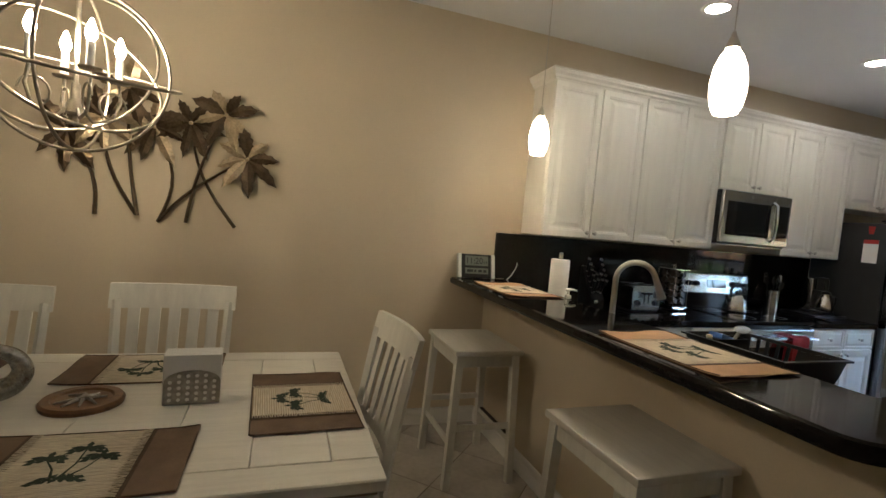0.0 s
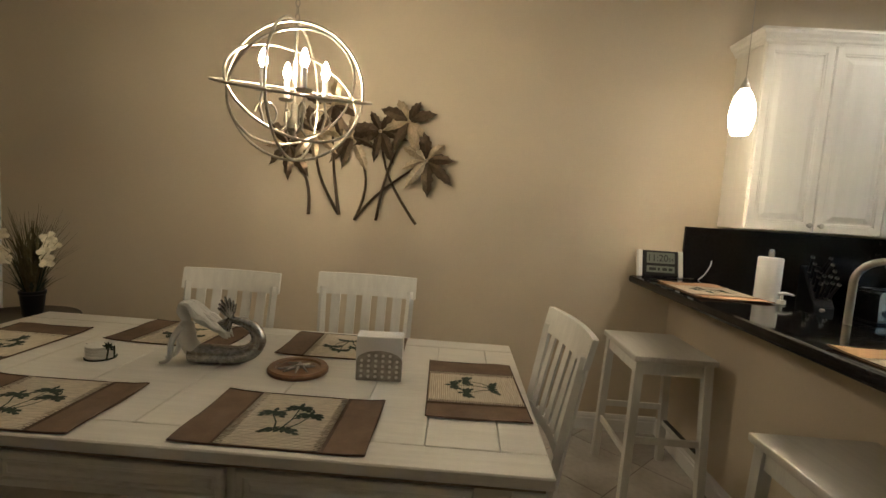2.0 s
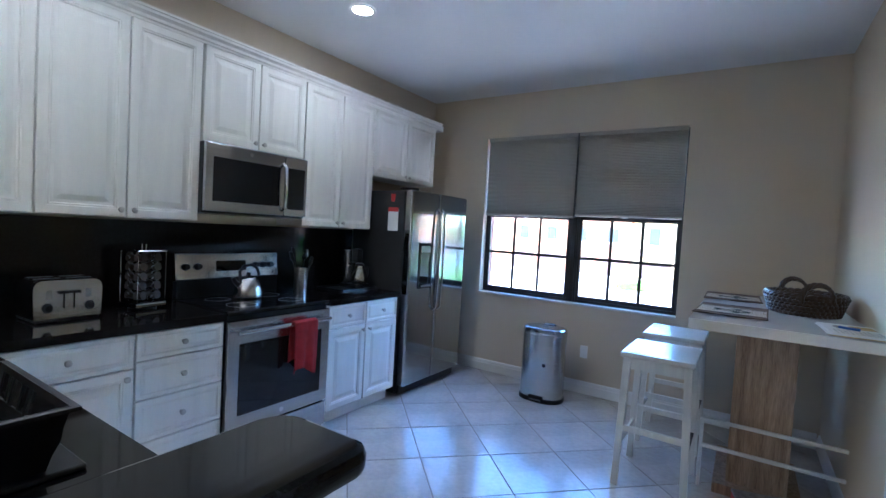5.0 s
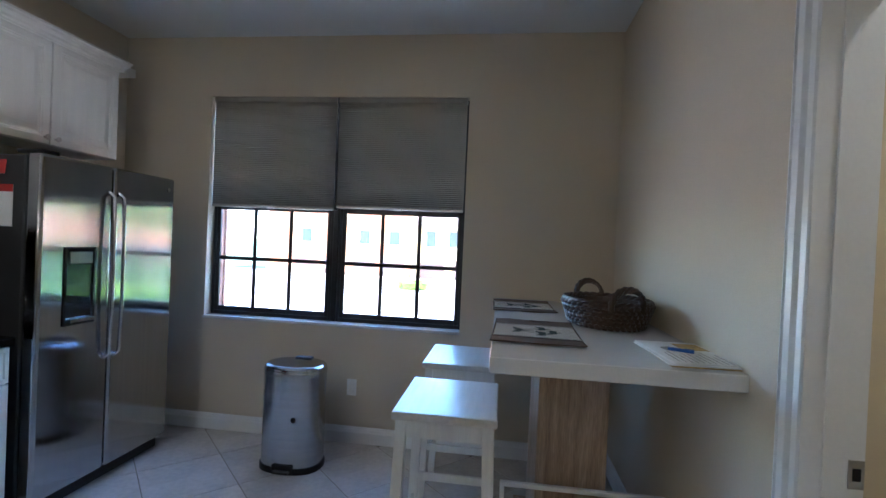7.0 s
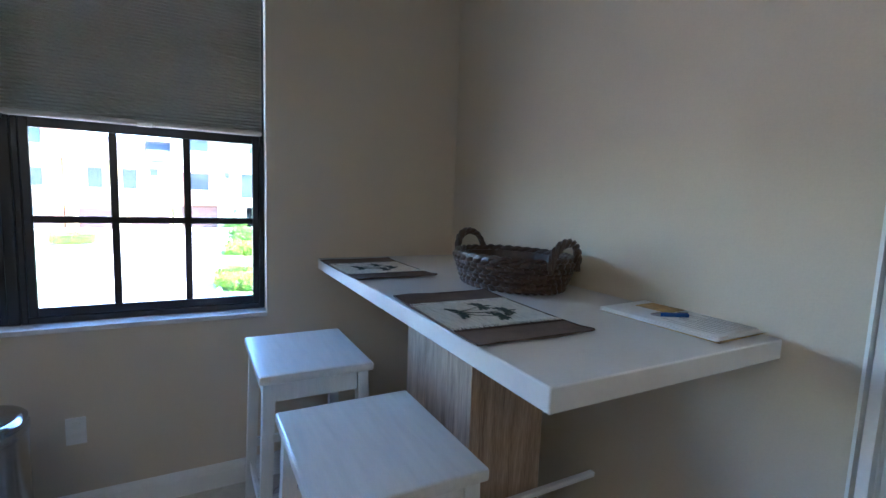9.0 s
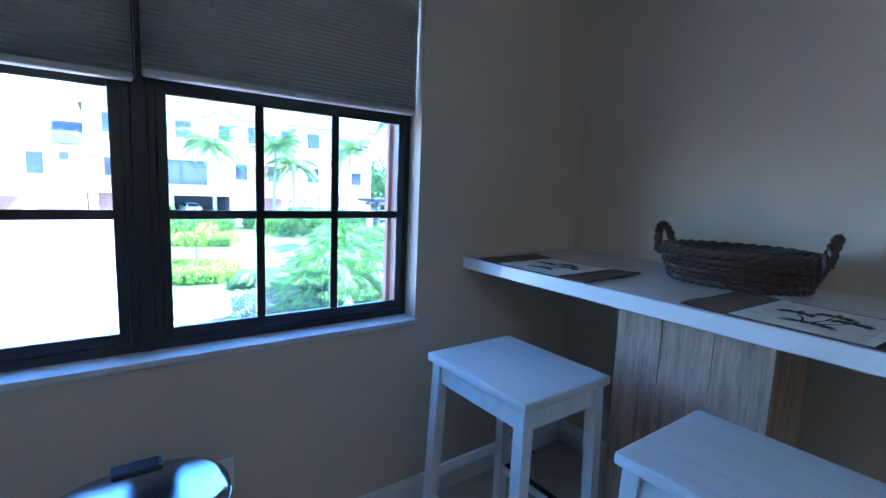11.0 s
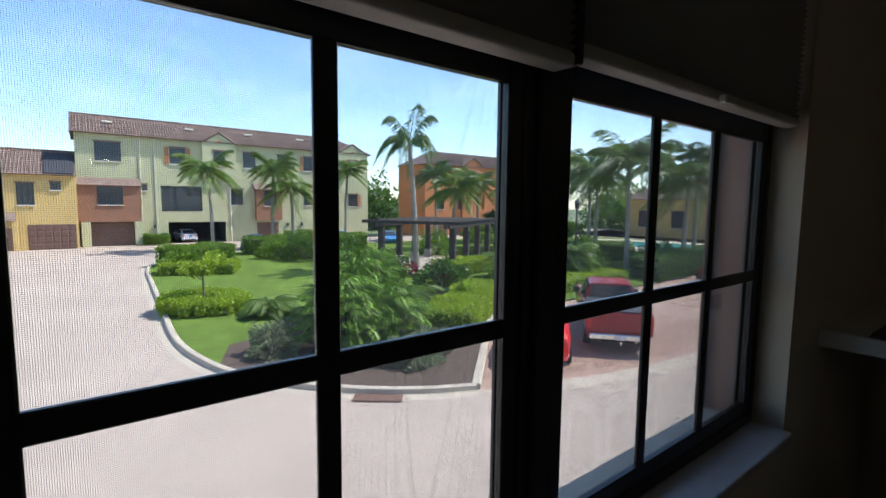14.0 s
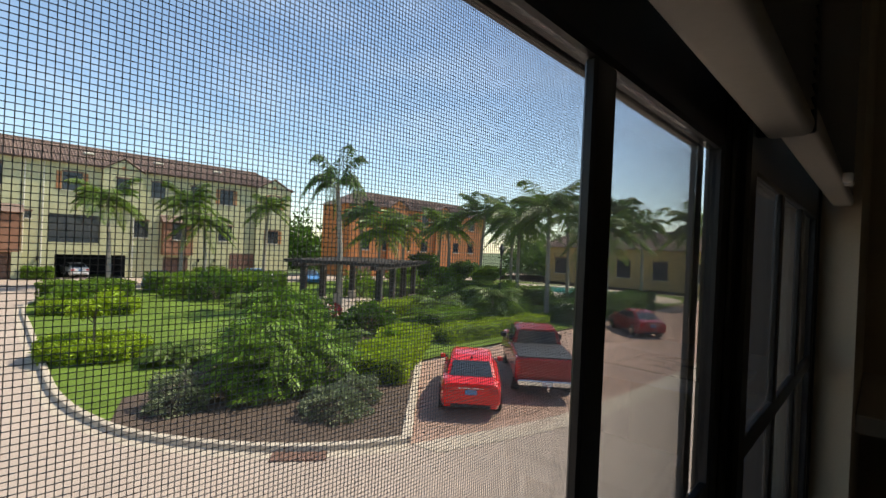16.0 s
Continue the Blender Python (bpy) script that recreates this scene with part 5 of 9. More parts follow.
def side_corner():
    top = 0.615
    t = thing("side_table", "dark wooden side table in the dining corner", "side table", pose(-1.56, 3.38, 0))
    part("top", lathe(bmesh.new(), [(0.285, top - 0.030), (0.30, top - 0.025), (0.30, top - 0.01), (0.29, top)], 40), M_DARKWOOD, t, smooth=True)
    part("pedestal", lathe(bmesh.new(), [(0.2, 0), (0.2, 0.02), (0.05, 0.06), (0.035, 0.28), (0.06, 0.53), (0.1, top - 0.0305)], 20), M_DARKWOOD, t, smooth=True)
    p = thing("potted_flowers", "cream silk flowers and dried grass in a dark pot", "plant", pose(-1.495, 3.40, top + 0.0005))
    part("pot", lathe(bmesh.new(), [(0.046, 0), (0.050, 0.006), (0.062, 0.135), (0.067, 0.138), (0.067, 0.156), (0.060, 0.158), (0.056, 0.13)], 24), M_BLACK, p, smooth=True)
    part("moss", lathe(bmesh.new(), [(0.0555, 0.128), (0.03, 0.138), (0.0, 0.140)], 16, cap=False), M_MOTIF, p, "dark moss filling")
    rng = random.Random(5)
    bm = bmesh.new()
    for k in range(150):
        a, r, h = rng.uniform(0, 6.283), 0.05 + 0.17 * rng.random() ** 1.5, rng.uniform(0.34, 0.60)
        h -= r * 0.5
        b = Vector((rng.uniform(-0.035, 0.035), rng.uniform(-0.035, 0.035), 0.13))
        out = Vector((math.cos(a), math.sin(a), 0))
        side = Vector((-out.y, out.x, 0)) * rng.uniform(0.003, 0.0065)
        up = Vector((0, 0, h))
        last = None
        for q, wd in ((0.0, 0.6), (0.35, 1.0), (0.7, 0.7), (1.0, 0.06)):
            c = b + up * (q - 0.12 * q * q) + out * r * q ** 1.8
            ring = [bm.verts.new(c - side * wd), bm.verts.new(c + out * 0.001), bm.verts.new(c + side * wd)]
            if last:
                bm.faces.new((last[0], last[1], ring[1], ring[0]))
                bm.faces.new((last[1], last[2], ring[2], ring[1]))
            last = ring
    for k in range(60):
        a, r, h = rng.uniform(0, 6.283), rng.uniform(0.05, 0.24), rng.uniform(0.34, 0.60)
        b = Vector((0, 0, 0.15))
        e = Vector((r * math.cos(a), r * math.sin(a), 0.14 + h - r * 0.6))
        tube(bm, [b, b.lerp(e, 0.55) + Vector((0, 0, 0.04)), e], [0.0016, 0.0013, 0.0005], 3)
    part("grass", bm, M_GRASSY, p, "dried green grass blades")
    face = Vector((0.62, -0.76, 0.15)).normalized()
    u = face.cross(Vector((0, 0, 1))).normalized()
    v = u.cross(face)
    for bx, by, bz, sz in ((0.125, -0.03, 0.475, 0.047), (0.145, -0.015, 0.445, 0.042), (0.118, -0.04, 0.405, 0.040), (0.115, -0.03, 0.345, 0.043), (-0.04, -0.14, 0.50, 0.034), (-0.045, -0.14, 0.40, 0.044), (-0.03, -0.13, 0.355, 0.036)):
        bm = bmesh.new()
        o = Vector((bx, by, bz))
        for k in range(8):
            a = k * 0.785 + bz * 9 + rng.uniform(-0.2, 0.2)
            big = sz * (1.0 if k % 2 else 0.72) * rng.uniform(0.88, 1.1)
            d, w = u * math.cos(a) + v * math.sin(a), v * math.cos(a) - u * math.sin(a)
            lift = 0.25 if k % 2 else 0.6
            mid = bm.verts.new(o + d * big * 0.55 + face * big * lift * 0.45)
            rim = [bm.verts.new(o + d * big * q + w * big * wd + face * big * (lift * q * 0.8 + cup))
                   for q, wd, cup in ((0.0, 0.0, 0.0), (0.45, -0.36, 0.10), (0.85, -0.34, 0.04), (1.0, 0.0, -0.10), (0.88, 0.33, 0.06), (0.45, 0.36, 0.12))]
            for m in range(6):
                bm.faces.new((rim[m], rim[(m + 1) % 6], mid))
        fl = part("flower", bm, M_PETAL, p, "cream orchid bloom", smooth=True)
        part("stem", tube(bmesh.new(), [(bx * 0.2, by * 0.2, 0.13), (bx * 0.6, by * 0.6, bz * 0.65), (bx, by, bz)], [0.003, 0.0025, 0.002], 5), M_MOTIF, fl, "green stem")
    bm = bmesh.new()
    for k in range(22):
        a = k * 0.9
        leaf(bm, (0.03 * math.cos(a), 0.03 * math.sin(a), 0.14), (math.cos(a), math.sin(a), 0.9 + 0.5 * (k % 3)), 0.13 + 0.02 * (k % 4), 0.009, droop=0.03)
    part("leaves", bm, M_MOTIF, p, "dark green leaves")
    c = thing("door_casing", "white door casing in the dining corner", "casing", kind="structure")
    part("casing", one(-2.20, N - 0.018, 0, -2.10, N - 0.0005, 2.12, 0.004), M_TRIM, c)


side_corner()


def outlet(m):
    t = thing("wall_outlet", "white double wall outlet plate", "outlet", m, group="wall outlets")
    part("plate", one(-0.035, -0.006, -0.058, 0.035, -0.0005, 0.058, 0.003), M_TRIM, t)
    for s in (-1, 1):
        part("socket", lathe(bmesh.new(), [(0.016, 0), (0.016, 0.002)], 16, pose(0, -0.0061, s * 0.022, 90)), M_CERAMIC, t)


outlet(pose(1.842, N, 0.41))
outlet(pose(E, 1.98, 0.39, 0, 0, -90))
# ---------------------------------------------------------------- things on the counters


def text_mesh(body, size, m, mat, parent, name="digits"):
    cu = bpy.data.curves.new(name, "FONT")
    cu.body, cu.size, cu.extrude, cu.align_x = body, size, 0.0004, "CENTER"
    tmp = bpy.data.objects.new(name, cu)
    scene.collection.objects.link(tmp)
    me = bpy.data.meshes.new_from_object(tmp.evaluated_get(bpy.context.evaluated_depsgraph_get()))
    bpy.data.objects.remove(tmp)
    me.materials.append(mat)
    ob = new(name, me)
    ob.parent, ob.matrix_basis = parent, m
    return ob


def counter_things():
    C = 0.9155
    t = thing("digital_clock", "silver and black digital clock with a grey display", "clock", pose(2.312, 3.745, 1.0705, 0, 0, 2))
    lean = Matrix.Rotation(radians(-12), 4, "X")
    part("case", box(bmesh.new(), -0.115, -0.012, 0.002, 0.115, 0.012, 0.17, 0.004, lean), M_BLACK, t)
    for s in (-1, 1):
        part("side_band", box(bmesh.new(), s * 0.13 - 0.0145, -0.014, 0.0, s * 0.13 + 0.0145, 0.014, 0.172, 0.004, lean), M_CERAMIC, t, "silver white side band")
    d = part("display", box(bmesh.new(), -0.09, -0.0145, 0.088, 0.09, -0.0122, 0.158, 0.001, lean), M_LCD, t, "grey liquid crystal display")
    d2 = part("display", box(bmesh.new(), -0.09, -0.0145, 0.03, 0.09, -0.0122, 0.072, 0.001, lean), M_LCD, t, "grey liquid crystal display")
    text_mesh("11:20", 0.062, lean @ pose(-0.02, -0.0148, 0.102, 90), M_INK, d)
    text_mesh("54", 0.034, lean @ pose(0.066, -0.0148, 0.102, 90), M_INK, d)
    bm = bmesh.new()
    for x0, x1 in ((-0.075, -0.03), (-0.02, -0.005), (0.01, 0.04), (0.05, 0.075)):
        box(bm, x0, -0.0152, 0.042, x1, -0.0148, 0.060, 0, lean)
    part("date_bars", bm, M_INK, d2)
    part("stand", box(bmesh.new(), -0.05, 0.0, 0, 0.05, 0.075, 0.006, 0.002), M_BLACK, t)
    t = thing("power_cord", "thin white power cord on the backsplash", "cord", pose(2.60, 3.70, 1.0705))
    part("cord", tube(bmesh.new(), [(-0.045, 0.045, 0.003), (-0.03, 0.05, 0.012), (-0.005, 0.06, 0.03), (0.022, 0.075, 0.06), (0.046, 0.088, 0.092), (0.052, 0.094, 0.122)], 0.003, 6), M_CERAMIC, t, smooth=True)

    t = thing("paper_towel_holder", "steel paper towel holder with a white roll", "paper towel", pose(2.782, 3.43, C))
    part("base", lathe(bmesh.new(), [(0.07, 0), (0.071, 0.004), (0.070, 0.008), (0.064, 0.012), (0.064, 0.044), (0.06, 0.047), (0.0, 0.0475)], 28, cap=False), M_STEEL, t, smooth=True)
    part("roll", lathe(bmesh.new(), [(0.02, 0.0485), (0.06, 0.0485), (0.0625, 0.054), (0.0625, 0.345), (0.06, 0.350), (0.02, 0.350)], 28), M_PAPER, t, "white paper roll", smooth=True)
    part("rod", lathe(bmesh.new(), [(0.007, 0.0478), (0.007, 0.352), (0.017, 0.353), (0.017, 0.380), (0.014, 0.392), (0.006, 0.397), (0, 0.398)], 16, cap=False), M_STEEL, t, smooth=True)
    part("tension_arm", tube(bmesh.new(), [(0.066, -0.02, 0.006), (0.074, -0.02, 0.010), (0.075, -0.02, 0.11)], 0.004, 6), M_STEEL, t)
    t = thing("soap_dispenser", "hand soap bottle with a white pump and blue label", "soap", pose(2.605, 3.05, C, 0, 0, -15) @ Matrix.Diagonal((1.1, 1.1, 1.15, 1)))
    bo = part("bottle", lathe(bmesh.new(), [(0.03, 0), (0.033, 0.006), (0.033, 0.10), (0.024, 0.122), (0.014, 0.130)], 20), M_SOAP, t, smooth=True)
    part("label", lathe(bmesh.new(), [(0.0334, 0.025), (0.0338, 0.026), (0.0338, 0.088), (0.0334, 0.089)], 20, cap=False), M_NAVY, bo, "blue paper label", smooth=True)
    pu = part("pump", tube(bmesh.new(), [(-0.014, 0, 0.172), (0.0, 0, 0.176), (0.018, 0, 0.177), (0.046, 0, 0.172)], [0.008, 0.010, 0.008, 0.005], 10, flat=0.8), M_CERAMIC, t, smooth=True)
    part("collar", lathe(bmesh.new(), [(0.017, 0.1305), (0.018, 0.134), (0.017, 0.148), (0.007, 0.150), (0.006, 0.170)], 16), M_CERAMIC, pu, smooth=True)

    t = thing("knife_block", "black slanted knife block filled with black-handled knives", "knife block", pose(3.182, 3.60, C))
    prof = [(-0.085, 0.0), (0.075, 0.0), (0.075, 0.30), (0.048, 0.298), (-0.085, 0.071)]
    bm = bmesh.new()
    lo, hi = [bm.verts.new((-0.06, y, z)) for y, z in prof], [bm.verts.new((0.06, y, z)) for y, z in prof]
    bm.faces.new(lo)
    bm.faces.new(hi[::-1])
    for k in range(5):
        bm.faces.new((lo[k], hi[k], hi[(k + 1) % 5], lo[(k + 1) % 5]))
    bmesh.ops.bevel(bm, geom=bm.edges[:], offset=0.005, segments=2, affect="EDGES")
    part("block", bm, M_BLACK, t)
    part("badge", lathe(bmesh.new(), [(0.012, 0), (0.012, 0.001)], 14, pose(-0.015, -0.0852, 0.055, 90) @ Matrix.Diagonal((1.6, 1, 1, 1))), M_CHROME, t)
    slots = [(s * 0.034, 0.030 - 0.0215 * k, s * 0.020) for s in (-1, 1) for k in range(5)] + [(s * 0.014, -0.030 - 0.022 * k, s * 0.004) for s in (-1, 1) for k in range(2)]
    for x, y, out in slots:
        b = Vector((x, y, 0.264 + (y - 0.03) * 1.706))
        e = b + Vector((out, -0.045, 0.104))
        kf = part("knife_handle", tube(bmesh.new(), [b, b.lerp(e, 0.12), b.lerp(e, 0.5), b.lerp(e, 0.92), e], [0.009, 0.0105, 0.0095, 0.0115, 0.009], 8, flat=0.75), M_BLACK, t, smooth=True)
        part("end_band", tube(bmesh.new(), [b.lerp(e, 0.86), b.lerp(e, 0.97)], 0.0122, 8, flat=0.75), M_NICKEL, kf)
        part("bolster", tube(bmesh.new(), [b.lerp(e, 0.0), b.lerp(e, 0.06)], 0.0108, 8, flat=0.75), M_NICKEL, kf)

    t = thing("toaster", "rounded stainless steel four-slice toaster", "toaster", pose(3.565, 3.57, C, 0, 0, 3) @ Matrix.Diagonal((0.92, 0.9, 1.03, 1)))
    bm = bmesh.new()
    out = [(-0.145, 0.015), (0.145, 0.015), (0.15, 0.12)] + [(0.11 + 0.04 * math.cos(radians(a)), 0.15 + 0.04 * math.sin(radians(a))) for a in range(0, 91, 18)] + [(-0.11 + 0.04 * math.cos(radians(a)), 0.15 + 0.04 * math.sin(radians(a))) for a in range(90, 181, 18)] + [(-0.15, 0.12)]
    fr, bk = [bm.verts.new((x, -0.12, z)) for x, z in out], [bm.verts.new((x, 0.12, z)) for x, z in out]
    bm.faces.new(fr[::-1])
    bm.faces.new(bk)
    for i in range(len(out)):
        bm.faces.new((fr[i], fr[(i + 1) % len(out)], bk[(i + 1) % len(out)], bk[i]))
    part("shell", bm, M_STEEL, t, smooth=True)
    part("foot_plate", one(-0.14, -0.115, 0, 0.14, 0.115, 0.0148, 0.004), M_BLACK, t)
    for s in (-1, 1):
        part("dial", lathe(bmesh.new(), [(0.022, 0), (0.022, 0.004), (0.017, 0.006), (0.015, 0.02), (0, 0.021)], 18, pose(s * 0.092, -0.1202, 0.065, 90), cap=False), M_BLACK, t, smooth=True)
        part("lever_slot", one(s * 0.022 - 0.003, -0.1215, 0.06, s * 0.022 + 0.003, -0.1202, 0.135), M_BLACK, t)
        part("lever", one(s * 0.026 - 0.022, -0.135, 0.128, s * 0.026 + 0.022, -0.1216, 0.14, 0.003), M_BLACK, t)
        part("indicator", box(bmesh.new(), s * 0.085 - 0.012, -0.1212, 0.105, s * 0.085 + 0.012, -0.1202, 0.145), M_PEWTER, t)
        for k in (-1, 1):
            part("bread_slot", one(s * 0.07 - 0.055, k * 0.045 - 0.016, 0.1895, s * 0.07 + 0.055, k * 0.045 + 0.016, 0.1925), M_BLACK, t)

    t = thing("coffee_pod_carousel", "chrome wire carousel full of dark coffee pods", "coffee pod rack", pose(3.965, 3.62, C, 0, 0, 8) @ Matrix.Diagonal((0.78, 0.78, 1.0, 1)))
    part("base", one(-0.11, -0.11, 0.01, 0.11, 0.11, 0.035, 0.006), M_CHROME, t)
    part("turntable", lathe(bmesh.new(), [(0.09, 0), (0.09, 0.0098)], 24), M_BLACK, t)
    part("top_plate", one(-0.105, -0.105, 0.318, 0.105, 0.105, 0.328, 0.003), M_CHROME, t)
    for s in (-1, 1):
        part("grip", tube(bmesh.new(), [(s * 0.015, 0, 0.328), (s * 0.015, 0, 0.36)], 0.004, 6), M_CHROME, t)
        for q in (-1, 1):
            part("post", tube(bmesh.new(), [(s * 0.1, q * 0.1, 0.034), (s * 0.1, q * 0.1, 0.319)], 0.003, 6), M_CHROME, t)
    pod0 = None
    for f in range(4):
        rot = Matrix.Rotation(radians(90 * f), 4, "Z")
        for i in range(5):
            for j in (-1, 1):
                m = rot @ pose(j * 0.05, -0.06, 0.07 + 0.053 * i, 72)
                if pod0 is None:
                    pod0 = part("coffee_pod", lathe(bmesh.new(), [(0.017, -0.02), (0.0225, 0.022), (0.025, 0.023), (0.025, 0.025), (0.0, 0.0255)], 14, cap=False), M_DARKWOOD, t, "dark coffee pod with a shiny rim", smooth=True)
                    pod0.matrix_basis = m
                else:
                    twin(pod0, m)
        part("spiral_wire", tube(bmesh.new(), [rot @ Vector((0.012 * math.sin(k * 1.3), -0.103, 0.04 + 0.0069 * k)) for k in range(41)], 0.0022, 5), M_CHROME, t, smooth=True)

    t = thing("tea_kettle", "brushed steel tea kettle with a black handle", "kettle", pose(4.59, 3.56, 0.9216) @ Matrix.Diagonal((1.08, 1.08, 1.0, 1)))
    part("body", lathe(bmesh.new(), [(0.07, 0), (0.083, 0.008), (0.085, 0.03), (0.068, 0.10), (0.05, 0.13), (0.045, 0.138), (0.02, 0.148), (0.0, 0.15)], 26, cap=False), M_STEEL, t, smooth=True)
    part("lid_knob", lathe(bmesh.new(), [(0.008, 0.148), (0.014, 0.16), (0.012, 0.17), (0, 0.173)], 12, cap=False), M_BLACK, t, smooth=True)
    part("spout", tube(bmesh.new(), [(-0.06, 0, 0.085), (-0.09, 0, 0.115), (-0.105, 0, 0.14)], [0.018, 0.014, 0.012], 10), M_BLACK, t, smooth=True)
    part("handle", tube(bmesh.new(), [(-0.055, 0, 0.125), (-0.06, 0, 0.18), (-0.03, 0, 0.215), (0.02, 0, 0.22), (0.06, 0, 0.195), (0.075, 0, 0.15)], 0.010, 8), M_BLACK, t, smooth=True)

    t = thing("utensil_holder", "perforated steel utensil holder with black cooking tools", "utensil holder", pose(5.06, 3.60, C))
    part("can", lathe(bmesh.new(), [(0.052, 0), (0.052, 0.19), (0.050, 0.19), (0.050, 0.004)], 24), M_STEEL, t, smooth=True)
    bm = bmesh.new()
    for i in range(14):
        for j in range(9):
            a = radians(180 + i * 13)
            lathe(bm, [(0.003, 0), (0.003, 0.0006)], 6, Matrix.Translation((0.0521 * math.cos(a), 0.0521 * math.sin(a), 0.02 + 0.018 * j)) @ Matrix.Rotation(a, 4, "Z") @ Matrix.Rotation(radians(90), 4, "Y"))
    part("perforation", bm, M_BLACK, t)
    for k, (dx, dy, h, w) in enumerate(((-0.10, 0.0, 0.31, 0.03), (-0.05, 0.04, 0.34, 0.026), (0.02, -0.03, 0.33, 0.04), (0.06, 0.03, 0.31, 0.03), (0.09, -0.02, 0.27, 0.028))):
        ut = part("utensil", tube(bmesh.new(), [(dx * 0.1, dy * 0.1, 0.008), (dx * 0.75, dy * 0.75, h - 0.07), (dx * 0.85, dy * 0.85, h - 0.05), (dx, dy, h)], [0.005, 0.005, w * 0.8, w * 0.6], 8, flat=0.35), M_BLACK if k != 2 else M_STEEL, t, smooth=True)

    t = thing("coffee_maker", "steel and black coffee maker with a thermal carafe", "coffee maker", pose(5.61, 3.56, C + 0.0085) @ Matrix.Diagonal((1.12, 1.0, 1.05, 1)))
    part("base", one(-0.08, -0.10, 0, 0.08, 0.10, 0.03, 0.008), M_BLACK, t)
    part("tower", one(-0.075, 0.02, 0.03, 0.075, 0.10, 0.30, 0.012, seg=2), M_STEEL, t, smooth=True)
    part("brew_head", one(-0.03, -0.05, 0.2, 0.03, 0.0195, 0.31, 0.01, seg=2), M_BLACK, t)
    cf = part("carafe", lathe(bmesh.new(), [(0.058, 0.031), (0.064, 0.05), (0.062, 0.09), (0.045, 0.14), (0.036, 0.16), (0.036, 0.175)], 22, Matrix.Translation((0, -0.05, 0))), M_STEEL, t, "brushed steel carafe", smooth=True)
    part("carafe_lid", lathe(bmesh.new(), [(0.037, 0.1755), (0.03, 0.195), (0, 0.197)], 18, Matrix.Translation((0, -0.05, 0)), cap=False), M_BLACK, cf, smooth=True)
    part("carafe_handle", tube(bmesh.new(), [(0.04, -0.06, 0.165), (0.085, -0.075, 0.155), (0.085, -0.075, 0.09), (0.06, -0.065, 0.06)], 0.008, 8), M_BLACK, cf, smooth=True)
    t = thing("serving_tray", "black tray under the coffee maker", "tray", pose(5.50, 3.52, C))
    part("tray", box(box(box(box(box(bmesh.new(), -0.20, -0.14, 0, 0.20, 0.16, 0.008), -0.20, -0.14, 0.008, 0.20, -0.13, 0.02), -0.20, 0.15, 0.008, 0.20, 0.16, 0.02), -0.20, -0.13, 0.008, -0.19, 0.15, 0.02), 0.19, -0.13, 0.008, 0.20, 0.15, 0.02), M_BLACK, t)
    t = thing("spoon_rest", "small steel spoon rest on the counter", "spoon rest", pose(5.28, 3.33, C))
    part("dish", lathe(bmesh.new(), [(0.04, 0), (0.055, 0.012), (0.052, 0.012), (0.035, 0.004), (0, 0.003)], 20, cap=False), M_STEEL, t, smooth=True)


counter_things()


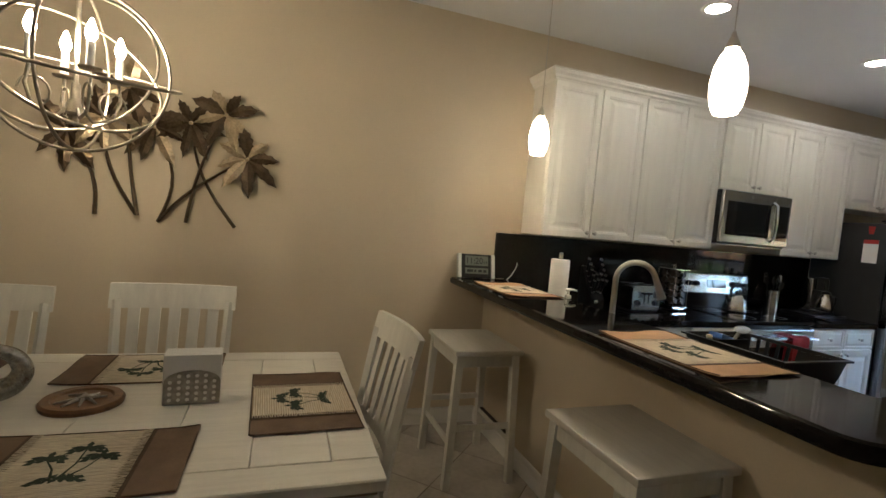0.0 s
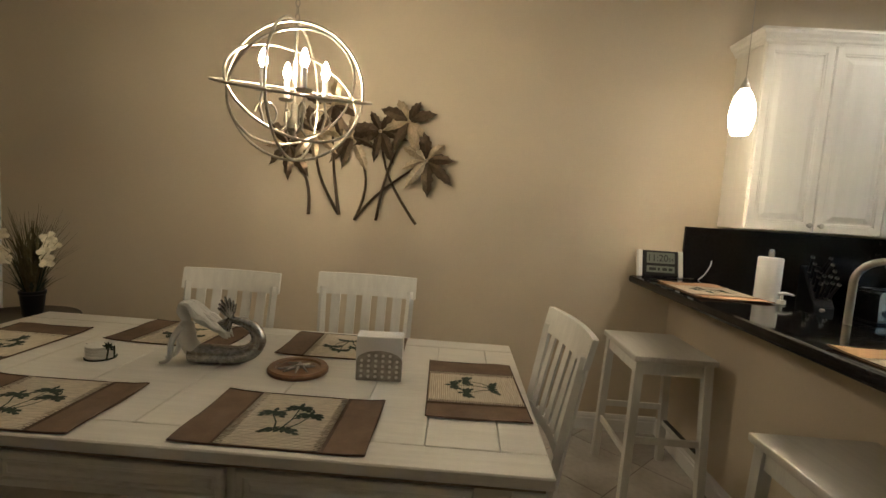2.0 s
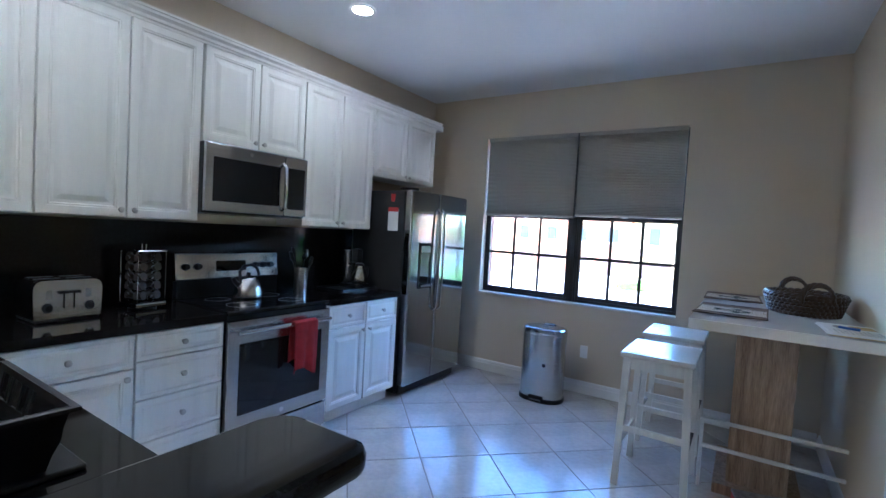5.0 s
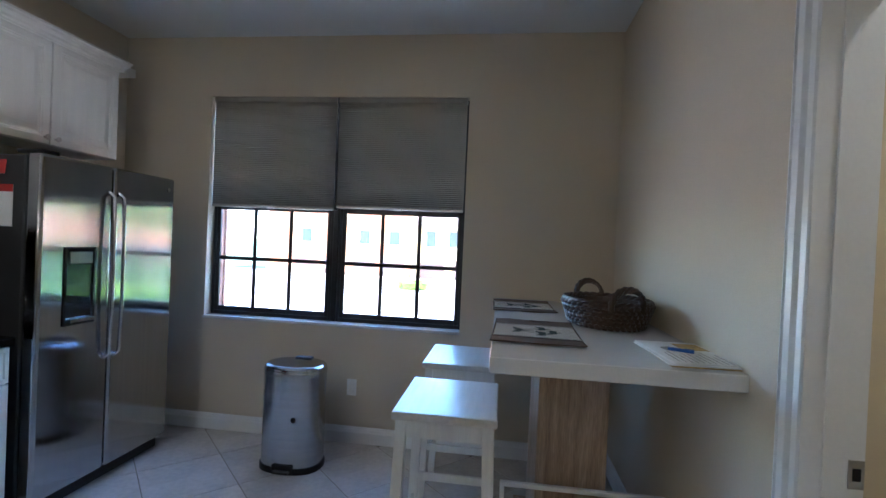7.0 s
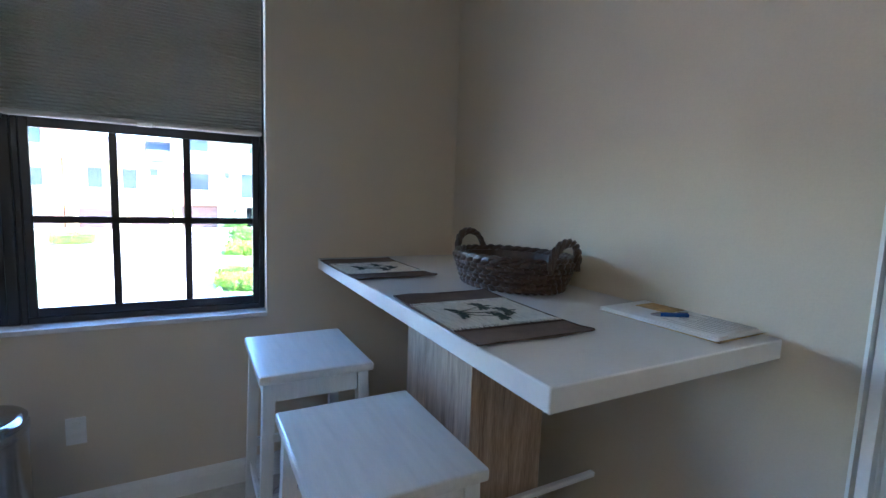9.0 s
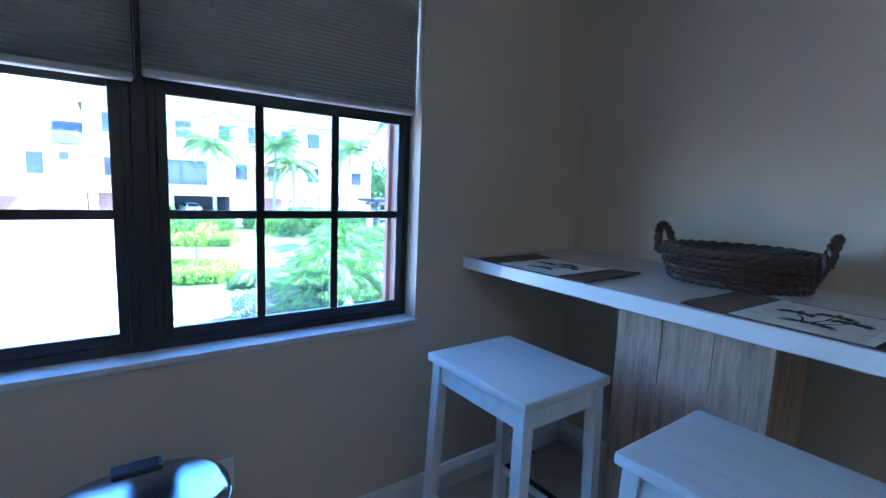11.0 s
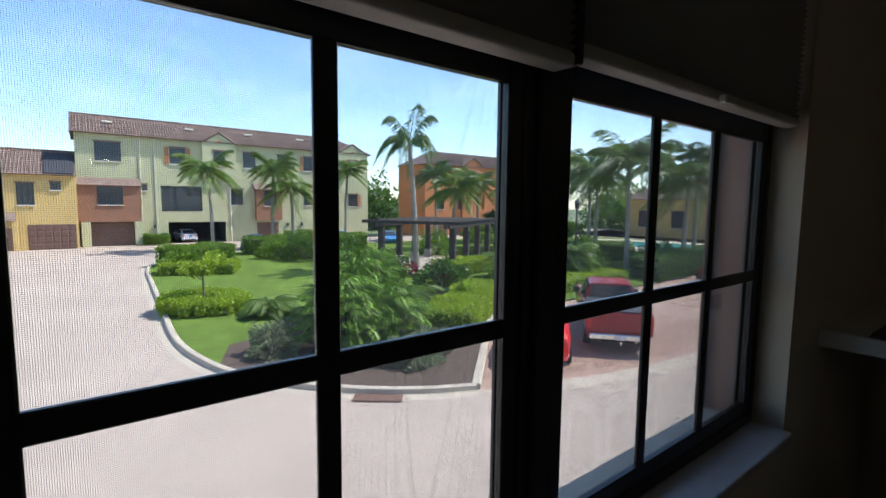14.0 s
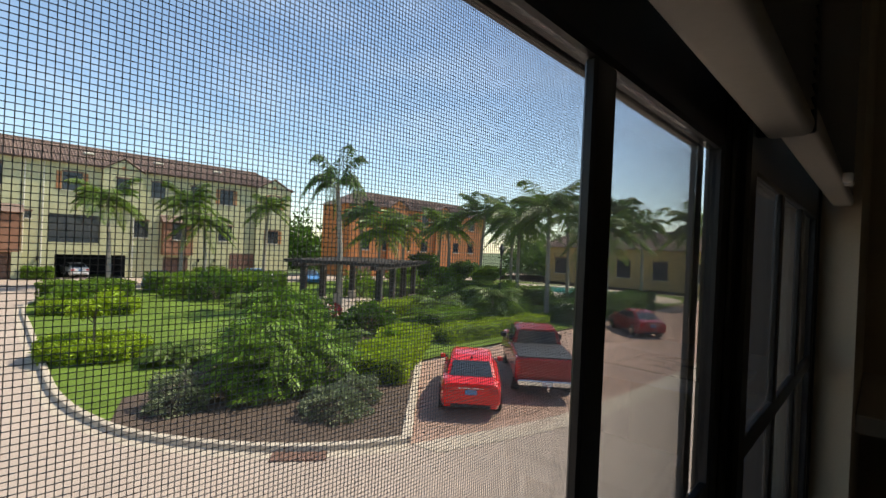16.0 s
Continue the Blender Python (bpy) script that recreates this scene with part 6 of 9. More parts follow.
def dish_rack():
    t = thing("dish_rack", "black plastic dish drying rack by the sink", "dish rack", pose(2.88, 2.08, 0.9155, 0, 0, 0))
    part("drain_mat", one(-0.165, -0.20, 0, 0.21, 0.21, 0.012, 0.005, seg=2), M_BLACK, t, "black drain tray")
    X, Y, Z0, Z1 = 0.175, 0.215, 0.016, 0.145
    bm = bmesh.new()
    def ring(sx, sy, z):
        return [bm.verts.new(p) for p in ((-sx, -sy, z), (sx, -sy, z), (sx, sy, z), (-sx, sy, z))]
    rs = [ring(X - 0.03, Y - 0.03, Z0), ring(X, Y, Z1), ring(X + 0.012, Y + 0.012, Z1), ring(X + 0.012, Y + 0.012, Z1 - 0.008), ring(X + 0.003, Y + 0.003, Z1 - 0.008)]
    for a, c in zip(rs[1:], rs[2:]):
        for i in range(4):
            bm.faces.new((a[i], a[(i + 1) % 4], c[(i + 1) % 4], c[i]))
    part("rim", bm, M_BLACK, t)
    # solid walls on three sides; the fourth has finger openings
    bm = bmesh.new()
    a, b = ((X - 0.03, Y - 0.03), (X, Y))
    def side(p0, p1, q0, q1):
        vs = [bm.verts.new(v) for v in (p0, p1, q1, q0)]
        bm.faces.new(vs)
    lo, hi = [(-a[0], -a[1]), (a[0], -a[1]), (a[0], a[1]), (-a[0], a[1])], [(-b[0], -b[1]), (b[0], -b[1]), (b[0], b[1]), (-b[0], b[1])]
    for i in (0, 2, 3):
        j = (i + 1) % 4
        side((*lo[i], Z0), (*lo[j], Z0), (*hi[i], Z1), (*hi[j], Z1))
    bm.faces.new([bm.verts.new((x, y, Z0)) for x, y in lo])
    i, j = 1, 2
    def at(u, v):
        l0, l1 = Vector((*lo[i], Z0)), Vector((*lo[j], Z0))
        h0, h1 = Vector((*hi[i], Z1)), Vector((*hi[j], Z1))
        return l0.lerp(l1, u).lerp(h0.lerp(h1, u), v)
    us = [0]
    for k in range(5):
        us += [0.42 + 0.105 * k, 0.42 + 0.105 * k + 0.07]
    us.append(1)
    side(at(0, 0), at(1, 0), at(0, 0.45), at(1, 0.45))
    side(at(0, 0.9), at(1, 0.9), at(0, 1), at(1, 1))
    for k in range(0, len(us), 2):
        side(at(us[k], 0.45), at(us[k + 1], 0.45), at(us[k], 0.9), at(us[k + 1], 0.9))
    bmesh.ops.remove_doubles(bm, verts=bm.verts[:], dist=0.001)
    ob = part("basket", bm, M_BLACK, t)
    sd = ob.modifiers.new("thick", "SOLIDIFY")
    sd.thickness = 0.005
    part("cutlery_cup", box(box(box(box(bmesh.new(), -0.13, 0.10, 0.02, 0.06, 0.104, 0.14), -0.13, 0.17, 0.02, 0.06, 0.174, 0.14), -0.13, 0.104, 0.02, -0.126, 0.17, 0.14), 0.056, 0.104, 0.02, 0.06, 0.17, 0.14), M_BLACK, t)
    for k in range(7):
        part("plate_rib", tube(bmesh.new(), [(-0.12, -0.15 + 0.035 * k, 0.018), (0.12, -0.15 + 0.035 * k, 0.018)], 0.003, 5), M_BLACK, t)
    s = thing("dish_sponge", "blue scrubbing sponge in the dish rack", "sponge", pose(2.82, 2.215, 1.045, 0, 14, 10))
    part("sponge", one(-0.05, -0.03, 0, 0.05, 0.03, 0.025, 0.006, seg=2), M_BLUE, s)
    c = thing("pizza_cutter", "steel and clear kitchen utensil in the dish rack", "utensil", pose(2.91, 2.215, 1.05, 0, -25, 15))
    part("handle", tube(bmesh.new(), [(-0.05, 0, 0.0), (0.02, 0, 0.01), (0.05, 0, 0.012)], [0.008, 0.009, 0.006], 8), M_STEEL, c, smooth=True)
    part("head", lathe(bmesh.new(), [(0.03, 0), (0.032, 0.004), (0.02, 0.009), (0, 0.01)], 18, pose(0.06, 0, 0.01, 8), cap=False), M_STEEL, c, smooth=True)
    g = thing("bottle_brush_head", "small cream scrubber in the dish rack", "scrubber", pose(2.735, 2.20, 1.03))
    part("head", lathe(bmesh.new(), [(0.012, 0), (0.014, 0.01), (0.012, 0.04), (0, 0.045)], 10, cap=False), M_PETAL, g, smooth=True)


dish_rack()


def trash_can():
    t = thing("trash_can", "tall stainless steel pedal trash can", "trash can", pose(6.665, 2.225, 0, 0, 0, -90) @ Matrix.Diagonal((0.94, 0.96, 0.97, 1)))
    def oval(bm, prof, mi=0, cap=True):
        n, rings = 36, []
        for k, z in prof:
            pts = []
            for i in range(n):
                a = 2 * math.pi * i / n
                ca, sa = math.cos(a), math.sin(a)
                pts.append(bm.verts.new((0.205 * k * math.copysign(abs(ca) ** 0.75, ca), 0.15 * k * math.copysign(abs(sa) ** 0.85, sa), z)))
            rings.append(pts)
        for a, c in zip(rings, rings[1:]):
            for i in range(n):
                bm.faces.new((a[i], a[(i + 1) % n], c[(i + 1) % n], c[i]))
        if cap:
            bm.faces.new(rings[0][::-1])
            bm.faces.new(rings[-1])
        return bm
    part("foot", oval(bmesh.new(), [(1.03, 0), (1.03, 0.03), (1.0, 0.038)]), M_BLACK, t, "black plastic foot ring", smooth=True)
    part("body", oval(bmesh.new(), [(0.985, 0.0385), (0.985, 0.60)]), M_STEEL, t, smooth=True)
    part("collar", oval(bmesh.new(), [(0.99, 0.601), (1.0, 0.606), (1.0, 0.628), (0.99, 0.632)]), M_STEEL, t, smooth=True)
    part("lid", oval(bmesh.new(), [(0.985, 0.6325), (0.98, 0.65), (0.93, 0.66), (0.88, 0.662)]), M_STEELD, t, "brushed steel lid", smooth=True)
    part("lid_hinge", one(-0.06, 0.10, 0.6335, 0.06, 0.158, 0.672, 0.01, seg=2), M_BLACK, t, "black hinge cover")
    part("pedal", one(-0.055, -0.185, 0.012, 0.055, -0.145, 0.028, 0.005), M_BLACK, t, "black foot pedal")
    part("pedal_recess", one(-0.07, -0.1555, 0.006, 0.07, -0.15, 0.06, 0.003), M_BLACK, t)
    part("badge", lathe(bmesh.new(), [(0.016, 0), (0.016, 0.002)], 16, pose(0.06, -0.146, 0.34, 90)), M_BLACK, t)


trash_can()

# ---------------------------------------------------------------- wall table corner


def wall_table():
    t = thing("breakfast_bar_table", "white slab breakfast bar table on a limed oak pillar", "table", pose(0, 0, 0))
    part("tabletop", one(5.335, S + 0.001, 1.028, E - 0.0015, 0.995, 1.08, 0.003), M_QUARTZ, t, "glossy white slab top")
    for k in range(3):
        part("pillar_board", one(5.915 + 0.163 * k + 0.0006, 0.49, 0.061, 5.915 + 0.163 * (k + 1) - 0.0006, 0.785 - 0.0007 * (k % 2), 1.0278, 0.002), M_OAK, t, "limed oak board")
    part("foot", one(5.85, 0.42, 0, 6.47, 0.85, 0.0605, 0.003), M_OAK, t)
    for z, x in ((0.25, 5.90), (0.41, 5.90)):
        part("foot_rail", one(x - 0.022, S + 0.02, z - 0.010, x + 0.0, 0.93, z + 0.010, 0.003), M_TRIM, t, "white foot rail")
    part("rail_post", one(5.88, 0.915, 0, 5.90, 0.935, 0.42, 0.003), M_TRIM, t)


wall_table()
t = thing("shoe_box", "small grey and red carton on the floor", "carton", pose(5.93, 0.66, 0.061, 0, 0, 20))
t.matrix_basis = pose(5.74, 0.60, 0, 0, 0, 14)
part("carton", one(-0.09, -0.14, 0, 0.07, 0.14, 0.075, 0.004), M_REDP, t)
part("carton_lid", one(-0.092, -0.142, 0.0752, 0.072, 0.142, 0.09, 0.003), M_PEWTER, t, "grey lid")


def basket():
    t = thing("wicker_basket", "round dark braided wicker basket with two rope handles", "basket", pose(6.165, 0.468, 1.0805, 0, 0, 8))
    n = 40
    rx, ry = 0.248, 0.192
    for j in range(6):
        k = 0.83 + 0.029 * j
        z = 0.013 + 0.0185 * j
        bm = bmesh.new()
        for i in range(n):
            a0 = 2 * math.pi * (i + 0.5 * (j % 2)) / n
            pts = []
            for q in range(5):
                b = (q - 2) / 2
                a = a0 + 2 * math.pi * b / n * 0.66
                o = 1 + 0.045 * (1 - b * b)
                pts.append((rx * k * o * math.cos(a), ry * k * o * math.sin(a), z + b * 0.0045 * (1 if j % 2 else -1)))
            tube(bm, pts, [0.004, 0.0095, 0.0112, 0.0095, 0.004], 6)
        part("braid", bm, M_WICKER, t, smooth=True)["kind"] = "stuff"
    wl = bmesh.new()
    lathe(wl, [(0.79, 0.004), (0.94, 0.11), (0.90, 0.11), (0.76, 0.012), (0, 0.012)], 36, Matrix.Diagonal((rx, ry, 1, 1)), cap=False)
    part("lining", wl, M_WICKER, t)
    bm = bmesh.new()
    for s in (0, 1):
        tube(bm, [(rx * (0.97 + 0.02 * math.cos(a * 17 + s * math.pi)) * math.cos(a), ry * (0.97 + 0.02 * math.cos(a * 17 + s * math.pi)) * math.sin(a), 0.116 + 0.006 * math.sin(a * 17 + s * math.pi)) for a in [2 * math.pi * i / 150 for i in range(150)]], 0.0105, 6, closed=True)
    part("rim", bm, M_WICKER, t, smooth=True)
    for s in (-1, 1):
        bm = bmesh.new()
        for ph in (0, 2.1, 4.2):
            pts = []
            for i in range(29):
                u = i / 28
                a = math.pi * u
                y = -0.07 * math.cos(a)
                x = s * (rx * 0.99 + 0.018 * math.sin(a))
                z = 0.09 + 0.098 * math.sin(a) ** 0.7
                tw = ph + 17 * u
                pts.append((x + 0.007 * math.cos(tw), y + 0.005 * math.sin(tw), z + 0.007 * math.sin(tw)))
            tube(bm, pts, 0.0095, 6)
        part("handle", bm, M_WICKER, t, "twisted rope handle", smooth=True)


basket()


def papers():
    t = thing("magazine", "folded magazine and letter lying on the table", "magazine", pose(5.555, 0.325, 1.0805, 0, 0, 2))
    for k, (dx, dy, r, mat) in enumerate(((0, 0, 0, M_YELLOWP), (0.006, 0.004, 1, M_PAPER), (-0.004, 0.006, -1.5, M_PAPER), (0.01, -0.004, 2, M_PAPER))):
        part("page", box(bmesh.new(), -0.175, -0.118, 0.003 * k, 0.175, 0.118, 0.003 * k + 0.0026, 0, pose(dx, dy, 0, 0, 0, r)), mat, t)
    part("photo", box(bmesh.new(), 0.03, -0.09, 0.0118, 0.14, 0.0, 0.0121, 0, pose(0.01, -0.004, 0, 0, 0, 2)), M_YELLOWP, t, "printed yellow food picture")
    bm = bmesh.new()
    for k in range(11):
        box(bm, -0.15, -0.10 + 0.018 * k, 0.0118, 0.015 - 0.03 * (k % 3), -0.096 + 0.018 * k, 0.012)
    part("print_lines", bm, M_PEWTER, t)
    p = thing("ballpoint_pen", "blue ballpoint pen lying on a magazine", "pen", pose(5.565, 0.35, 1.0975, 0, 0, 62) @ Matrix.Diagonal((0.85, 1.5, 1.3, 1)))
    part("barrel", tube(bmesh.new(), [(-0.055, 0, 0), (0.04, 0, 0)], 0.005, 8), M_BLUE, p, smooth=True)
    part("tip", tube(bmesh.new(), [(0.0402, 0, 0), (0.06, 0, 0), (0.07, 0, 0)], [0.005, 0.003, 0.001], 8), M_STEEL, p, smooth=True)
    part("clip", one(-0.055, -0.001, 0.0052, -0.02, 0.001, 0.007), M_STEEL, p)


papers()


def toilet():
    t = thing("toilet", "white ceramic toilet with a closed lid", "toilet", pose(5.24, BS, 0))
    part("tank", one(-0.225, 0.012, 0.40, 0.225, 0.20, 0.755, 0.03, seg=3), M_CERAMIC, t, smooth=True)
    part("tank_lid", one(-0.235, 0.005, 0.7552, 0.235, 0.21, 0.795, 0.012, seg=2), M_CERAMIC, t, smooth=True)
    lv = part("flush_lever", tube(bmesh.new(), [(0.17, 0.20, 0.70), (0.17, 0.222, 0.70), (0.09, 0.225, 0.695)], [0.012, 0.008, 0.006], 8), M_CHROME, t, "chrome flush lever", smooth=True)
    def oval(prof):
        bm = bmesh.new()
        rings = []
        for rx, ry, z, oy in prof:
            rings.append([bm.verts.new((rx * math.cos(a), 0.42 + oy + ry * math.sin(a), z)) for a in [2 * math.pi * i / 28 for i in range(28)]])
        for a, c in zip(rings, rings[1:]):
            for i in range(28):
                bm.faces.new((a[i], a[(i + 1) % 28], c[(i + 1) % 28], c[i]))
        bm.faces.new(rings[0][::-1])
        bm.faces.new(rings[-1])
        return bm
    part("bowl", oval([(0.11, 0.20, 0, -0.04), (0.10, 0.17, 0.12, -0.04), (0.17, 0.22, 0.32, 0), (0.185, 0.24, 0.395, 0)]), M_CERAMIC, t, smooth=True)
    part("seat", oval([(0.185, 0.24, 0.396, 0), (0.19, 0.245, 0.402, 0), (0.185, 0.24, 0.415, 0)]), M_CERAMIC, t, smooth=True)
    part("lid", oval([(0.185, 0.24, 0.416, 0), (0.188, 0.243, 0.425, 0), (0.15, 0.20, 0.437, 0)]), M_CERAMIC, t, smooth=True)
    b = thing("toilet_brush", "toilet brush in a white cup with a black dome", "toilet brush", pose(5.57, -0.83, 0))
    part("holder", lathe(bmesh.new(), [(0.05, 0), (0.058, 0.02), (0.056, 0.36), (0.052, 0.362)], 20), M_CERAMIC, b, "white ceramic cup", smooth=True)
    part("dome", lathe(bmesh.new(), [(0.06, 0.3625), (0.062, 0.385), (0.05, 0.43), (0.026, 0.465), (0.015, 0.50)], 20), M_BLACK, b, "black domed cover", smooth=True)
    part("brush_handle", tube(bmesh.new(), [(0, 0, 0.50), (0, 0, 0.55), (0, 0, 0.58)], [0.014, 0.016, 0.013], 8), M_STEEL, b, smooth=True)
    p = thing("plunger", "wooden handled plunger by the bathroom wall", "plunger", pose(5.55, -0.97, 0))
    part("cup", lathe(bmesh.new(), [(0.07, 0), (0.065, 0.05), (0.03, 0.09), (0.014, 0.10)], 18), M_BLACK, p, smooth=True)
    part("stick", tube(bmesh.new(), [(0, 0, 0.10), (0, 0, 0.58)], 0.011, 8), M_MATT, p, smooth=True)


toilet()
# ---------------------------------------------------------------- outdoors
G = -3.1
X_GRASS = material("lawn_grass", (0.11, 0.165, 0.028), 0.95, vary=0.35, scale=1.2, fine=30, bump=0.1, spec=0.1)
X_FAR = material("far_ground", (0.10, 0.13, 0.05), 0.95, vary=0.3, scale=0.05, fine=1)
X_ROAD = material("grey_road", (0.39, 0.308, 0.252), 0.85, vary=0.14, scale=0.35, fine=30, bump=0.04, spec=0.2)
X_PAVER2 = material("paver_red", (0.33, 0.215, 0.165), 0.85, vary=0.2, scale=2.0, fine=60, bump=0.04, rand=0.14, spec=0.2)
X_CONC = material("kerb_concrete", (0.45, 0.375, 0.295), 0.85, vary=0.14, scale=2, fine=50, bump=0.04, spec=0.2)
X_MULCH = material("bark_mulch", (0.085, 0.055, 0.038), 0.95, vary=0.6, scale=8, fine=40, bump=0.1)
X_LEAF = material("leaf_mid", (0.12, 0.19, 0.022), 0.5, vary=0.35, scale=0.9, fine=6, bump=0, spec=0.25, island=0.35)
X_LEAFY = material("leaf_yellow_green", (0.23, 0.32, 0.025), 0.5, vary=0.3, scale=0.9, fine=6, bump=0, spec=0.25, island=0.35)
X_LEAFD = material("leaf_dark", (0.05, 0.10, 0.02), 0.42, vary=0.35, scale=0.9, fine=6, bump=0, spec=0.25, island=0.35)
X_LEAFG = material("leaf_grey_green", (0.19, 0.215, 0.12), 0.6, vary=0.25, scale=0.9, fine=6, bump=0, spec=0.25, island=0.35)
X_PALM = material("palm_leaf", (0.115, 0.175, 0.032), 0.45, vary=0.35, scale=0.8, fine=5, bump=0, spec=0.25, island=0.35)
X_PALMD = material("palm_leaf_blue", (0.09, 0.15, 0.045), 0.45, vary=0.3, scale=0.8, fine=5, bump=0, spec=0.25, island=0.35)
X_PHIL = material("philodendron_leaf", (0.12, 0.20, 0.025), 0.45, vary=0.3, scale=0.9, fine=6, bump=0, spec=0.16, island=0.6)
for lf, lc in ((X_LEAF, (0.2, 0.36, 0.03)), (X_LEAFY, (0.42, 0.55, 0.03)), (X_LEAFD, (0.12, 0.24, 0.03)), (X_LEAFG, (0.2, 0.26, 0.14)), (X_PALM, (0.2, 0.32, 0.05)), (X_PALMD, (0.14, 0.25, 0.07)), (X_PHIL, (0.2, 0.42, 0.04))):
    translucent(lf, 0.15 if lf is X_PHIL else 0.3, lc)
# dark green standing for the shade deep between hedge leaves
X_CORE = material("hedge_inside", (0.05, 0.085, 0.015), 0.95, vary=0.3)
X_TRUNK = material("palm_trunk", (0.30, 0.265, 0.215), 0.85, vary=0.3, scale=2, fine=14, bump=0.08, stretch=(1, 1, 5))
X_BRANCH = material("branch_bark", (0.14, 0.11, 0.08), 0.9, vary=0.3)
X_RFLOWER = material("red_leaf", (0.40, 0.04, 0.05), 0.6, vary=0.3)
X_GREENW = material("stucco_green", (0.50, 0.48, 0.29), 0.85, vary=0.06, scale=0.6, fine=12, bump=0.04, spec=0.2)
X_YELW = material("stucco_yellow", (0.62, 0.43, 0.17), 0.85, vary=0.06, scale=0.6, fine=12, bump=0.04, spec=0.2)
X_BROWNW = material("stucco_brown", (0.30, 0.15, 0.095), 0.85, vary=0.08, scale=0.6, fine=12, bump=0.04, spec=0.2)
X_ORW = material("stucco_orange", (0.50, 0.20, 0.085), 0.85, vary=0.08, scale=0.6, fine=12, bump=0.04, spec=0.2)
X_ROOF = material("roof_tile_brown", (0.21, 0.145, 0.12), 0.8, vary=0.35, scale=1.2, fine=8, bump=0.05, spec=0.2)
X_ROOFD = material("roof_dark", (0.035, 0.035, 0.042), 0.7, vary=0.2)
X_GARAGE = material("garage_brown", (0.16, 0.085, 0.06), 0.6, vary=0.12, scale=2)
# near-black that puts indoor shade into the colour of the rooms
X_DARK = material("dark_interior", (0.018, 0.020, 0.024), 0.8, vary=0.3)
X_GLASSD = material("dark_window_glass", (0.035, 0.045, 0.058), 0.08, vary=0.2, bump=0, spec=0.4)
X_WHITEF = material("white_stucco_trim", (0.66, 0.62, 0.52), 0.8, vary=0.05)
X_SHUT = material("shutter_orange", (0.42, 0.18, 0.075), 0.6)
X_PERG = material("weathered_timber", (0.05, 0.042, 0.038), 0.85, vary=0.3, scale=2, fine=20, stretch=(1, 6, 6))
X_WATER = material("pool_water", (0.02, 0.36, 0.34), 0.05, vary=0.15, scale=2, fine=8, bump=0.03)
X_DECK = material("pool_deck", (0.52, 0.42, 0.33), 0.85, vary=0.1)
X_TYRE = material("tyre_rubber", (0.012, 0.012, 0.012), 0.85)
X_RUST = material("rusty_grate", (0.16, 0.085, 0.06), 0.8, vary=0.4, scale=12)


def car_paint(name, color):
    return material(name, color, 0.28, 0.0, vary=0.03, bump=0, coat=0.6, spec=0.3)


ROW = Vector((6.8, 2.7, G))
ROW_M = Matrix.Translation(ROW) @ Matrix.Diagonal((0.80, 0.80, 0.785, 1)) @ Matrix.Translation(-ROW)


def row(x, y):
    """A place in front of the row of houses, in the row's own scale."""
    return ROW.x + (x - ROW.x) * 0.80, ROW.y + (y - ROW.y) * 0.80


X_RED = car_paint("paint_bright_red", (0.70, 0.006, 0.006))
X_MAROON = car_paint("paint_dark_red", (0.26, 0.004, 0.008))
X_BLUEC = car_paint("paint_blue", (0.06, 0.20, 0.42))
X_WHITEC = car_paint("paint_white", (0.70, 0.70, 0.70))
X_TAIL = car_paint("tail_lamp_red", (0.5, 0.01, 0.01))


def sheet(name, pts, z, mat, label, cat, parent=None):
    bm = bmesh.new()
    bm.faces.new([bm.verts.new((x, y, z)) for x, y in pts])
    bmesh.ops.triangulate(bm, faces=bm.faces[:])
    ob = part(name, bm, mat, parent)
    return tagged(ob, label, cat, kind="structure")


def smooth_line(pts, n=6, closed=False):
    """Catmull-Rom through the points."""
    out = []
    m = len(pts)
    for i in range(m if closed else m - 1):
        p = [Vector(pts[k % m] if closed else pts[max(0, min(m - 1, k))]) for k in (i - 1, i, i + 1, i + 2)]
        for j in range(n):
            t = j / n
            out.append(0.5 * ((2 * p[1]) + (p[2] - p[0]) * t + (2 * p[0] - 5 * p[1] + 4 * p[2] - p[3]) * t * t + (3 * p[1] - p[0] - 3 * p[2] + p[3]) * t ** 3))
    if not closed:
        out.append(Vector(pts[-1]))
    return [tuple(v) for v in out]


sheet("ground", [(-600, -600), (900, -600), (900, 600), (-600, 600)], G - 0.12, X_FAR, "flat green and sandy ground reaching the horizon", "ground")
sheet("road", [(7.5, 90), (7.5, -90), (20, -90), (20, -60), (60, -60), (60, -80), (66.5, -80), (66.5, 90)], G, X_ROAD, "sunlit pale grey paved road", "road")
CURVE = smooth_line([(15.0, -4.72), (15.6, -3.5), (16.6, -2.2), (18.2, -0.85), (20.2, 0.12), (23.7, 0.62), (29.6, 0.38), (36, 0.1), (42, -0.2), (45.5, -0.9), (48.5, -3.2), (52, -9), (54.5, -20), (55, -34)])
ISLAND = CURVE + [(50, -58), (22, -58), (21, -30), (20.3, -10.2)]
lawn = sheet("lawn", ISLAND, G + 0.10, X_GRASS, "mown green lawn on a kerbed island", "lawn")


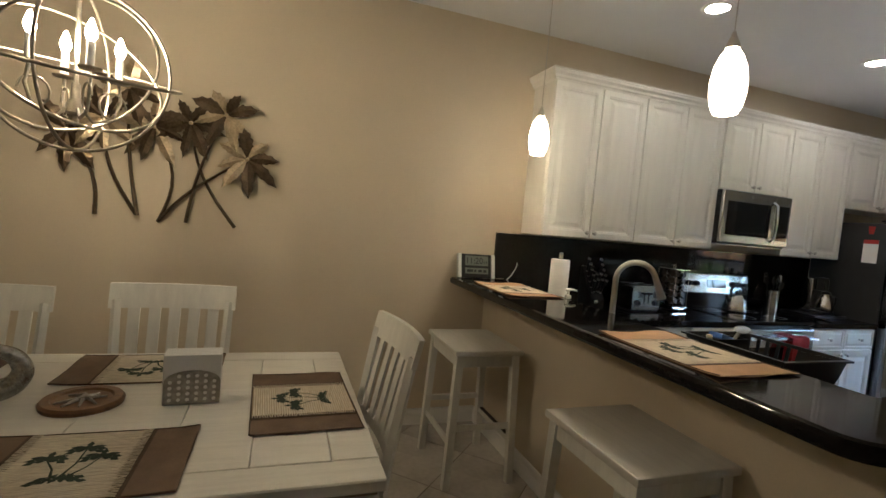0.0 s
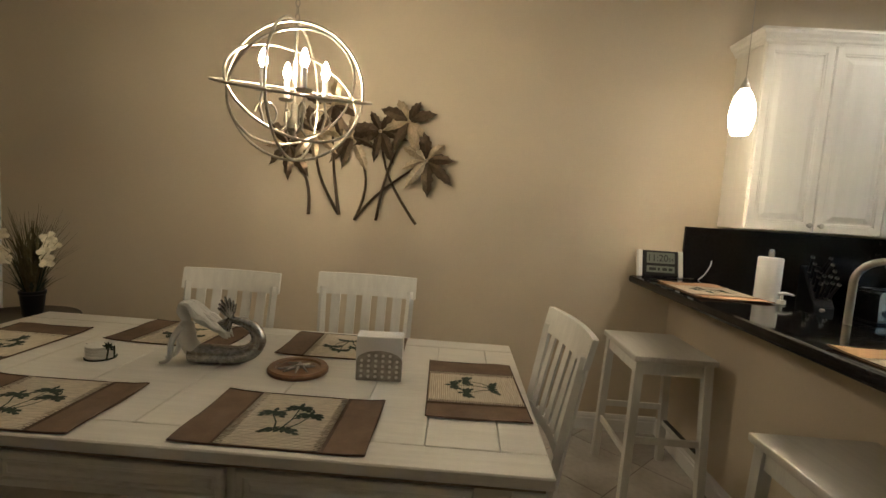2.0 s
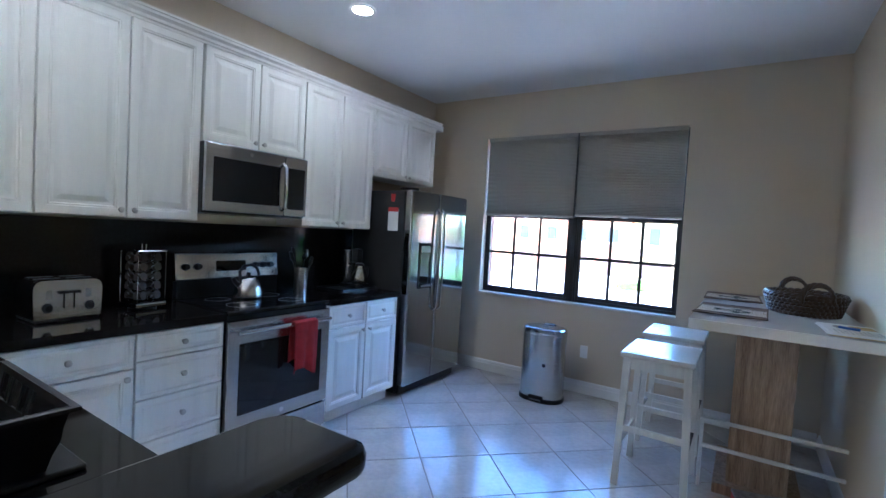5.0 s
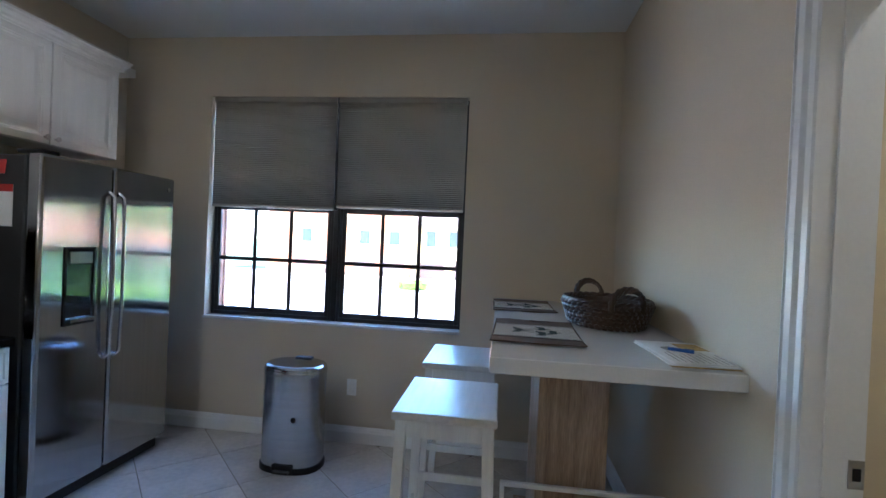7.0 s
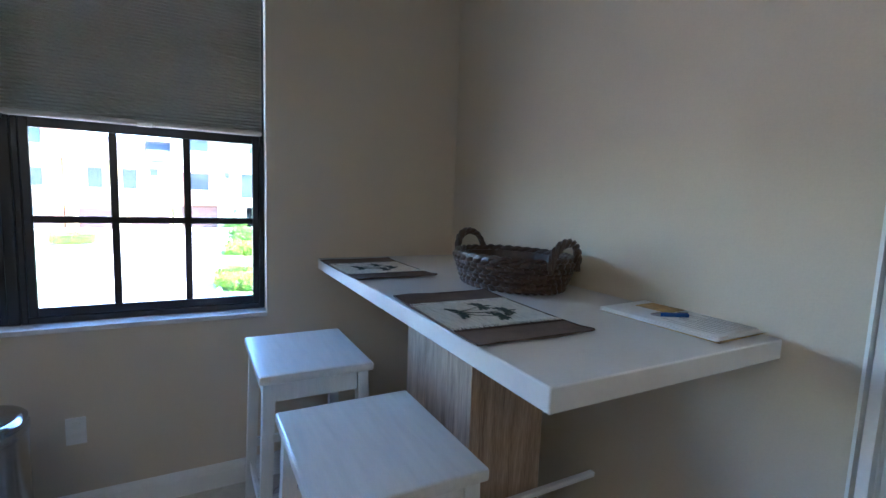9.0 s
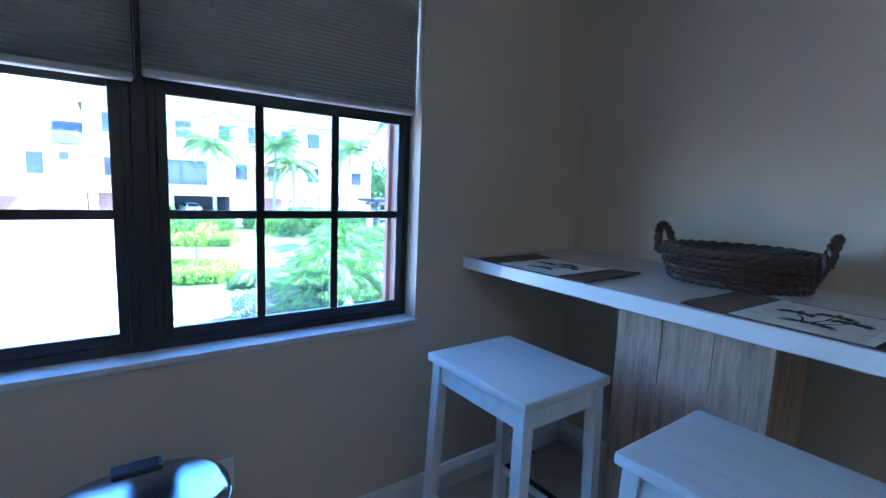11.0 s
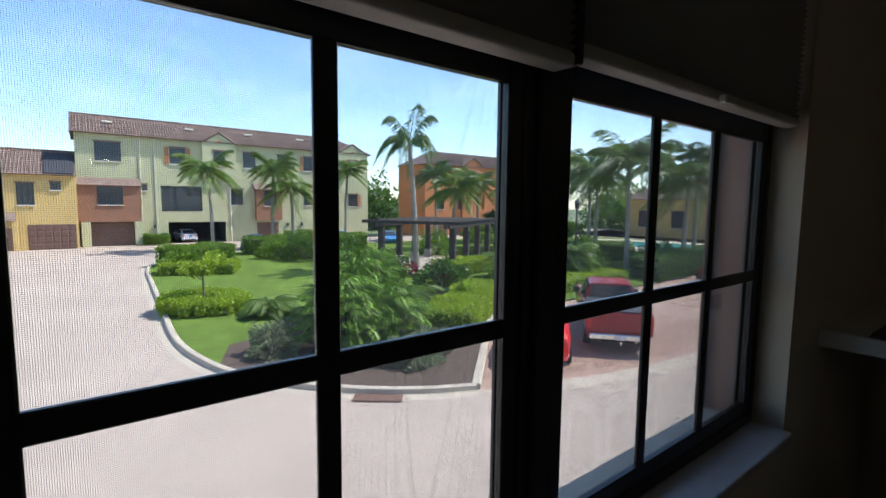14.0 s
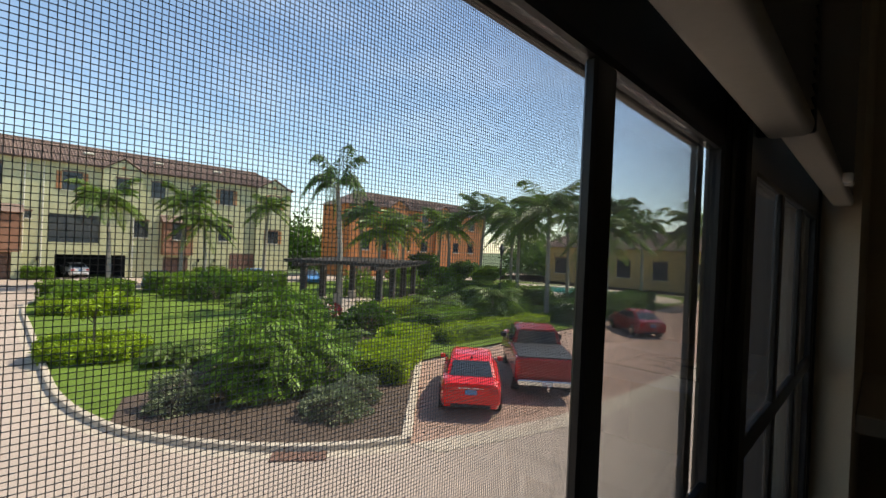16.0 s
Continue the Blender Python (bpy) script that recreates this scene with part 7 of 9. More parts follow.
def kerb():
    t = thing("kerb", "pale concrete kerb round the lawn", "kerb", kind="structure")
    line = CURVE[:-4]
    prof = [(-0.42, 0.006), (-0.16, 0.012), (-0.12, 0.03), (-0.10, 0.14), (-0.06, 0.155), (0.06, 0.155), (0.10, 0.11)]
    n = len(line)
    rings = []
    for i, p in enumerate(line):
        a, c = Vector(line[max(0, i - 1)]), Vector(line[min(n - 1, i + 1)])
        d = (c - a).normalized()
        nr = Vector((d.y, -d.x))
        rings.append([(p[0] + nr.x * u, p[1] + nr.y * u, G + z) for u, z in prof])
    seg = 2
    for s in range(0, n - 1, seg):
        bm = bmesh.new()
        vs = [[bm.verts.new(v) for v in r] for r in rings[s:s + seg + 1]]
        for a, c in zip(vs, vs[1:]):
            for k in range(len(prof) - 1):
                bm.faces.new((a[k], a[k + 1], c[k + 1], c[k]))
        part("kerb_stone", bm, X_CONC, t)
    bm = bmesh.new()
    for a, c in (((15.0, -4.72), (20.3, -10.2)), ):
        d = (Vector(c) - Vector(a)).normalized()
        m = Matrix.Translation((a[0], a[1], G)) @ Matrix.Rotation(math.atan2(d.y, d.x), 4, "Z")
        box(bm, 0, -0.12, 0, (Vector(c) - Vector(a)).length, 0.12, 0.16, 0.02, m)
    part("kerb_stone", bm, X_CONC, t)
    g = thing("storm_drain", "rusty storm drain grate at the kerb", "drain", pose(15.98, -2.52, G + 0.018, 0, 0, 52))
    part("frame", one(-0.58, -0.26, 0, 0.58, 0.28, 0.008), X_RUST, g)
    for k in range(11):
        part("bar", one(-0.54 + 0.1 * k, -0.24, 0.0082, -0.48 + 0.1 * k, 0.26, 0.02), X_RUST, g)


kerb()
BAND = smooth_line([(14.85, -4.75), (14.0, -7.4), (13.5, -9.5), (13.2, -12), (12.9, -17.3), (12.8, -30), (12.8, -60)], 5)
sheet("parking_lot", BAND + [(22.5, -58), (21, -30), (20.2, -10.3)], G + 0.008, X_PAVER2, "red brick paved parking bay", "parking")
sheet("concrete_band", BAND + [(x - 0.75, y - 0.15) for x, y in BAND[::-1]], G + 0.014, X_CONC, "pale concrete gutter band", "pavement")
sheet("mulch_bed", [(15.06, -4.72), (15.67, -3.47), (16.66, -2.15), (18.25, -0.85), (20.2, 0.05), (22.0, -0.6), (22.6, -2.2), (24.5, -3.0), (26, -7), (27, -13), (24.8, -15.5), (20.3, -10.0)], G + 0.112, X_MULCH, "dark brown bark mulch bed", "mulch")


def leaves(name, pts, nrm, size, mat, parent, label="", seed=0, long=1.6):
    """Many small pointed leaves at the given places."""
    rng = np.random.default_rng(seed)
    n = len(pts)
    d = nrm + rng.normal(0, 0.75, (n, 3))
    d /= np.linalg.norm(d, axis=1)[:, None] + 1e-9
    r = rng.normal(0, 1, (n, 3))
    s = np.cross(d, r)
    s /= np.linalg.norm(s, axis=1)[:, None] + 1e-9
    k = size * rng.uniform(0.6, 1.3, (n, 1))
    a, tip = pts, pts + d * k * long - np.array([[0, 0, 0.25]]) * k
    m = (a + tip) / 2 + np.array([[0, 0, 0.12]]) * k
    v = np.stack([a, m + s * k * 0.42, tip, m - s * k * 0.42], 1).reshape(-1, 3)
    f = np.arange(4 * n).reshape(-1, 4)
    me = bpy.data.meshes.new(name)
    me.vertices.add(4 * n)
    me.vertices.foreach_set("co", v.astype(np.float32).ravel())
    me.loops.add(4 * n)
    me.loops.foreach_set("vertex_index", f.ravel().astype(np.int32))
    me.polygons.add(n)
    me.polygons.foreach_set("loop_start", np.arange(0, 4 * n, 4, dtype=np.int32))
    me.update(calc_edges=True)
    me.materials.append(mat)
    ob = new(name, me)
    ob.parent = parent
    if label:
        ob["label"] = label
    return ob


def blob_points(n, c, r, rng, rough=0.25):
    """Places spread over the outer shell of a lumpy mound."""
    d = rng.normal(0, 1, (n, 3))
    d /= np.linalg.norm(d, axis=1)[:, None]
    d[:, 2] = np.abs(d[:, 2])
    ph = rng.uniform(0, 6.28, 6)
    lump = 1 + rough * (np.sin(d[:, 0] * 5 + ph[0]) * np.sin(d[:, 1] * 5 + ph[1]) + 0.6 * np.sin(d[:, 2] * 7 + ph[2] + d[:, 0] * 4))
    k = lump * rng.uniform(0.62, 1.0, n) ** 0.6
    return np.array(c) + d * np.array(r) * k[:, None], d


def shrub(name, label, cat, x, y, r, h, mat, size, n, seed, core=True, group="", z=G + 0.11):
    t = thing(name, label, cat, pose(x, y, z), group)
    rng = np.random.default_rng(seed)
    p, d = blob_points(n, (0, 0, 0), (r[0], r[1], h), rng)
    leaves("foliage", p, d, size, mat, t, seed=seed)
    bm = bmesh.new()
    for k in range(6):
        a = k * 1.05 + seed
        tube(bm, [(0, 0, -0.05), (0.3 * r[0] * math.cos(a), 0.3 * r[1] * math.sin(a), h * 0.35), (0.6 * r[0] * math.cos(a), 0.6 * r[1] * math.sin(a), h * 0.62)], [0.04, 0.03, 0.012], 5)
    part("branches", bm, X_BRANCH, t)
    return t


def hedge(x0, y0, x1, y1, w, h, mat, seed, n=9000, size=0.07, label="clipped bright green hedge"):
    L = math.hypot(x1 - x0, y1 - y0)
    t = thing("hedge", label, "hedge", Matrix.Translation((x0, y0, G + 0.1)) @ Matrix.Rotation(math.atan2(y1 - y0, x1 - x0), 4, "Z"), group="clipped hedges")
    rng = np.random.default_rng(seed)
    # solid filler box, coloured dark as the shade behind the leaves
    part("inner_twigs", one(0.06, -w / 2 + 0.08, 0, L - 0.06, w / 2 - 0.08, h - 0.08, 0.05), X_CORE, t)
    area = np.array([L * w, L * h, L * h, w * h, w * h])
    k = rng.choice(5, n, p=area / area.sum())
    u, v = rng.uniform(0, 1, n), rng.uniform(0, 1, n)
    p, d = np.zeros((n, 3)), np.zeros((n, 3))
    for q in range(5):
        s = k == q
        if q == 0:
            p[s] = np.stack([u[s] * L, (v[s] - 0.5) * w, np.full(s.sum(), h)], 1)
            d[s] = (0, 0, 1)
        elif q < 3:
            e = 1 if q == 1 else -1
            p[s] = np.stack([u[s] * L, np.full(s.sum(), e * w / 2), v[s] * h], 1)
            d[s] = (0, e, 0.2)
        else:
            e = 1 if q == 3 else 0
            p[s] = np.stack([np.full(s.sum(), e * L), (u[s] - 0.5) * w, v[s] * h], 1)
            d[s] = (1 if e else -1, 0, 0.2)
    p += rng.normal(0, 0.05, (n, 3)) + 0.06 * np.sin(p[:, [1, 0, 0]] * 2.1 + seed)
    p[:, 2] = np.maximum(p[:, 2], 0.02)
    leaves("foliage", p, d, size, mat, t, seed=seed)
    return t


def palm(name, label, x, y, h, r, nf, mat, seed, lean=(0, 0), trunk=0.14, droop=1.0, z=G + 0.1, group="palm trees", ups=(-0.3, 2.0)):
    """A palm: ringed tapered trunk, arching fronds with many leaflets."""
    rnd = random.Random(seed)
    t = thing(name, label, "palm tree", pose(x, y, z), group)
    pts = [(lean[0] * u * u, lean[1] * u * u, h * u) for u in [i / 14 for i in range(15)]]
    part("trunk", tube(bmesh.new(), pts, [trunk * (1.25 - 0.5 * i / 14 + (0.04 if i % 2 else 0)) for i in range(15)], 10), X_TRUNK, t, smooth=True)
    top = Vector(pts[-1])
    vs, fs = [], []
    for k in range(nf):
        a = k * 2.399 + rnd.uniform(-0.2, 0.2)
        up = rnd.uniform(*ups) if h > 2 else rnd.uniform(0.2, 1.2)
        L = r * 1.2 * rnd.uniform(0.85, 1.15)
        d = Vector((math.cos(a), math.sin(a), 0))
        side = Vector((-d.y, d.x, 0))
        m = 20
        prev = None
        for j in range(m + 1):
            u = j / m
            c = top + d * L * (u - 0.18 * u * u * (1 if up > 0.4 else 0)) + Vector((0, 0, L * (up * 0.62 * u - droop * 0.72 * u * u)))
            if prev is not None:
                e = (c - prev).normalized()
                upv = side.cross(e)
                n0 = len(vs)
                w = 0.012 + 0.02 * (1 - u)
                vs += [prev + side * w, prev - side * w, c - side * w * 0.8, c + side * w * 0.8]
                fs.append((n0, n0 + 1, n0 + 2, n0 + 3))
                if u > 0.12:
                    ll = L * 0.30 * math.sin(math.pi * min(1, 0.12 + u * 0.86)) ** 0.7
                    for s in (-1, 1):
                        for q in (0.0, 0.33, 0.67):
                            b = prev.lerp(c, q)
                            tip = b + (side * s * 0.75 + e * 0.55 - Vector((0, 0, 0.55 * rnd.uniform(0.5, 1.3) * droop))).normalized() * ll * rnd.uniform(0.8, 1.1)
                            md = b.lerp(tip, 0.45) + upv * 0.03
                            wd = e * 0.023 * (r / 2.0 + 0.35)
                            n0 = len(vs)
                            vs += [b, md + wd, tip, md - wd]
                            fs.append((n0, n0 + 1, n0 + 2, n0 + 3))
            prev = c
    me = bpy.data.meshes.new("crown")
    me.from_pydata([tuple(v) for v in vs], [], fs)
    me.materials.append(mat)
    o = new("crown", me)
    o.parent = t
    return t


# ---------------------------------------------------------------- planting
palm("palm_tree", "tall windswept royal palm with grey ringed trunk", 33.4, -15.3, 8.5, 2.5, 14, X_PALMD, 3, (0.4, 0.3), 0.17, 2.3, ups=(1.0, 3.9))
for i, (x, y, h, r, nf, mt) in enumerate(((66.7, -8.9, 9.6, 3.2, 21, X_PALM), (65.6, -15.5, 10.0, 3.0, 21, X_PALM), (65.2, -18.0, 7.6, 3.2, 21, X_PALM), (69, -27, 10.2, 3.0, 21, X_PALM), (41.4, -34.9, 7.2, 2.9, 21, X_PALM), (38, -36.0, 8.6, 3.0, 21, X_PALMD),
                                          (33.7, -35.5, 8.0, 3.1, 21, X_PALMD), (25.3, -28.3, 8.0, 3.2, 21, X_PALM), (24.2, -36.2, 8.2, 3.0, 21, X_PALMD), (44.0, -27.0, 6.2, 2.9, 21, X_PALM), (55.0, -33.0, 8.4, 3.0, 21, X_PALMD), (20, -47, 8.0, 3.2, 21, X_PALM), (48, -40, 7.6, 3.1, 21, X_PALMD), (27, -52, 8.2, 3.1, 21, X_PALM), (29.5, -30.5, 7.4, 3.3, 22, X_PALM), (22.8, -31.5, 6.6, 3.0, 22, X_PALM), (47, -33, 7.0, 3.0, 22, X_PALM), (31, -42, 8.6, 3.3, 22, X_PALM))):
    if x > 60:
        (x, y), h, r, nf = row(x, y), h * 0.80, r * 0.86, 24
    else:
        r, nf = r * 1.0, 25
    palm("palm_tree", "coconut palm with a pale trunk and arching fronds", x, y, h, r, nf, mt, 20 + i, (0.3 * math.sin(i * 2.0), 0.35 * math.cos(i * 3.0)), 0.15)
palm("pygmy_palm", "low feathery pygmy date palm in the bed", 26.9, -18.2, 1.1, 1.9, 26, X_PALM, 71, (0, 0), 0.12, 0.8, group="low palms")
palm("pygmy_palm", "low feathery pygmy date palm in the bed", 23.6, -8.6, 0.5, 1.5, 22, X_PALM, 72, (0, 0), 0.1, 0.9, group="low palms")
palm("pygmy_palm", "low feathery pygmy date palm in the bed", 25.5, -2.9, 0.5, 1.4, 22, X_PALM, 73, (0, 0), 0.1, 0.9, group="low palms")
palm("pygmy_palm", "low feathery pygmy date palm in the bed", 24.5, -20.5, 1.8, 1.8, 22, X_PALM, 74, (0, 0), 0.1, 0.9, group="low palms")
palm("pygmy_palm", "low feathery pygmy date palm in the bed", 38.5, -11.5, 0.6, 1.6, 20, X_PALM, 75, (0, 0), 0.1, 0.9, group="low palms")


def split_leaf_bush(x, y, seed, n=230, R=2.1, h=2.2):
    """A philodendron: long stalks with big deeply cut glossy leaves."""
    t = thing("philodendron_bush", "large philodendron bush with glossy cut leaves", "bush", pose(x, y, G + 0.11), group="philodendron bushes")
    rnd = random.Random(seed)
    vs, fs = [], []
    bm = bmesh.new()
    for k in range(n):
        a, el = rnd.uniform(0, 6.283), rnd.uniform(0.0, 1.35)
        rr = rnd.uniform(0.7, 1.05)
        p = Vector((R * rr * math.cos(el) * math.cos(a), R * rr * math.cos(el) * math.sin(a), 0.25 + h * rr * math.sin(el)))
        if k % 4 == 0:
            tube(bm, [(0.2 * p.x, 0.2 * p.y, 0), p * 0.6 + Vector((0, 0, 0.25)), p], [0.02, 0.014, 0.008], 4)
        d = Vector((math.cos(a), math.sin(a), rnd.uniform(-0.7, 0.2))).normalized()
        side = d.cross(Vector((0, 0, 1))).normalized()
        up = side.cross(d)
        L = rnd.uniform(0.42, 0.72)
        for j in range(6):
            u = 0.12 + 0.15 * j
            b = p + d * L * u - up * 0.12 * u * u
            w = L * 0.5 * math.sin(math.pi * (0.25 + 0.7 * u))
            for s in (-1, 1):
                e = b + side * s * w + d * w * 0.45 - up * w * 0.3
                m = b.lerp(e, 0.5) + up * 0.02
                n0 = len(vs)
                vs += [b, m + d * 0.03, e, m - d * 0.03]
                fs.append((n0, n0 + 1, n0 + 2, n0 + 3))
        n0 = len(vs)
        vs += [p, p + d * L * 0.5 + side * 0.05, p + d * L * 1.08 - up * 0.12, p + d * L * 0.5 - side * 0.05]
        fs.append((n0, n0 + 1, n0 + 2, n0 + 3))
    part("stalks", bm, X_LEAFD, t)
    me = bpy.data.meshes.new("leaf_crown")
    me.from_pydata([tuple(v) for v in vs], [], fs)
    me.materials.append(X_PHIL)
    o = new("leaf_crown", me)
    o.parent = t


split_leaf_bush(20.5, -3.75, 1, 300, 1.45, 2.0)
split_leaf_bush(22.9, -5.6, 2, 280, 1.7, 2.6)
split_leaf_bush(20.0, -5.3, 3, 200, 1.15, 1.5)
shrub("lavender_shrub", "soft grey-green flowering shrub in the mulch", "shrub", 20.3, -1.45, (0.72, 0.68), 0.85, X_LEAFG, 0.06, 3000, 4, group="grey shrubs")
shrub("lavender_shrub", "soft grey-green flowering shrub in the mulch", "shrub", 17.5, -4.35, (0.85, 0.75), 0.7, X_LEAFG, 0.06, 3600, 5, group="grey shrubs")
shrub("lavender_shrub", "soft grey-green flowering shrub in the mulch", "shrub", 18.2, -5.5, (0.75, 0.7), 0.65, X_LEAFG, 0.06, 3000, 6, group="grey shrubs")
hedge(18.9, -6.9, 23.0, -12.2, 1.7, 0.85, X_LEAFY, 11, 16000)
for a in range(7):
    q0, q1 = 2 * math.pi * a / 7, 2 * math.pi * (a + 1) / 7
    hedge(28.1 + 1.5 * math.cos(q0), -1.0 + 1.25 * math.sin(q0), 28.1 + 1.5 * math.cos(q1), -1.0 + 1.25 * math.sin(q1), 0.95, 0.5, X_LEAFY, 30 + a, 3000, label="round clipped yellow-green hedge")
hedge(39.9, -0.9, 38.4, -4.7, 2.0, 0.65, X_LEAFY, 12, 9000)
hedge(43.5, -1.6, 45.5, -5.5, 2.6, 1.25, X_LEAF, 13, 8000, 0.10, "dense green shrub hedge")
hedge(49.0, -8.2, 50.5, -20, 2.2, 1.4, X_LEAF, 14, 10000, 0.10, "long green clipped hedge")
hedge(29.5, -14.5, 30.5, -19.5, 1.6, 0.9, X_LEAFY, 15, 7000)
hedge(24.6, -15.0, 25.2, -24.0, 1.8, 1.0, X_LEAF, 16, 9000, 0.08, "dense green shrub hedge")
hedge(22.2, -13.5, 22.0, -22.0, 1.2, 0.7, X_LEAFY, 17, 6000)
hedge(21.8, -24.5, 22.4, -40.0, 2.0, 1.4, X_LEAFD, 18, 10000, 0.1, "dark green clipped hedge by the pool")
hedge(28.0, -33.0, 40.0, -31.0, 1.8, 1.4, X_LEAF, 19, 9000, 0.1, "dark green clipped hedge by the pool")
hedge(*row(59.0, 9.5), *row(58.0, 12.5), 1.3, 0.7, X_LEAFY, 20, 3000)
hedge(*row(78.4, -3.0), *row(78.4, -5.6), 1.0, 1.0, X_LEAF, 21, 2500, 0.1)
hedge(*row(78.4, -21.5), *row(78.4, -25.6), 1.0, 1.0, X_LEAF, 22, 2500, 0.1)
for i, (x, y, r, h, mt) in enumerate(((43.5, -13.0, 1.5, 1.8, X_LEAF), (45, -9.8, 1.7, 1.6, X_LEAF), (40.5, -13.6, 1.5, 1.5, X_LEAFD), (30, -10.5, 1.4, 1.7, X_LEAF), (27.5, -9.0, 1.5, 1.8, X_LEAFD), (42.5, -10.8, 1.6, 2.0, X_LEAFD), (46, -14, 1.8, 1.8, X_LEAF), (26.2, -12.2, 1.3, 1.5, X_LEAFD), (30.5, -23, 1.7, 1.9, X_LEAFD), (28.5, -27, 1.8, 2.1, X_LEAF), (34, -25.5, 1.7, 2.2, X_LEAFD), (40, -22, 1.7, 2.0, X_LEAF), (24, -30, 1.6, 1.7, X_LEAFD), (40.3, -1.9, 1.2, 1.3, X_LEAF), (21.6, -9.8, 0.7, 0.9, X_LEAF))):
    shrub("garden_shrub", "leafy green garden shrub", "shrub", x, y, (r, r), h, mt, 0.14, 2600, 40 + i, group="garden shrubs")
for i, (x, y) in enumerate(((28.0, -14.2), (32.0, -17.6), (31.2, -13.4))):
    shrub("ti_plant", "red-leaved tropical plant in the bed", "plant", x, y, (0.45, 0.45), 0.7, X_RFLOWER, 0.16, 260, 70 + i, group="red plants")


def small_tree(x, y, h, seed):
    t = thing("young_tree", "young tree inside a round hedge", "tree", pose(x, y, G + 0.1))
    bm = tube(bmesh.new(), [(0, 0, 0), (0.04, 0, h * 0.5), (0, 0.03, h)], [0.05, 0.04, 0.015], 6)
    for k in range(6):
        a = k * 1.1
        tube(bm, [(0.03, 0, h * (0.45 + 0.07 * k)), (0.45 * math.cos(a), 0.45 * math.sin(a), h * (0.62 + 0.07 * k))], [0.02, 0.006], 4)
    part("trunk", bm, X_BRANCH, t)
    rng = np.random.default_rng(seed)
    p = np.concatenate([blob_points(240, (0.5 * math.cos(k), 0.5 * math.sin(k), h * (0.62 + 0.06 * k)), (0.4, 0.4, 0.35), rng)[0] for k in range(6)])
    leaves("crown", p, rng.normal(0, 1, p.shape), 0.10, X_LEAFY, t, seed=seed)


small_tree(28.1, -1.0, 2.2, 90)


def leafy_tree(x, y, h, r, mat, seed):
    """A bushy tree: a forked trunk and uneven clumps of leaves with gaps between them."""
    t = thing("garden_tree", "bushy green garden tree behind the pergola", "tree", pose(x, y, G + 0.1), "garden trees")
    rnd = random.Random(seed)
    rng = np.random.default_rng(seed)
    bm = tube(bmesh.new(), [(0, 0, 0), (0.05, 0, h * 0.3), (0.0, 0.08, h * 0.55)], [0.13, 0.10, 0.06], 7)
    ps = []
    for k in range(11):
        a, u = k * 2.4 + rnd.uniform(-0.3, 0.3), rnd.uniform(0.35, 1.0)
        c = Vector((r * 0.62 * u * math.cos(a), r * 0.62 * u * math.sin(a), h * rnd.uniform(0.38, 0.86)))
        tube(bm, [(0.03, 0.03, h * 0.3), c * 0.55 + Vector((0, 0, h * 0.15)), c], [0.05, 0.035, 0.012], 5)
        ps.append(blob_points(430, c, (r * 0.45, r * 0.45, h * 0.17), rng, 0.35)[0])
    part("trunk", bm, X_BRANCH, t)
    p = np.concatenate(ps)
    leaves("crown", p, rng.normal(0, 1, p.shape) + np.array([[0, 0, 0.5]]), 0.19, mat, t, seed=seed)


for i, (x, y, h, r) in enumerate(((39.5, -26.5, 2.7, 1.9), (42.5, -31.5, 3.2, 2.2), (38.5, -31.0, 2.6, 1.8), (41.0, -37.0, 3.4, 2.3), (36.0, -34.5, 2.8, 2.0), (47.5, -37.0, 3.6, 2.4))):
    leafy_tree(x, y, h, r, (X_LEAF, X_LEAFD)[i % 2], 200 + i)


def far_woods():
    rng = np.random.default_rng(12)
    ps, ds = [], []
    for k in range(70):
        x, y = (rng.uniform(82, 115), rng.uniform(-46, -37)) if k < 12 else ((rng.uniform(30, 75), rng.uniform(-100, -84)) if k < 42 else (rng.uniform(90, 120), rng.uniform(-60, 40)))
        r, h = rng.uniform(3, 5.5), rng.uniform(6, 9.5)
        p, d = blob_points(750, (x, y, G), (r, r, h), rng, 0.3)
        ps.append(p)
        ds.append(d)
    ob = leaves("far_trees", np.concatenate(ps), np.concatenate(ds), 0.55, X_LEAFD, None, seed=13)
    tagged(ob, "distant dark green tree line", "trees", kind="stuff")


far_woods()
# ---------------------------------------------------------------- vehicles


def loft(bm, secs, mi=0, cap=True):
    """Skins a row of cross-sections of equal length."""
    rings = [[bm.verts.new(v) for v in s] for s in secs]
    n = len(rings[0])
    fs = []
    for a, c in zip(rings, rings[1:]):
        for i in range(n):
            fs.append(bm.faces.new((a[i], a[(i + 1) % n], c[(i + 1) % n], c[i])))
    if cap:
        fs += [bm.faces.new(rings[0][::-1]), bm.faces.new(rings[-1])]
    for f in fs:
        f.material_index = mi
    return bm


def wheels(t, xs, w, r, parent_label="alloy"):
    for x in xs:
        for s in (-1, 1):
            m = pose(x, s * w, r, 90)
            ty = part("wheel", lathe(bmesh.new(), [(r * 0.62, -0.11), (r * 0.95, -0.11), (r, -0.08), (r, 0.08), (r * 0.95, 0.11), (r * 0.62, 0.11)], 22, m), X_TYRE, t, smooth=True)
            part("rim", lathe(bmesh.new(), [(r * 0.6, -0.112), (r * 0.3, -0.09), (r * 0.3, 0.09), (r * 0.6, 0.112)], 14, m), M_STEEL, ty, smooth=True)


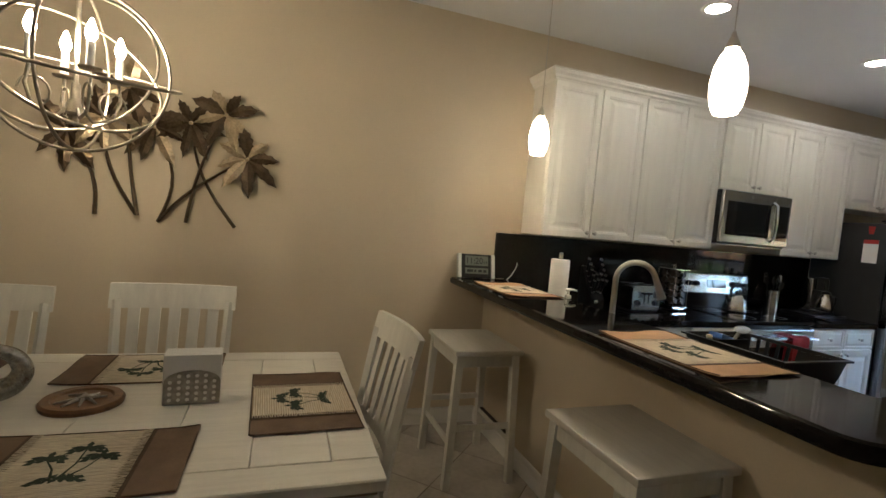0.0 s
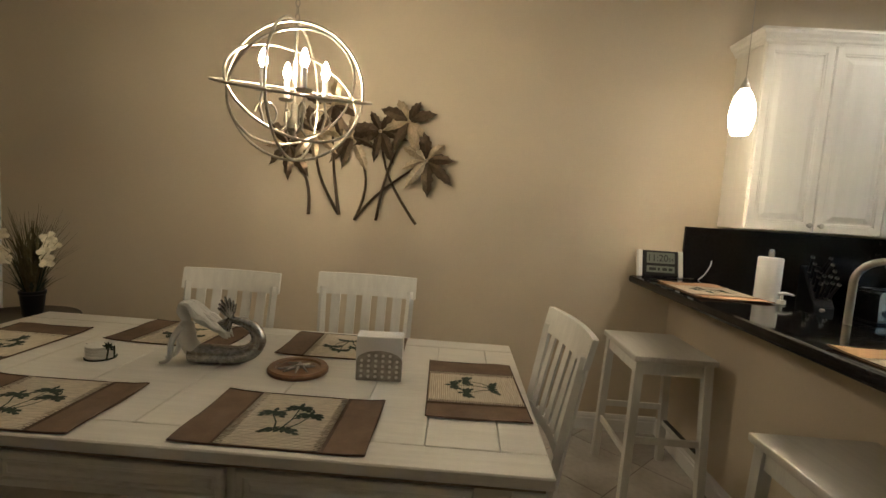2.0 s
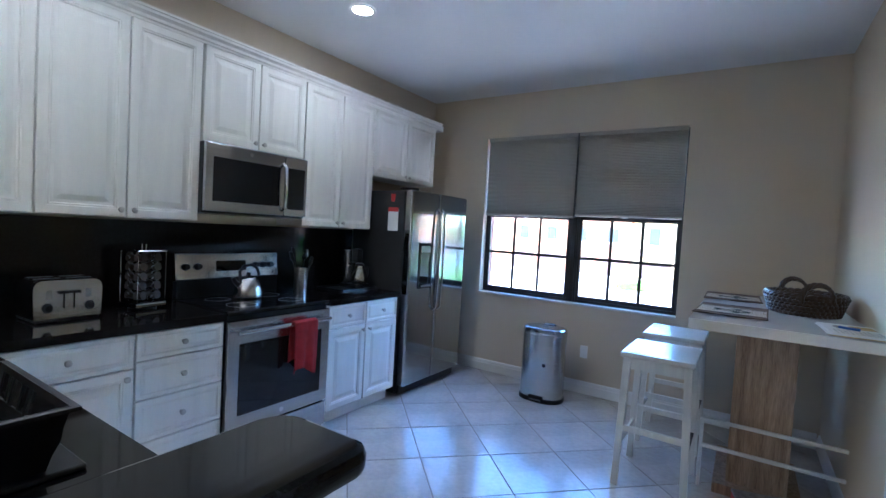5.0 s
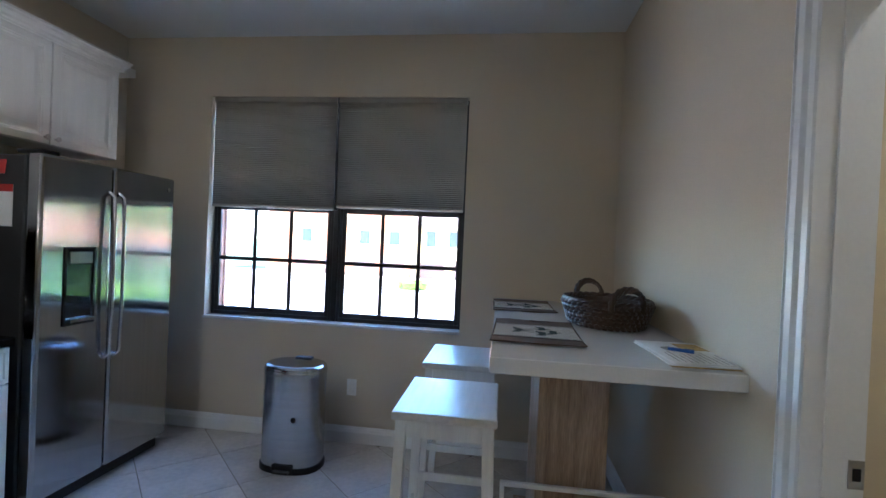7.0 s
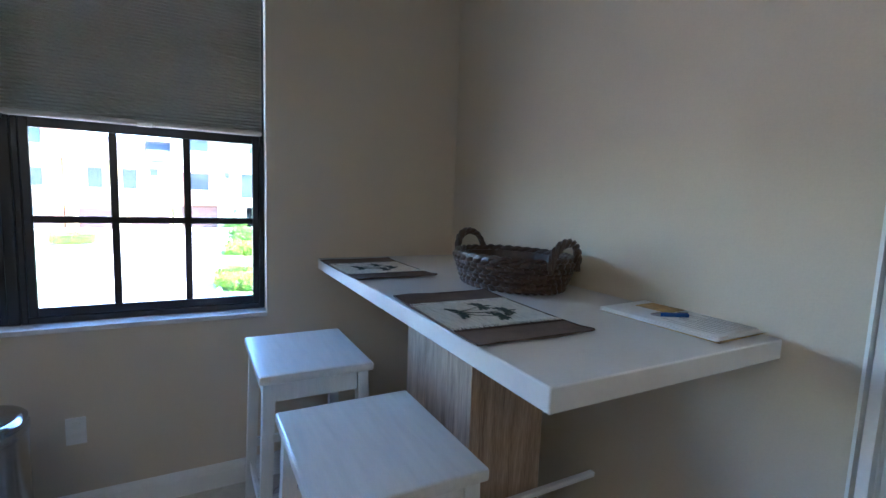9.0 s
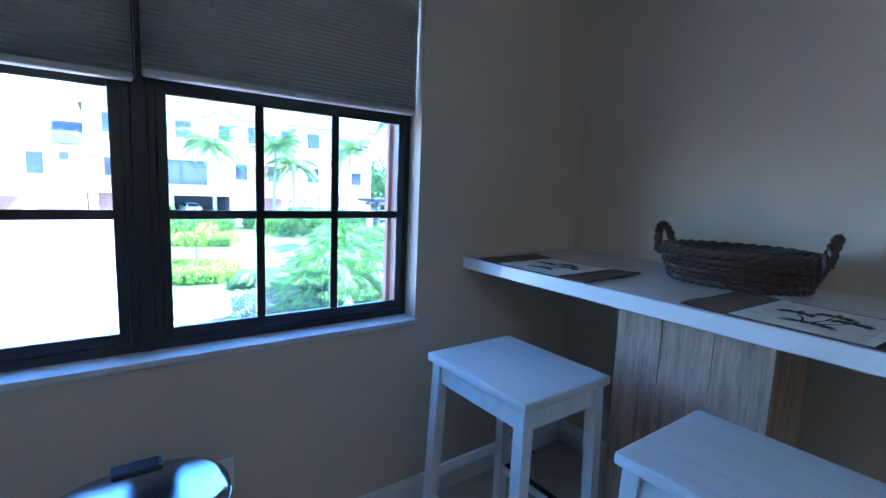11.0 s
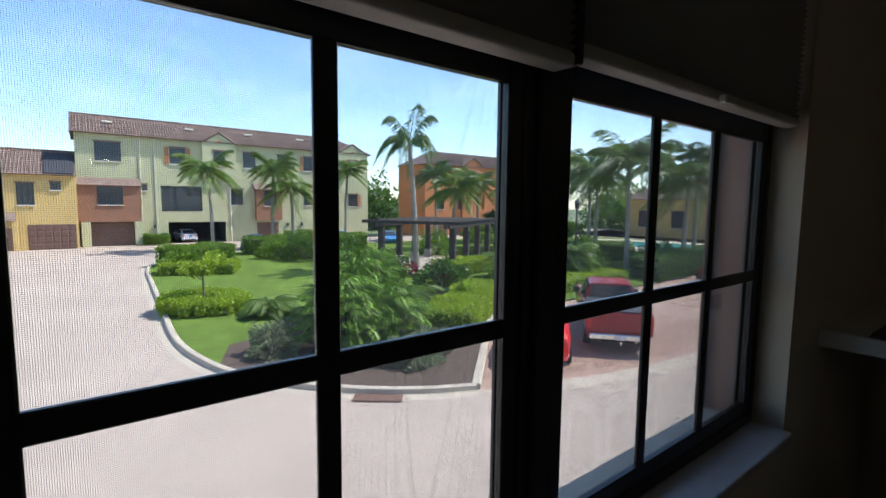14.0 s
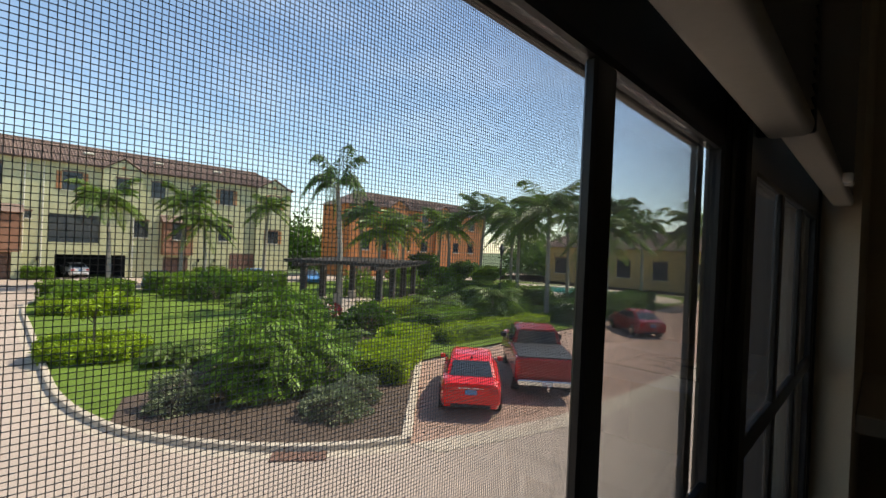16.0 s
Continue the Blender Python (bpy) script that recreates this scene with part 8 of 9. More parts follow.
def sedan(paint, m, label):
    """Front along +x; the origin lies on the ground under the middle."""
    t = thing("car", label, "car", m)
    W = 0.89
    lower = [(-2.22, 0.36, 0.86, 0.80), (-2.20, 0.30, 0.95, 0.86), (-1.95, 0.22, 1.02, 0.93), (-1.45, 0.2, 1.03, 0.97), (0, 0.19, 1.0, 1.0), (0.9, 0.19, 0.97, 1.0), (1.6, 0.2, 0.86, 0.97), (2.05, 0.24, 0.74, 0.90), (2.25, 0.33, 0.62, 0.74)]
    secs = []
    for x, z0, z1, k in lower:
        w = W * k
        secs.append([(x, -w * 0.9, z0), (x, -w, z0 + 0.16), (x, -w, z1 - 0.22), (x, -w * 0.93, z1 - 0.05), (x, -w * 0.8, z1), (x, w * 0.8, z1), (x, w * 0.93, z1 - 0.05), (x, w, z1 - 0.22), (x, w, z0 + 0.16), (x, w * 0.9, z0)])
    body = part("body", loft(bmesh.new(), secs), paint, t, smooth=True)
    roof = [(-1.72, 1.0, 0.70), (-1.12, 1.34, 0.63), (-0.75, 1.43, 0.61), (-0.2, 1.455, 0.60), (0.3, 1.42, 0.60), (1.05, 0.98, 0.68)]
    cab = []
    for x, z, w in roof:
        b = 0.97
        cab.append([(x, -0.74, b), (x, -w, max(b + 0.02, z - 0.05)), (x, -w + 0.1, z), (x, w - 0.1, z), (x, w, max(b + 0.02, z - 0.05)), (x, 0.74, b)])
    part("cabin", loft(bmesh.new(), cab), paint, t, smooth=True)
    def quad(pts, th=0.012):
        bm = bmesh.new()
        bm.faces.new([bm.verts.new(p) for p in pts])
        return bm
    part("rear_window", quad([(-1.735, -0.60, 1.035), (-1.735, 0.60, 1.035), (-1.16, 0.53, 1.345), (-1.16, -0.53, 1.345)]), X_GLASSD, t, "tinted rear window")
    part("windscreen", quad([(1.01, -0.60, 1.03), (1.01, 0.60, 1.03), (0.36, 0.52, 1.41), (0.36, -0.52, 1.41)]), X_GLASSD, t, "tinted windscreen")
    for s in (-1, 1):
        part("side_window", quad([(-1.35, s * 0.745, 1.03), (0.75, s * 0.745, 1.03), (0.25, s * 0.632, 1.36), (-0.95, s * 0.645, 1.36)]), X_GLASSD, t, "tinted side window")
        part("tail_light", box(bmesh.new(), -2.235, s * 0.62 - 0.14, 0.70, -2.15, s * 0.62 + 0.14, 0.84, 0.02), X_TAIL, body, "red tail light")
        part("mirror", box(bmesh.new(), 0.62, s * 0.95 - 0.09, 0.95, 0.80, s * 0.95 + 0.07, 1.08, 0.03), paint, t)
        part("headlight", box(bmesh.new(), 2.02, s * 0.60 - 0.14, 0.60, 2.2, s * 0.60 + 0.1, 0.72, 0.03), M_CHROME, body)
    part("number_plate", one(-2.252, -0.16, 0.66, -2.232, 0.16, 0.80, 0.004), X_BLUEC, body, "blue number plate")
    part("bumper_trim", one(-2.245, -0.55, 0.30, -2.20, 0.55, 0.40, 0.02), X_TYRE, body, "black lower bumper")
    part("chrome_strip", one(-2.235, -0.35, 0.82, -2.215, 0.35, 0.845, 0.004), M_CHROME, body)
    part("aerial_fin", tube(bmesh.new(), [(-1.0, 0, 1.385), (-1.06, 0, 1.44)], [0.04, 0.012], 6), X_TYRE, t)
    wheels(t, (-1.35, 1.35), 0.79, 0.32)
    return t


def pickup(m):
    t = thing("pickup_truck", "dark red pickup truck with a covered bed", "truck", m)
    W = 0.98
    def rb(x0, x1, z0, z1, w=W, b=0.06):
        return one(x0, -w, z0, x1, w, z1, b, seg=2)
    part("bed", rb(-2.85, -0.55, 0.55, 1.30), X_MAROON, t, smooth=True)
    part("tailgate", one(-2.885, -0.80, 0.72, -2.851, 0.80, 1.27, 0.012), X_MAROON, t)
    part("bed_cover", one(-2.80, -0.88, 1.301, -0.60, 0.88, 1.345, 0.02, seg=2), M_FRSIDE, t, "black folding bed cover")
    part("body", rb(-0.549, 2.85, 0.50, 1.22), X_MAROON, t, smooth=True)
    secs = []
    for x, z, w in ((-0.53, 1.24, 0.86), (-0.42, 1.82, 0.72), (0.3, 1.9, 0.72), (0.9, 1.86, 0.72), (1.6, 1.24, 0.84)):
        secs.append([(x, -0.92, 1.20), (x, -w, max(1.22, z - 0.06)), (x, -w + 0.1, z), (x, w - 0.1, z), (x, w, max(1.22, z - 0.06)), (x, 0.92, 1.20)])
    part("cab", loft(bmesh.new(), secs), X_MAROON, t, smooth=True)
    bm = bmesh.new()
    bm.faces.new([bm.verts.new(p) for p in ((-0.535, -0.72, 1.32), (-0.535, 0.72, 1.32), (-0.445, 0.64, 1.76), (-0.445, -0.64, 1.76))])
    part("rear_window", bm, X_GLASSD, t, "tinted rear window")
    for s in (-1, 1):
        bm = bmesh.new()
        bm.faces.new([bm.verts.new(p) for p in ((-0.40, s * 0.915, 1.27), (1.35, s * 0.915, 1.27), (0.95, s * 0.745, 1.76), (-0.30, s * 0.745, 1.76))])
        part("side_window", bm, X_GLASSD, t, "tinted side window")
        part("tail_light", one(-2.88, s * 0.90 - 0.07, 0.80, -2.84, s * 0.90 + 0.07, 1.22, 0.015), X_TAIL, t, "red tail light")
        part("mirror", one(1.05, s * 1.08 - 0.12, 1.22, 1.2, s * 1.08 + 0.1, 1.42, 0.03), X_TYRE, t)
    part("rear_bumper", one(-3.02, -0.92, 0.48, -2.86, 0.92, 0.66, 0.03), M_CHROME, t, "chrome step bumper")
    part("number_plate", one(-3.03, -0.16, 0.50, -3.021, 0.16, 0.63), X_WHITEC, t, "white number plate")
    part("tow_hitch", tube(bmesh.new(), [(-2.95, 0, 0.42), (-3.2, 0, 0.42), (-3.2, 0, 0.52)], 0.035, 8), M_CHROME, t)
    part("chassis", one(-2.7, -0.5, 0.35, 2.6, 0.5, 0.56), X_TYRE, t)
    wheels(t, (-1.75, 1.85), 0.86, 0.41)


HD = -50.0
hx, hy = math.cos(radians(HD)), math.sin(radians(HD))
P0 = G + 0.009
sedan(X_RED, pose(15.0 + 2.2 * hx, -7.05 + 2.2 * hy, P0, 0, 0, HD), "bright red saloon car parked in a bay")
pickup(pose(14.35 + 3.0 * hx, -9.95 + 3.0 * hy, P0, 0, 0, HD))
sedan(X_MAROON, pose(17.9, -26.3, P0, 0, 0, HD + 6), "dark red saloon car parked in a bay")
sedan(X_BLUEC, pose(*row(66.5, -13.6), G + 0.001, 0, 0, 150), "light blue car parked by the building")
sedan(X_BLUEC, pose(*row(70.0, -26.5), G + 0.001, 0, 0, 200), "light blue car parked by the building")
sedan(X_BLUEC, pose(*row(66.0, -32.5), G + 0.001, 0, 0, 160), "light blue car parked by the building")
sedan(X_WHITEC, pose(*row(83.2, -8.4), G + 0.02, 0, 0, 5), "white car parked inside an open garage")


def pergola():
    t = thing("pergola", "dark weathered timber pergola on stout posts", "pergola", pose(34.6, -18.2, G + 0.1, 0, 0, -58))
    for x in (-4.2, -1.4, 1.4, 4.2):
        for y in (-2.6, 2.6):
            po = part("post", one(x - 0.19, y - 0.19, 0.0, x + 0.19, y + 0.19, 2.95, 0.02), X_PERG, t)
            part("plinth", one(x - 0.27, y - 0.27, 0, x + 0.27, y + 0.27, 0.7, 0.02), X_CONC, po)
    for y in (-2.75, -2.45, 2.45, 2.75):
        part("beam", one(-5.4, y - 0.05, 2.951, 5.4, y + 0.05, 3.2), X_PERG, t)
    for k in range(23):
        x = -5.1 + 10.2 * k / 22
        part("rafter", one(x - 0.04, -3.6, 3.201, x + 0.04, 3.6, 3.38), X_PERG, t)
    for k in range(12):
        y = -3.3 + 0.6 * k
        part("lath", one(-5.4, y - 0.03, 3.381, 5.4, y + 0.03, 3.43), X_PERG, t)
    b = thing("pergola_patio", "pale paved patio under the pergola", "patio", kind="structure")
    part("slab", one(-5.6, -3.6, 0, 5.6, 3.6, 0.02, 0, pose(34.6, -18.2, G + 0.101, 0, 0, -58)), X_DECK, b)


pergola()
lp = thing("street_lamp", "black post lamp with a lantern head", "street lamp", pose(25.3, -22.3, G + 0.1))
part("post", lathe(bmesh.new(), [(0.12, 0), (0.12, 0.3), (0.06, 0.45), (0.05, 4.2), (0.09, 4.25)], 12), M_FRAME, lp, smooth=True)
part("lantern", lathe(bmesh.new(), [(0.10, 4.26), (0.17, 4.65), (0.17, 4.68)], 8), X_GLASSD, lp)
part("cap", lathe(bmesh.new(), [(0.22, 4.681), (0.06, 4.9), (0.02, 5.02)], 8), M_FRAME, lp)


def pool():
    t = thing("swimming_pool", "turquoise swimming pool in a sandy deck", "pool", kind="structure")
    part("deck", lathe(bmesh.new(), [(1, G + 0.105), (1, G + 0.135)], 40, pose(34, -49, 0) @ Matrix.Diagonal((12, 8, 1, 1))), X_DECK, t)
    part("water", lathe(bmesh.new(), [(1, G + 0.1355), (1, G + 0.15)], 40, pose(33, -50, 0) @ Matrix.Diagonal((8, 4.5, 1, 1))), X_WATER, t)


pool()


def lounger(m):
    t = thing("sun_lounger", "grey poolside sun lounger", "lounger", m, group="sun loungers")
    part("bed", one(-0.9, -0.3, 0.3, 0.4, 0.3, 0.36, 0.02), M_PEWTER, t)
    part("backrest", box(bmesh.new(), 0, -0.3, 0, 0.75, 0.3, 0.05, 0.02, pose(0.4, 0, 0.31, 0, -35)), M_PEWTER, t)
    for x in (-0.8, 0.3):
        for y in (-0.26, 0.26):
            part("leg", one(x - 0.02, y - 0.02, 0, x + 0.02, y + 0.02, 0.299), M_PEWTER, t)


for k in range(4):
    lounger(pose(40.5 - 1.6 * k, -42.9 - 0.25 * k, G + 0.136, 0, 0, 80))

# ---------------------------------------------------------------- buildings


def facade_window(t, y, z, w, h, x, shutters=False, glass=None, bars=True):
    """A window in a wall that faces -x."""
    wn = part("window", box(bmesh.new(), x - 0.12, y - w / 2 - 0.1, z - 0.12, x + 0.02, y + w / 2 + 0.1, z), X_WHITEF, t)
    part("head_board", one(x - 0.10, y - w / 2 - 0.14, z + h, x + 0.02, y + w / 2 + 0.14, z + h + 0.2), X_GARAGE, wn, "brown timber head")
    part("frame", box(box(bmesh.new(), x - 0.05, y - w / 2 - 0.01, z, x + 0.02, y - w / 2 + 0.06, z + h), x - 0.05, y + w / 2 - 0.06, z, x + 0.02, y + w / 2 + 0.01, z + h), M_FRAME, wn)
    part("pane", one(x - 0.015, y - w / 2, z, x + 0.0, y + w / 2, z + h), glass or X_GLASSD, wn, "dark window glass")
    if bars:
        bm = bmesh.new()
        n = max(2, round(w / 0.55))
        for k in range(1, n):
            box(bm, x - 0.05, y - w / 2 + w * k / n - 0.035, z, x - 0.016, y - w / 2 + w * k / n + 0.035, z + h)
        box(bm, x - 0.051, y - w / 2, z + h * 0.5 - 0.04, x - 0.016, y + w / 2, z + h * 0.5 + 0.04)
        part("muntin", bm, M_FRAME, wn)
    if shutters:
        for s in (-1, 1):
            part("shutter", one(x - 0.07, y + s * (w / 2 + 0.36) - 0.26, z - 0.05, x - 0.002, y + s * (w / 2 + 0.36) + 0.26, z + h + 0.05, 0.01), X_SHUT, wn, "orange-brown shutter")


def garage_door(t, y, w, h, x):
    g = part("garage_door", one(x - 0.04, y - w / 2, G + 0.01, x - 0.001, y + w / 2, G + h), X_GARAGE, t, "brown panelled garage door")
    for k in range(4):
        for j in range(6):
            a = y - w / 2 + w * j / 6
            z0 = G + h * k / 4
            part("door_panel", panel(bmesh.new(), 0.05, z0 + 0.06, w / 6 - 0.05, z0 + h / 4 - 0.06, 0, [(0, 0), (0, 0.012), (0.05, 0.03)], Matrix.Translation((x - 0.0405, a + w / 6, 0)) @ Matrix.Rotation(radians(-90), 4, "Z")), X_GARAGE, g)


def tiled_roof(t, y0, y1, x0, zE, x1, zR, hip0=0.0, hip1=0.0, mat=None, over=0.5):
    """A slope that rises from the eave at x0 to the ridge at x1, with rows of tiles, and its twin behind."""
    bm = bmesh.new()
    L = math.hypot(x1 - x0, zR - zE)
    n = int(L / 0.42)
    for k in range(n):
        u0, u1 = k / n, (k + 1) / n
        for a0, a1, side in ((u0, u1, 1),):
            def P(u, y, up):
                return (x0 + (x1 - x0) * u, y, zE + (zR - zE) * u + up)
            ya, yb = y0 + hip0 * u0, y1 - hip1 * u0
            yc, yd = y0 + hip0 * u1, y1 - hip1 * u1
            vs = [bm.verts.new(v) for v in (P(u0, ya, 0.10), P(u0, yb, 0.10), P(u1, yd, 0.02), P(u1, yc, 0.02))]
            bm.faces.new(vs)
            lo = [bm.verts.new(v) for v in (P(u0, ya, 0.0), P(u0, yb, 0.0))]
            bm.faces.new((vs[1], vs[0], lo[0], lo[1]))
    rf = part("roof", bm, mat or X_ROOF, t, "brown barrel tile roof")
    bm = bmesh.new()
    # back slope, end gables and soffit
    xb = 2 * x1 - x0
    v = [bm.verts.new(p) for p in ((x0, y0, zE), (x0, y1, zE), (xb, y1, zE), (xb, y0, zE), (x1, y0 + hip0, zR + 0.01), (x1, y1 - hip1, zR + 0.01))]
    bm.faces.new((v[2], v[3], v[4], v[5]))
    bm.faces.new((v[3], v[0], v[4]))
    bm.faces.new((v[1], v[2], v[5]))
    bm.faces.new((v[0], v[3], v[2], v[1]))
    part("roof_back", bm, mat or X_ROOF, t)
    # barrel ribs running up the slope
    bm = bmesh.new()
    m = int((y1 - y0) / 0.34)
    for k in range(m + 1):
        y = y0 + (y1 - y0) * k / m
        u1 = 1.0
        if hip0 and y < y0 + hip0:
            u1 = (y - y0) / hip0
        if hip1 and y > y1 - hip1:
            u1 = (y1 - y) / hip1
        if u1 > 0.05:
            tube(bm, [(x0 - 0.03, y, zE + 0.1), (x0 + (x1 - x0) * u1, y, zE + (zR - zE) * u1 + 0.06)], 0.06, 4)
    part("barrel_tiles", bm, mat or X_ROOF, rf)
    part("ridge", tube(bmesh.new(), [(x1, y0 + hip0, zR + 0.08), (x1, y1 - hip1, zR + 0.08)], 0.16, 6), mat or X_ROOF, rf)


def gable_front(t, yc, w, x, z0, zE, zP, mat):
    bm = bmesh.new()
    pr = [(yc - w / 2, z0), (yc + w / 2, z0), (yc + w / 2, zE), (yc, zP), (yc - w / 2, zE)]
    a, c = [bm.verts.new((x - 0.5, y, z)) for y, z in pr], [bm.verts.new((x + 2.5, y, z)) for y, z in pr]
    bm.faces.new(a)
    bm.faces.new(c[::-1])
    for i in range(5):
        bm.faces.new((a[i], a[(i + 1) % 5], c[(i + 1) % 5], c[i]))
    g = part("gable", bm, mat, t)
    for s in (-1, 1):
        part("gable_roof", tube(bmesh.new(), [(x - 0.55, yc + s * (w / 2 + 0.3), zE - 0.05), (x - 0.55, yc, zP + 0.22)], 0.14, 4), X_ROOF, g)
        bm = bmesh.new()
        bm.faces.new([bm.verts.new(p) for p in ((x - 0.7, yc + s * (w / 2 + 0.3), zE - 0.02), (x + 4, yc + s * (w / 2 + 0.3), zE - 0.02), (x + 4, yc, zP + 0.2), (x - 0.7, yc, zP + 0.2))])
        part("gable_slope", bm, X_ROOF, g)
    part("vent_disc", lathe(bmesh.new(), [(0.25, 0), (0.25, 0.04)], 14, pose(x - 0.5, yc, zE + 0.25, 0, -90)), X_SHUT, g)


def green_house():
    t = thing("townhouse", "three-storey pale green stucco townhouse with brown bays", "building", ROW_M)
    x = 80.0
    holes = [(-13.3, -6.0, G, -0.1), (-10.3, -5.3, 1.4, 4.95)]
    bm = bmesh.new()
    y0, y1, zt = -36.5, 3.65, 11.3
    # wall in strips round the two large openings
    for a, c, b, d in ((-5.3, G, y1, zt), (-6.0, G, -5.3, 1.4), (-6.0, 4.95, -5.3, zt), (-10.3, -0.1, -6.0, 1.4), (-10.3, 4.95, -6.0, zt), (-13.3, -0.1, -10.3, zt), (y0, G, -13.3, zt)):
        box(bm, x, a, c, x + 0.3, b, d)
    box(bm, x + 0.3, y0, G, x + 9, y0 + 0.3, zt)
    box(bm, x + 0.3, y1 - 0.3, G, x + 9, y1, zt)
    box(bm, x + 9, y0, G, x + 9.3, y1, zt)
    part("wall", bm, X_GREENW, t)
    # garage and porch linings, their shade given by a near-black colour
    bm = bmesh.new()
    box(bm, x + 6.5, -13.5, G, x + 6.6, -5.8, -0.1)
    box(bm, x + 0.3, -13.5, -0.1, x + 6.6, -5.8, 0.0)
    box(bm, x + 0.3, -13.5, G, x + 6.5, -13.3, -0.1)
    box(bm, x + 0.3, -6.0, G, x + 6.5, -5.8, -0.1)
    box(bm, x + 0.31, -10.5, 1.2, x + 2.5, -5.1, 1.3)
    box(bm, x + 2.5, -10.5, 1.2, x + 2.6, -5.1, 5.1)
    part("dark_rooms", bm, X_DARK, t, "garage and screened porch inside, coloured dark for shade")
    part("porch_screen", one(x + 0.10, -10.3, 1.4, x + 0.12, -5.3, 4.95), X_GLASSD, t, "dark porch screen")
    for yc, w in ((0.45, 6.4), (-19.3, 3.8)):
        bay = part("bay", one(x - 1.0, yc - w / 2, 0.1, x - 0.001, yc + w / 2, 4.75), X_BROWNW, t, "brown stucco bay")
        bm = bmesh.new()
        v = [bm.verts.new(p) for p in ((x - 1.3, yc - w / 2 - 0.25, 4.75), (x - 1.3, yc + w / 2 + 0.25, 4.75), (x - 0.002, yc + w / 2 + 0.25, 5.75), (x - 0.002, yc - w / 2 - 0.25, 5.75), (x - 0.002, yc + w / 2 + 0.25, 4.75), (x - 0.002, yc - w / 2 - 0.25, 4.75))]
        for f in ((0, 1, 2, 3), (0, 3, 5), (1, 4, 2), (0, 5, 4, 1)):
            bm.faces.new([v[k] for k in f])
        part("bay_roof", bm, X_ROOF, bay)
        facade_window(bay, yc - 0.1, 2.3, 2.6 if w > 5 else 1.7, 2.3, x - 1.0)
    garage_door(t, 0.2, 4.6, 3.1, x - 0.1)
    for y in (2.95, -2.55):
        part("pier", one(x - 1.0, y - 0.45, G, x - 0.102, y + 0.45, 0.098), X_GREENW, t)
    garage_door(t, -19.3, 3.2, 2.8, x)
    garage_door(t, -29.6, 5.6, 3.6, x)
    facade_window(t, 0.35, 7.9, 2.7, 2.4, x)
    facade_window(t, -3.35, 4.2, 0.7, 0.8, x, bars=False)
    facade_window(t, -7.4, 8.0, 1.9, 2.2, x, True)
    facade_window(t, -16.8, 8.0, 1.7, 2.2, x)
    facade_window(t, -21.8, 8.0, 1.7, 2.2, x)
    facade_window(t, -26.0, 8.0, 1.9, 2.2, x, True)
    facade_window(t, -26.0, 2.4, 1.9, 2.3, x)
    facade_window(t, -14.9, 2.4, 1.7, 2.3, x)
    gable_front(t, -12.6, 4.4, x, 6.2, 11.2, 12.6, X_GREENW)
    facade_window(t, -12.6, 8.1, 1.5, 2.0, x - 0.5)
    gable_front(t, -33.4, 5.6, x, G, 11.2, 12.7, X_GREENW)
    facade_window(t, -33.4, 8.1, 1.7, 2.0, x - 0.5, True)
    facade_window(t, -33.4, 2.3, 1.7, 2.0, x - 0.5, True)
    tiled_roof(t, -37.0, 4.1, x - 0.6, 11.3, x + 4.6, 14.2, 4.5, 0.01)
    for y in (0.5, -9.0, -17, -25):
        part("roof_vent", one(x + 2.0, y - 0.9, 13.05, x + 2.6, y + 0.3, 13.3, 0.05), X_WHITEF, t)
    for y in (-3.0, -4.7, -14.0):
        part("downpipe", tube(bmesh.new(), [(x - 0.06, y, G), (x - 0.06, y, 11.2)], 0.07, 6), X_WHITEF, t)
    for y in (-4.4, -22.3, -24.6):
        part("wall_lantern", box(bmesh.new(), x - 0.2, y - 0.12, -0.9, x - 0.002, y + 0.12, -0.4, 0.02), M_FRAME, t)


green_house()


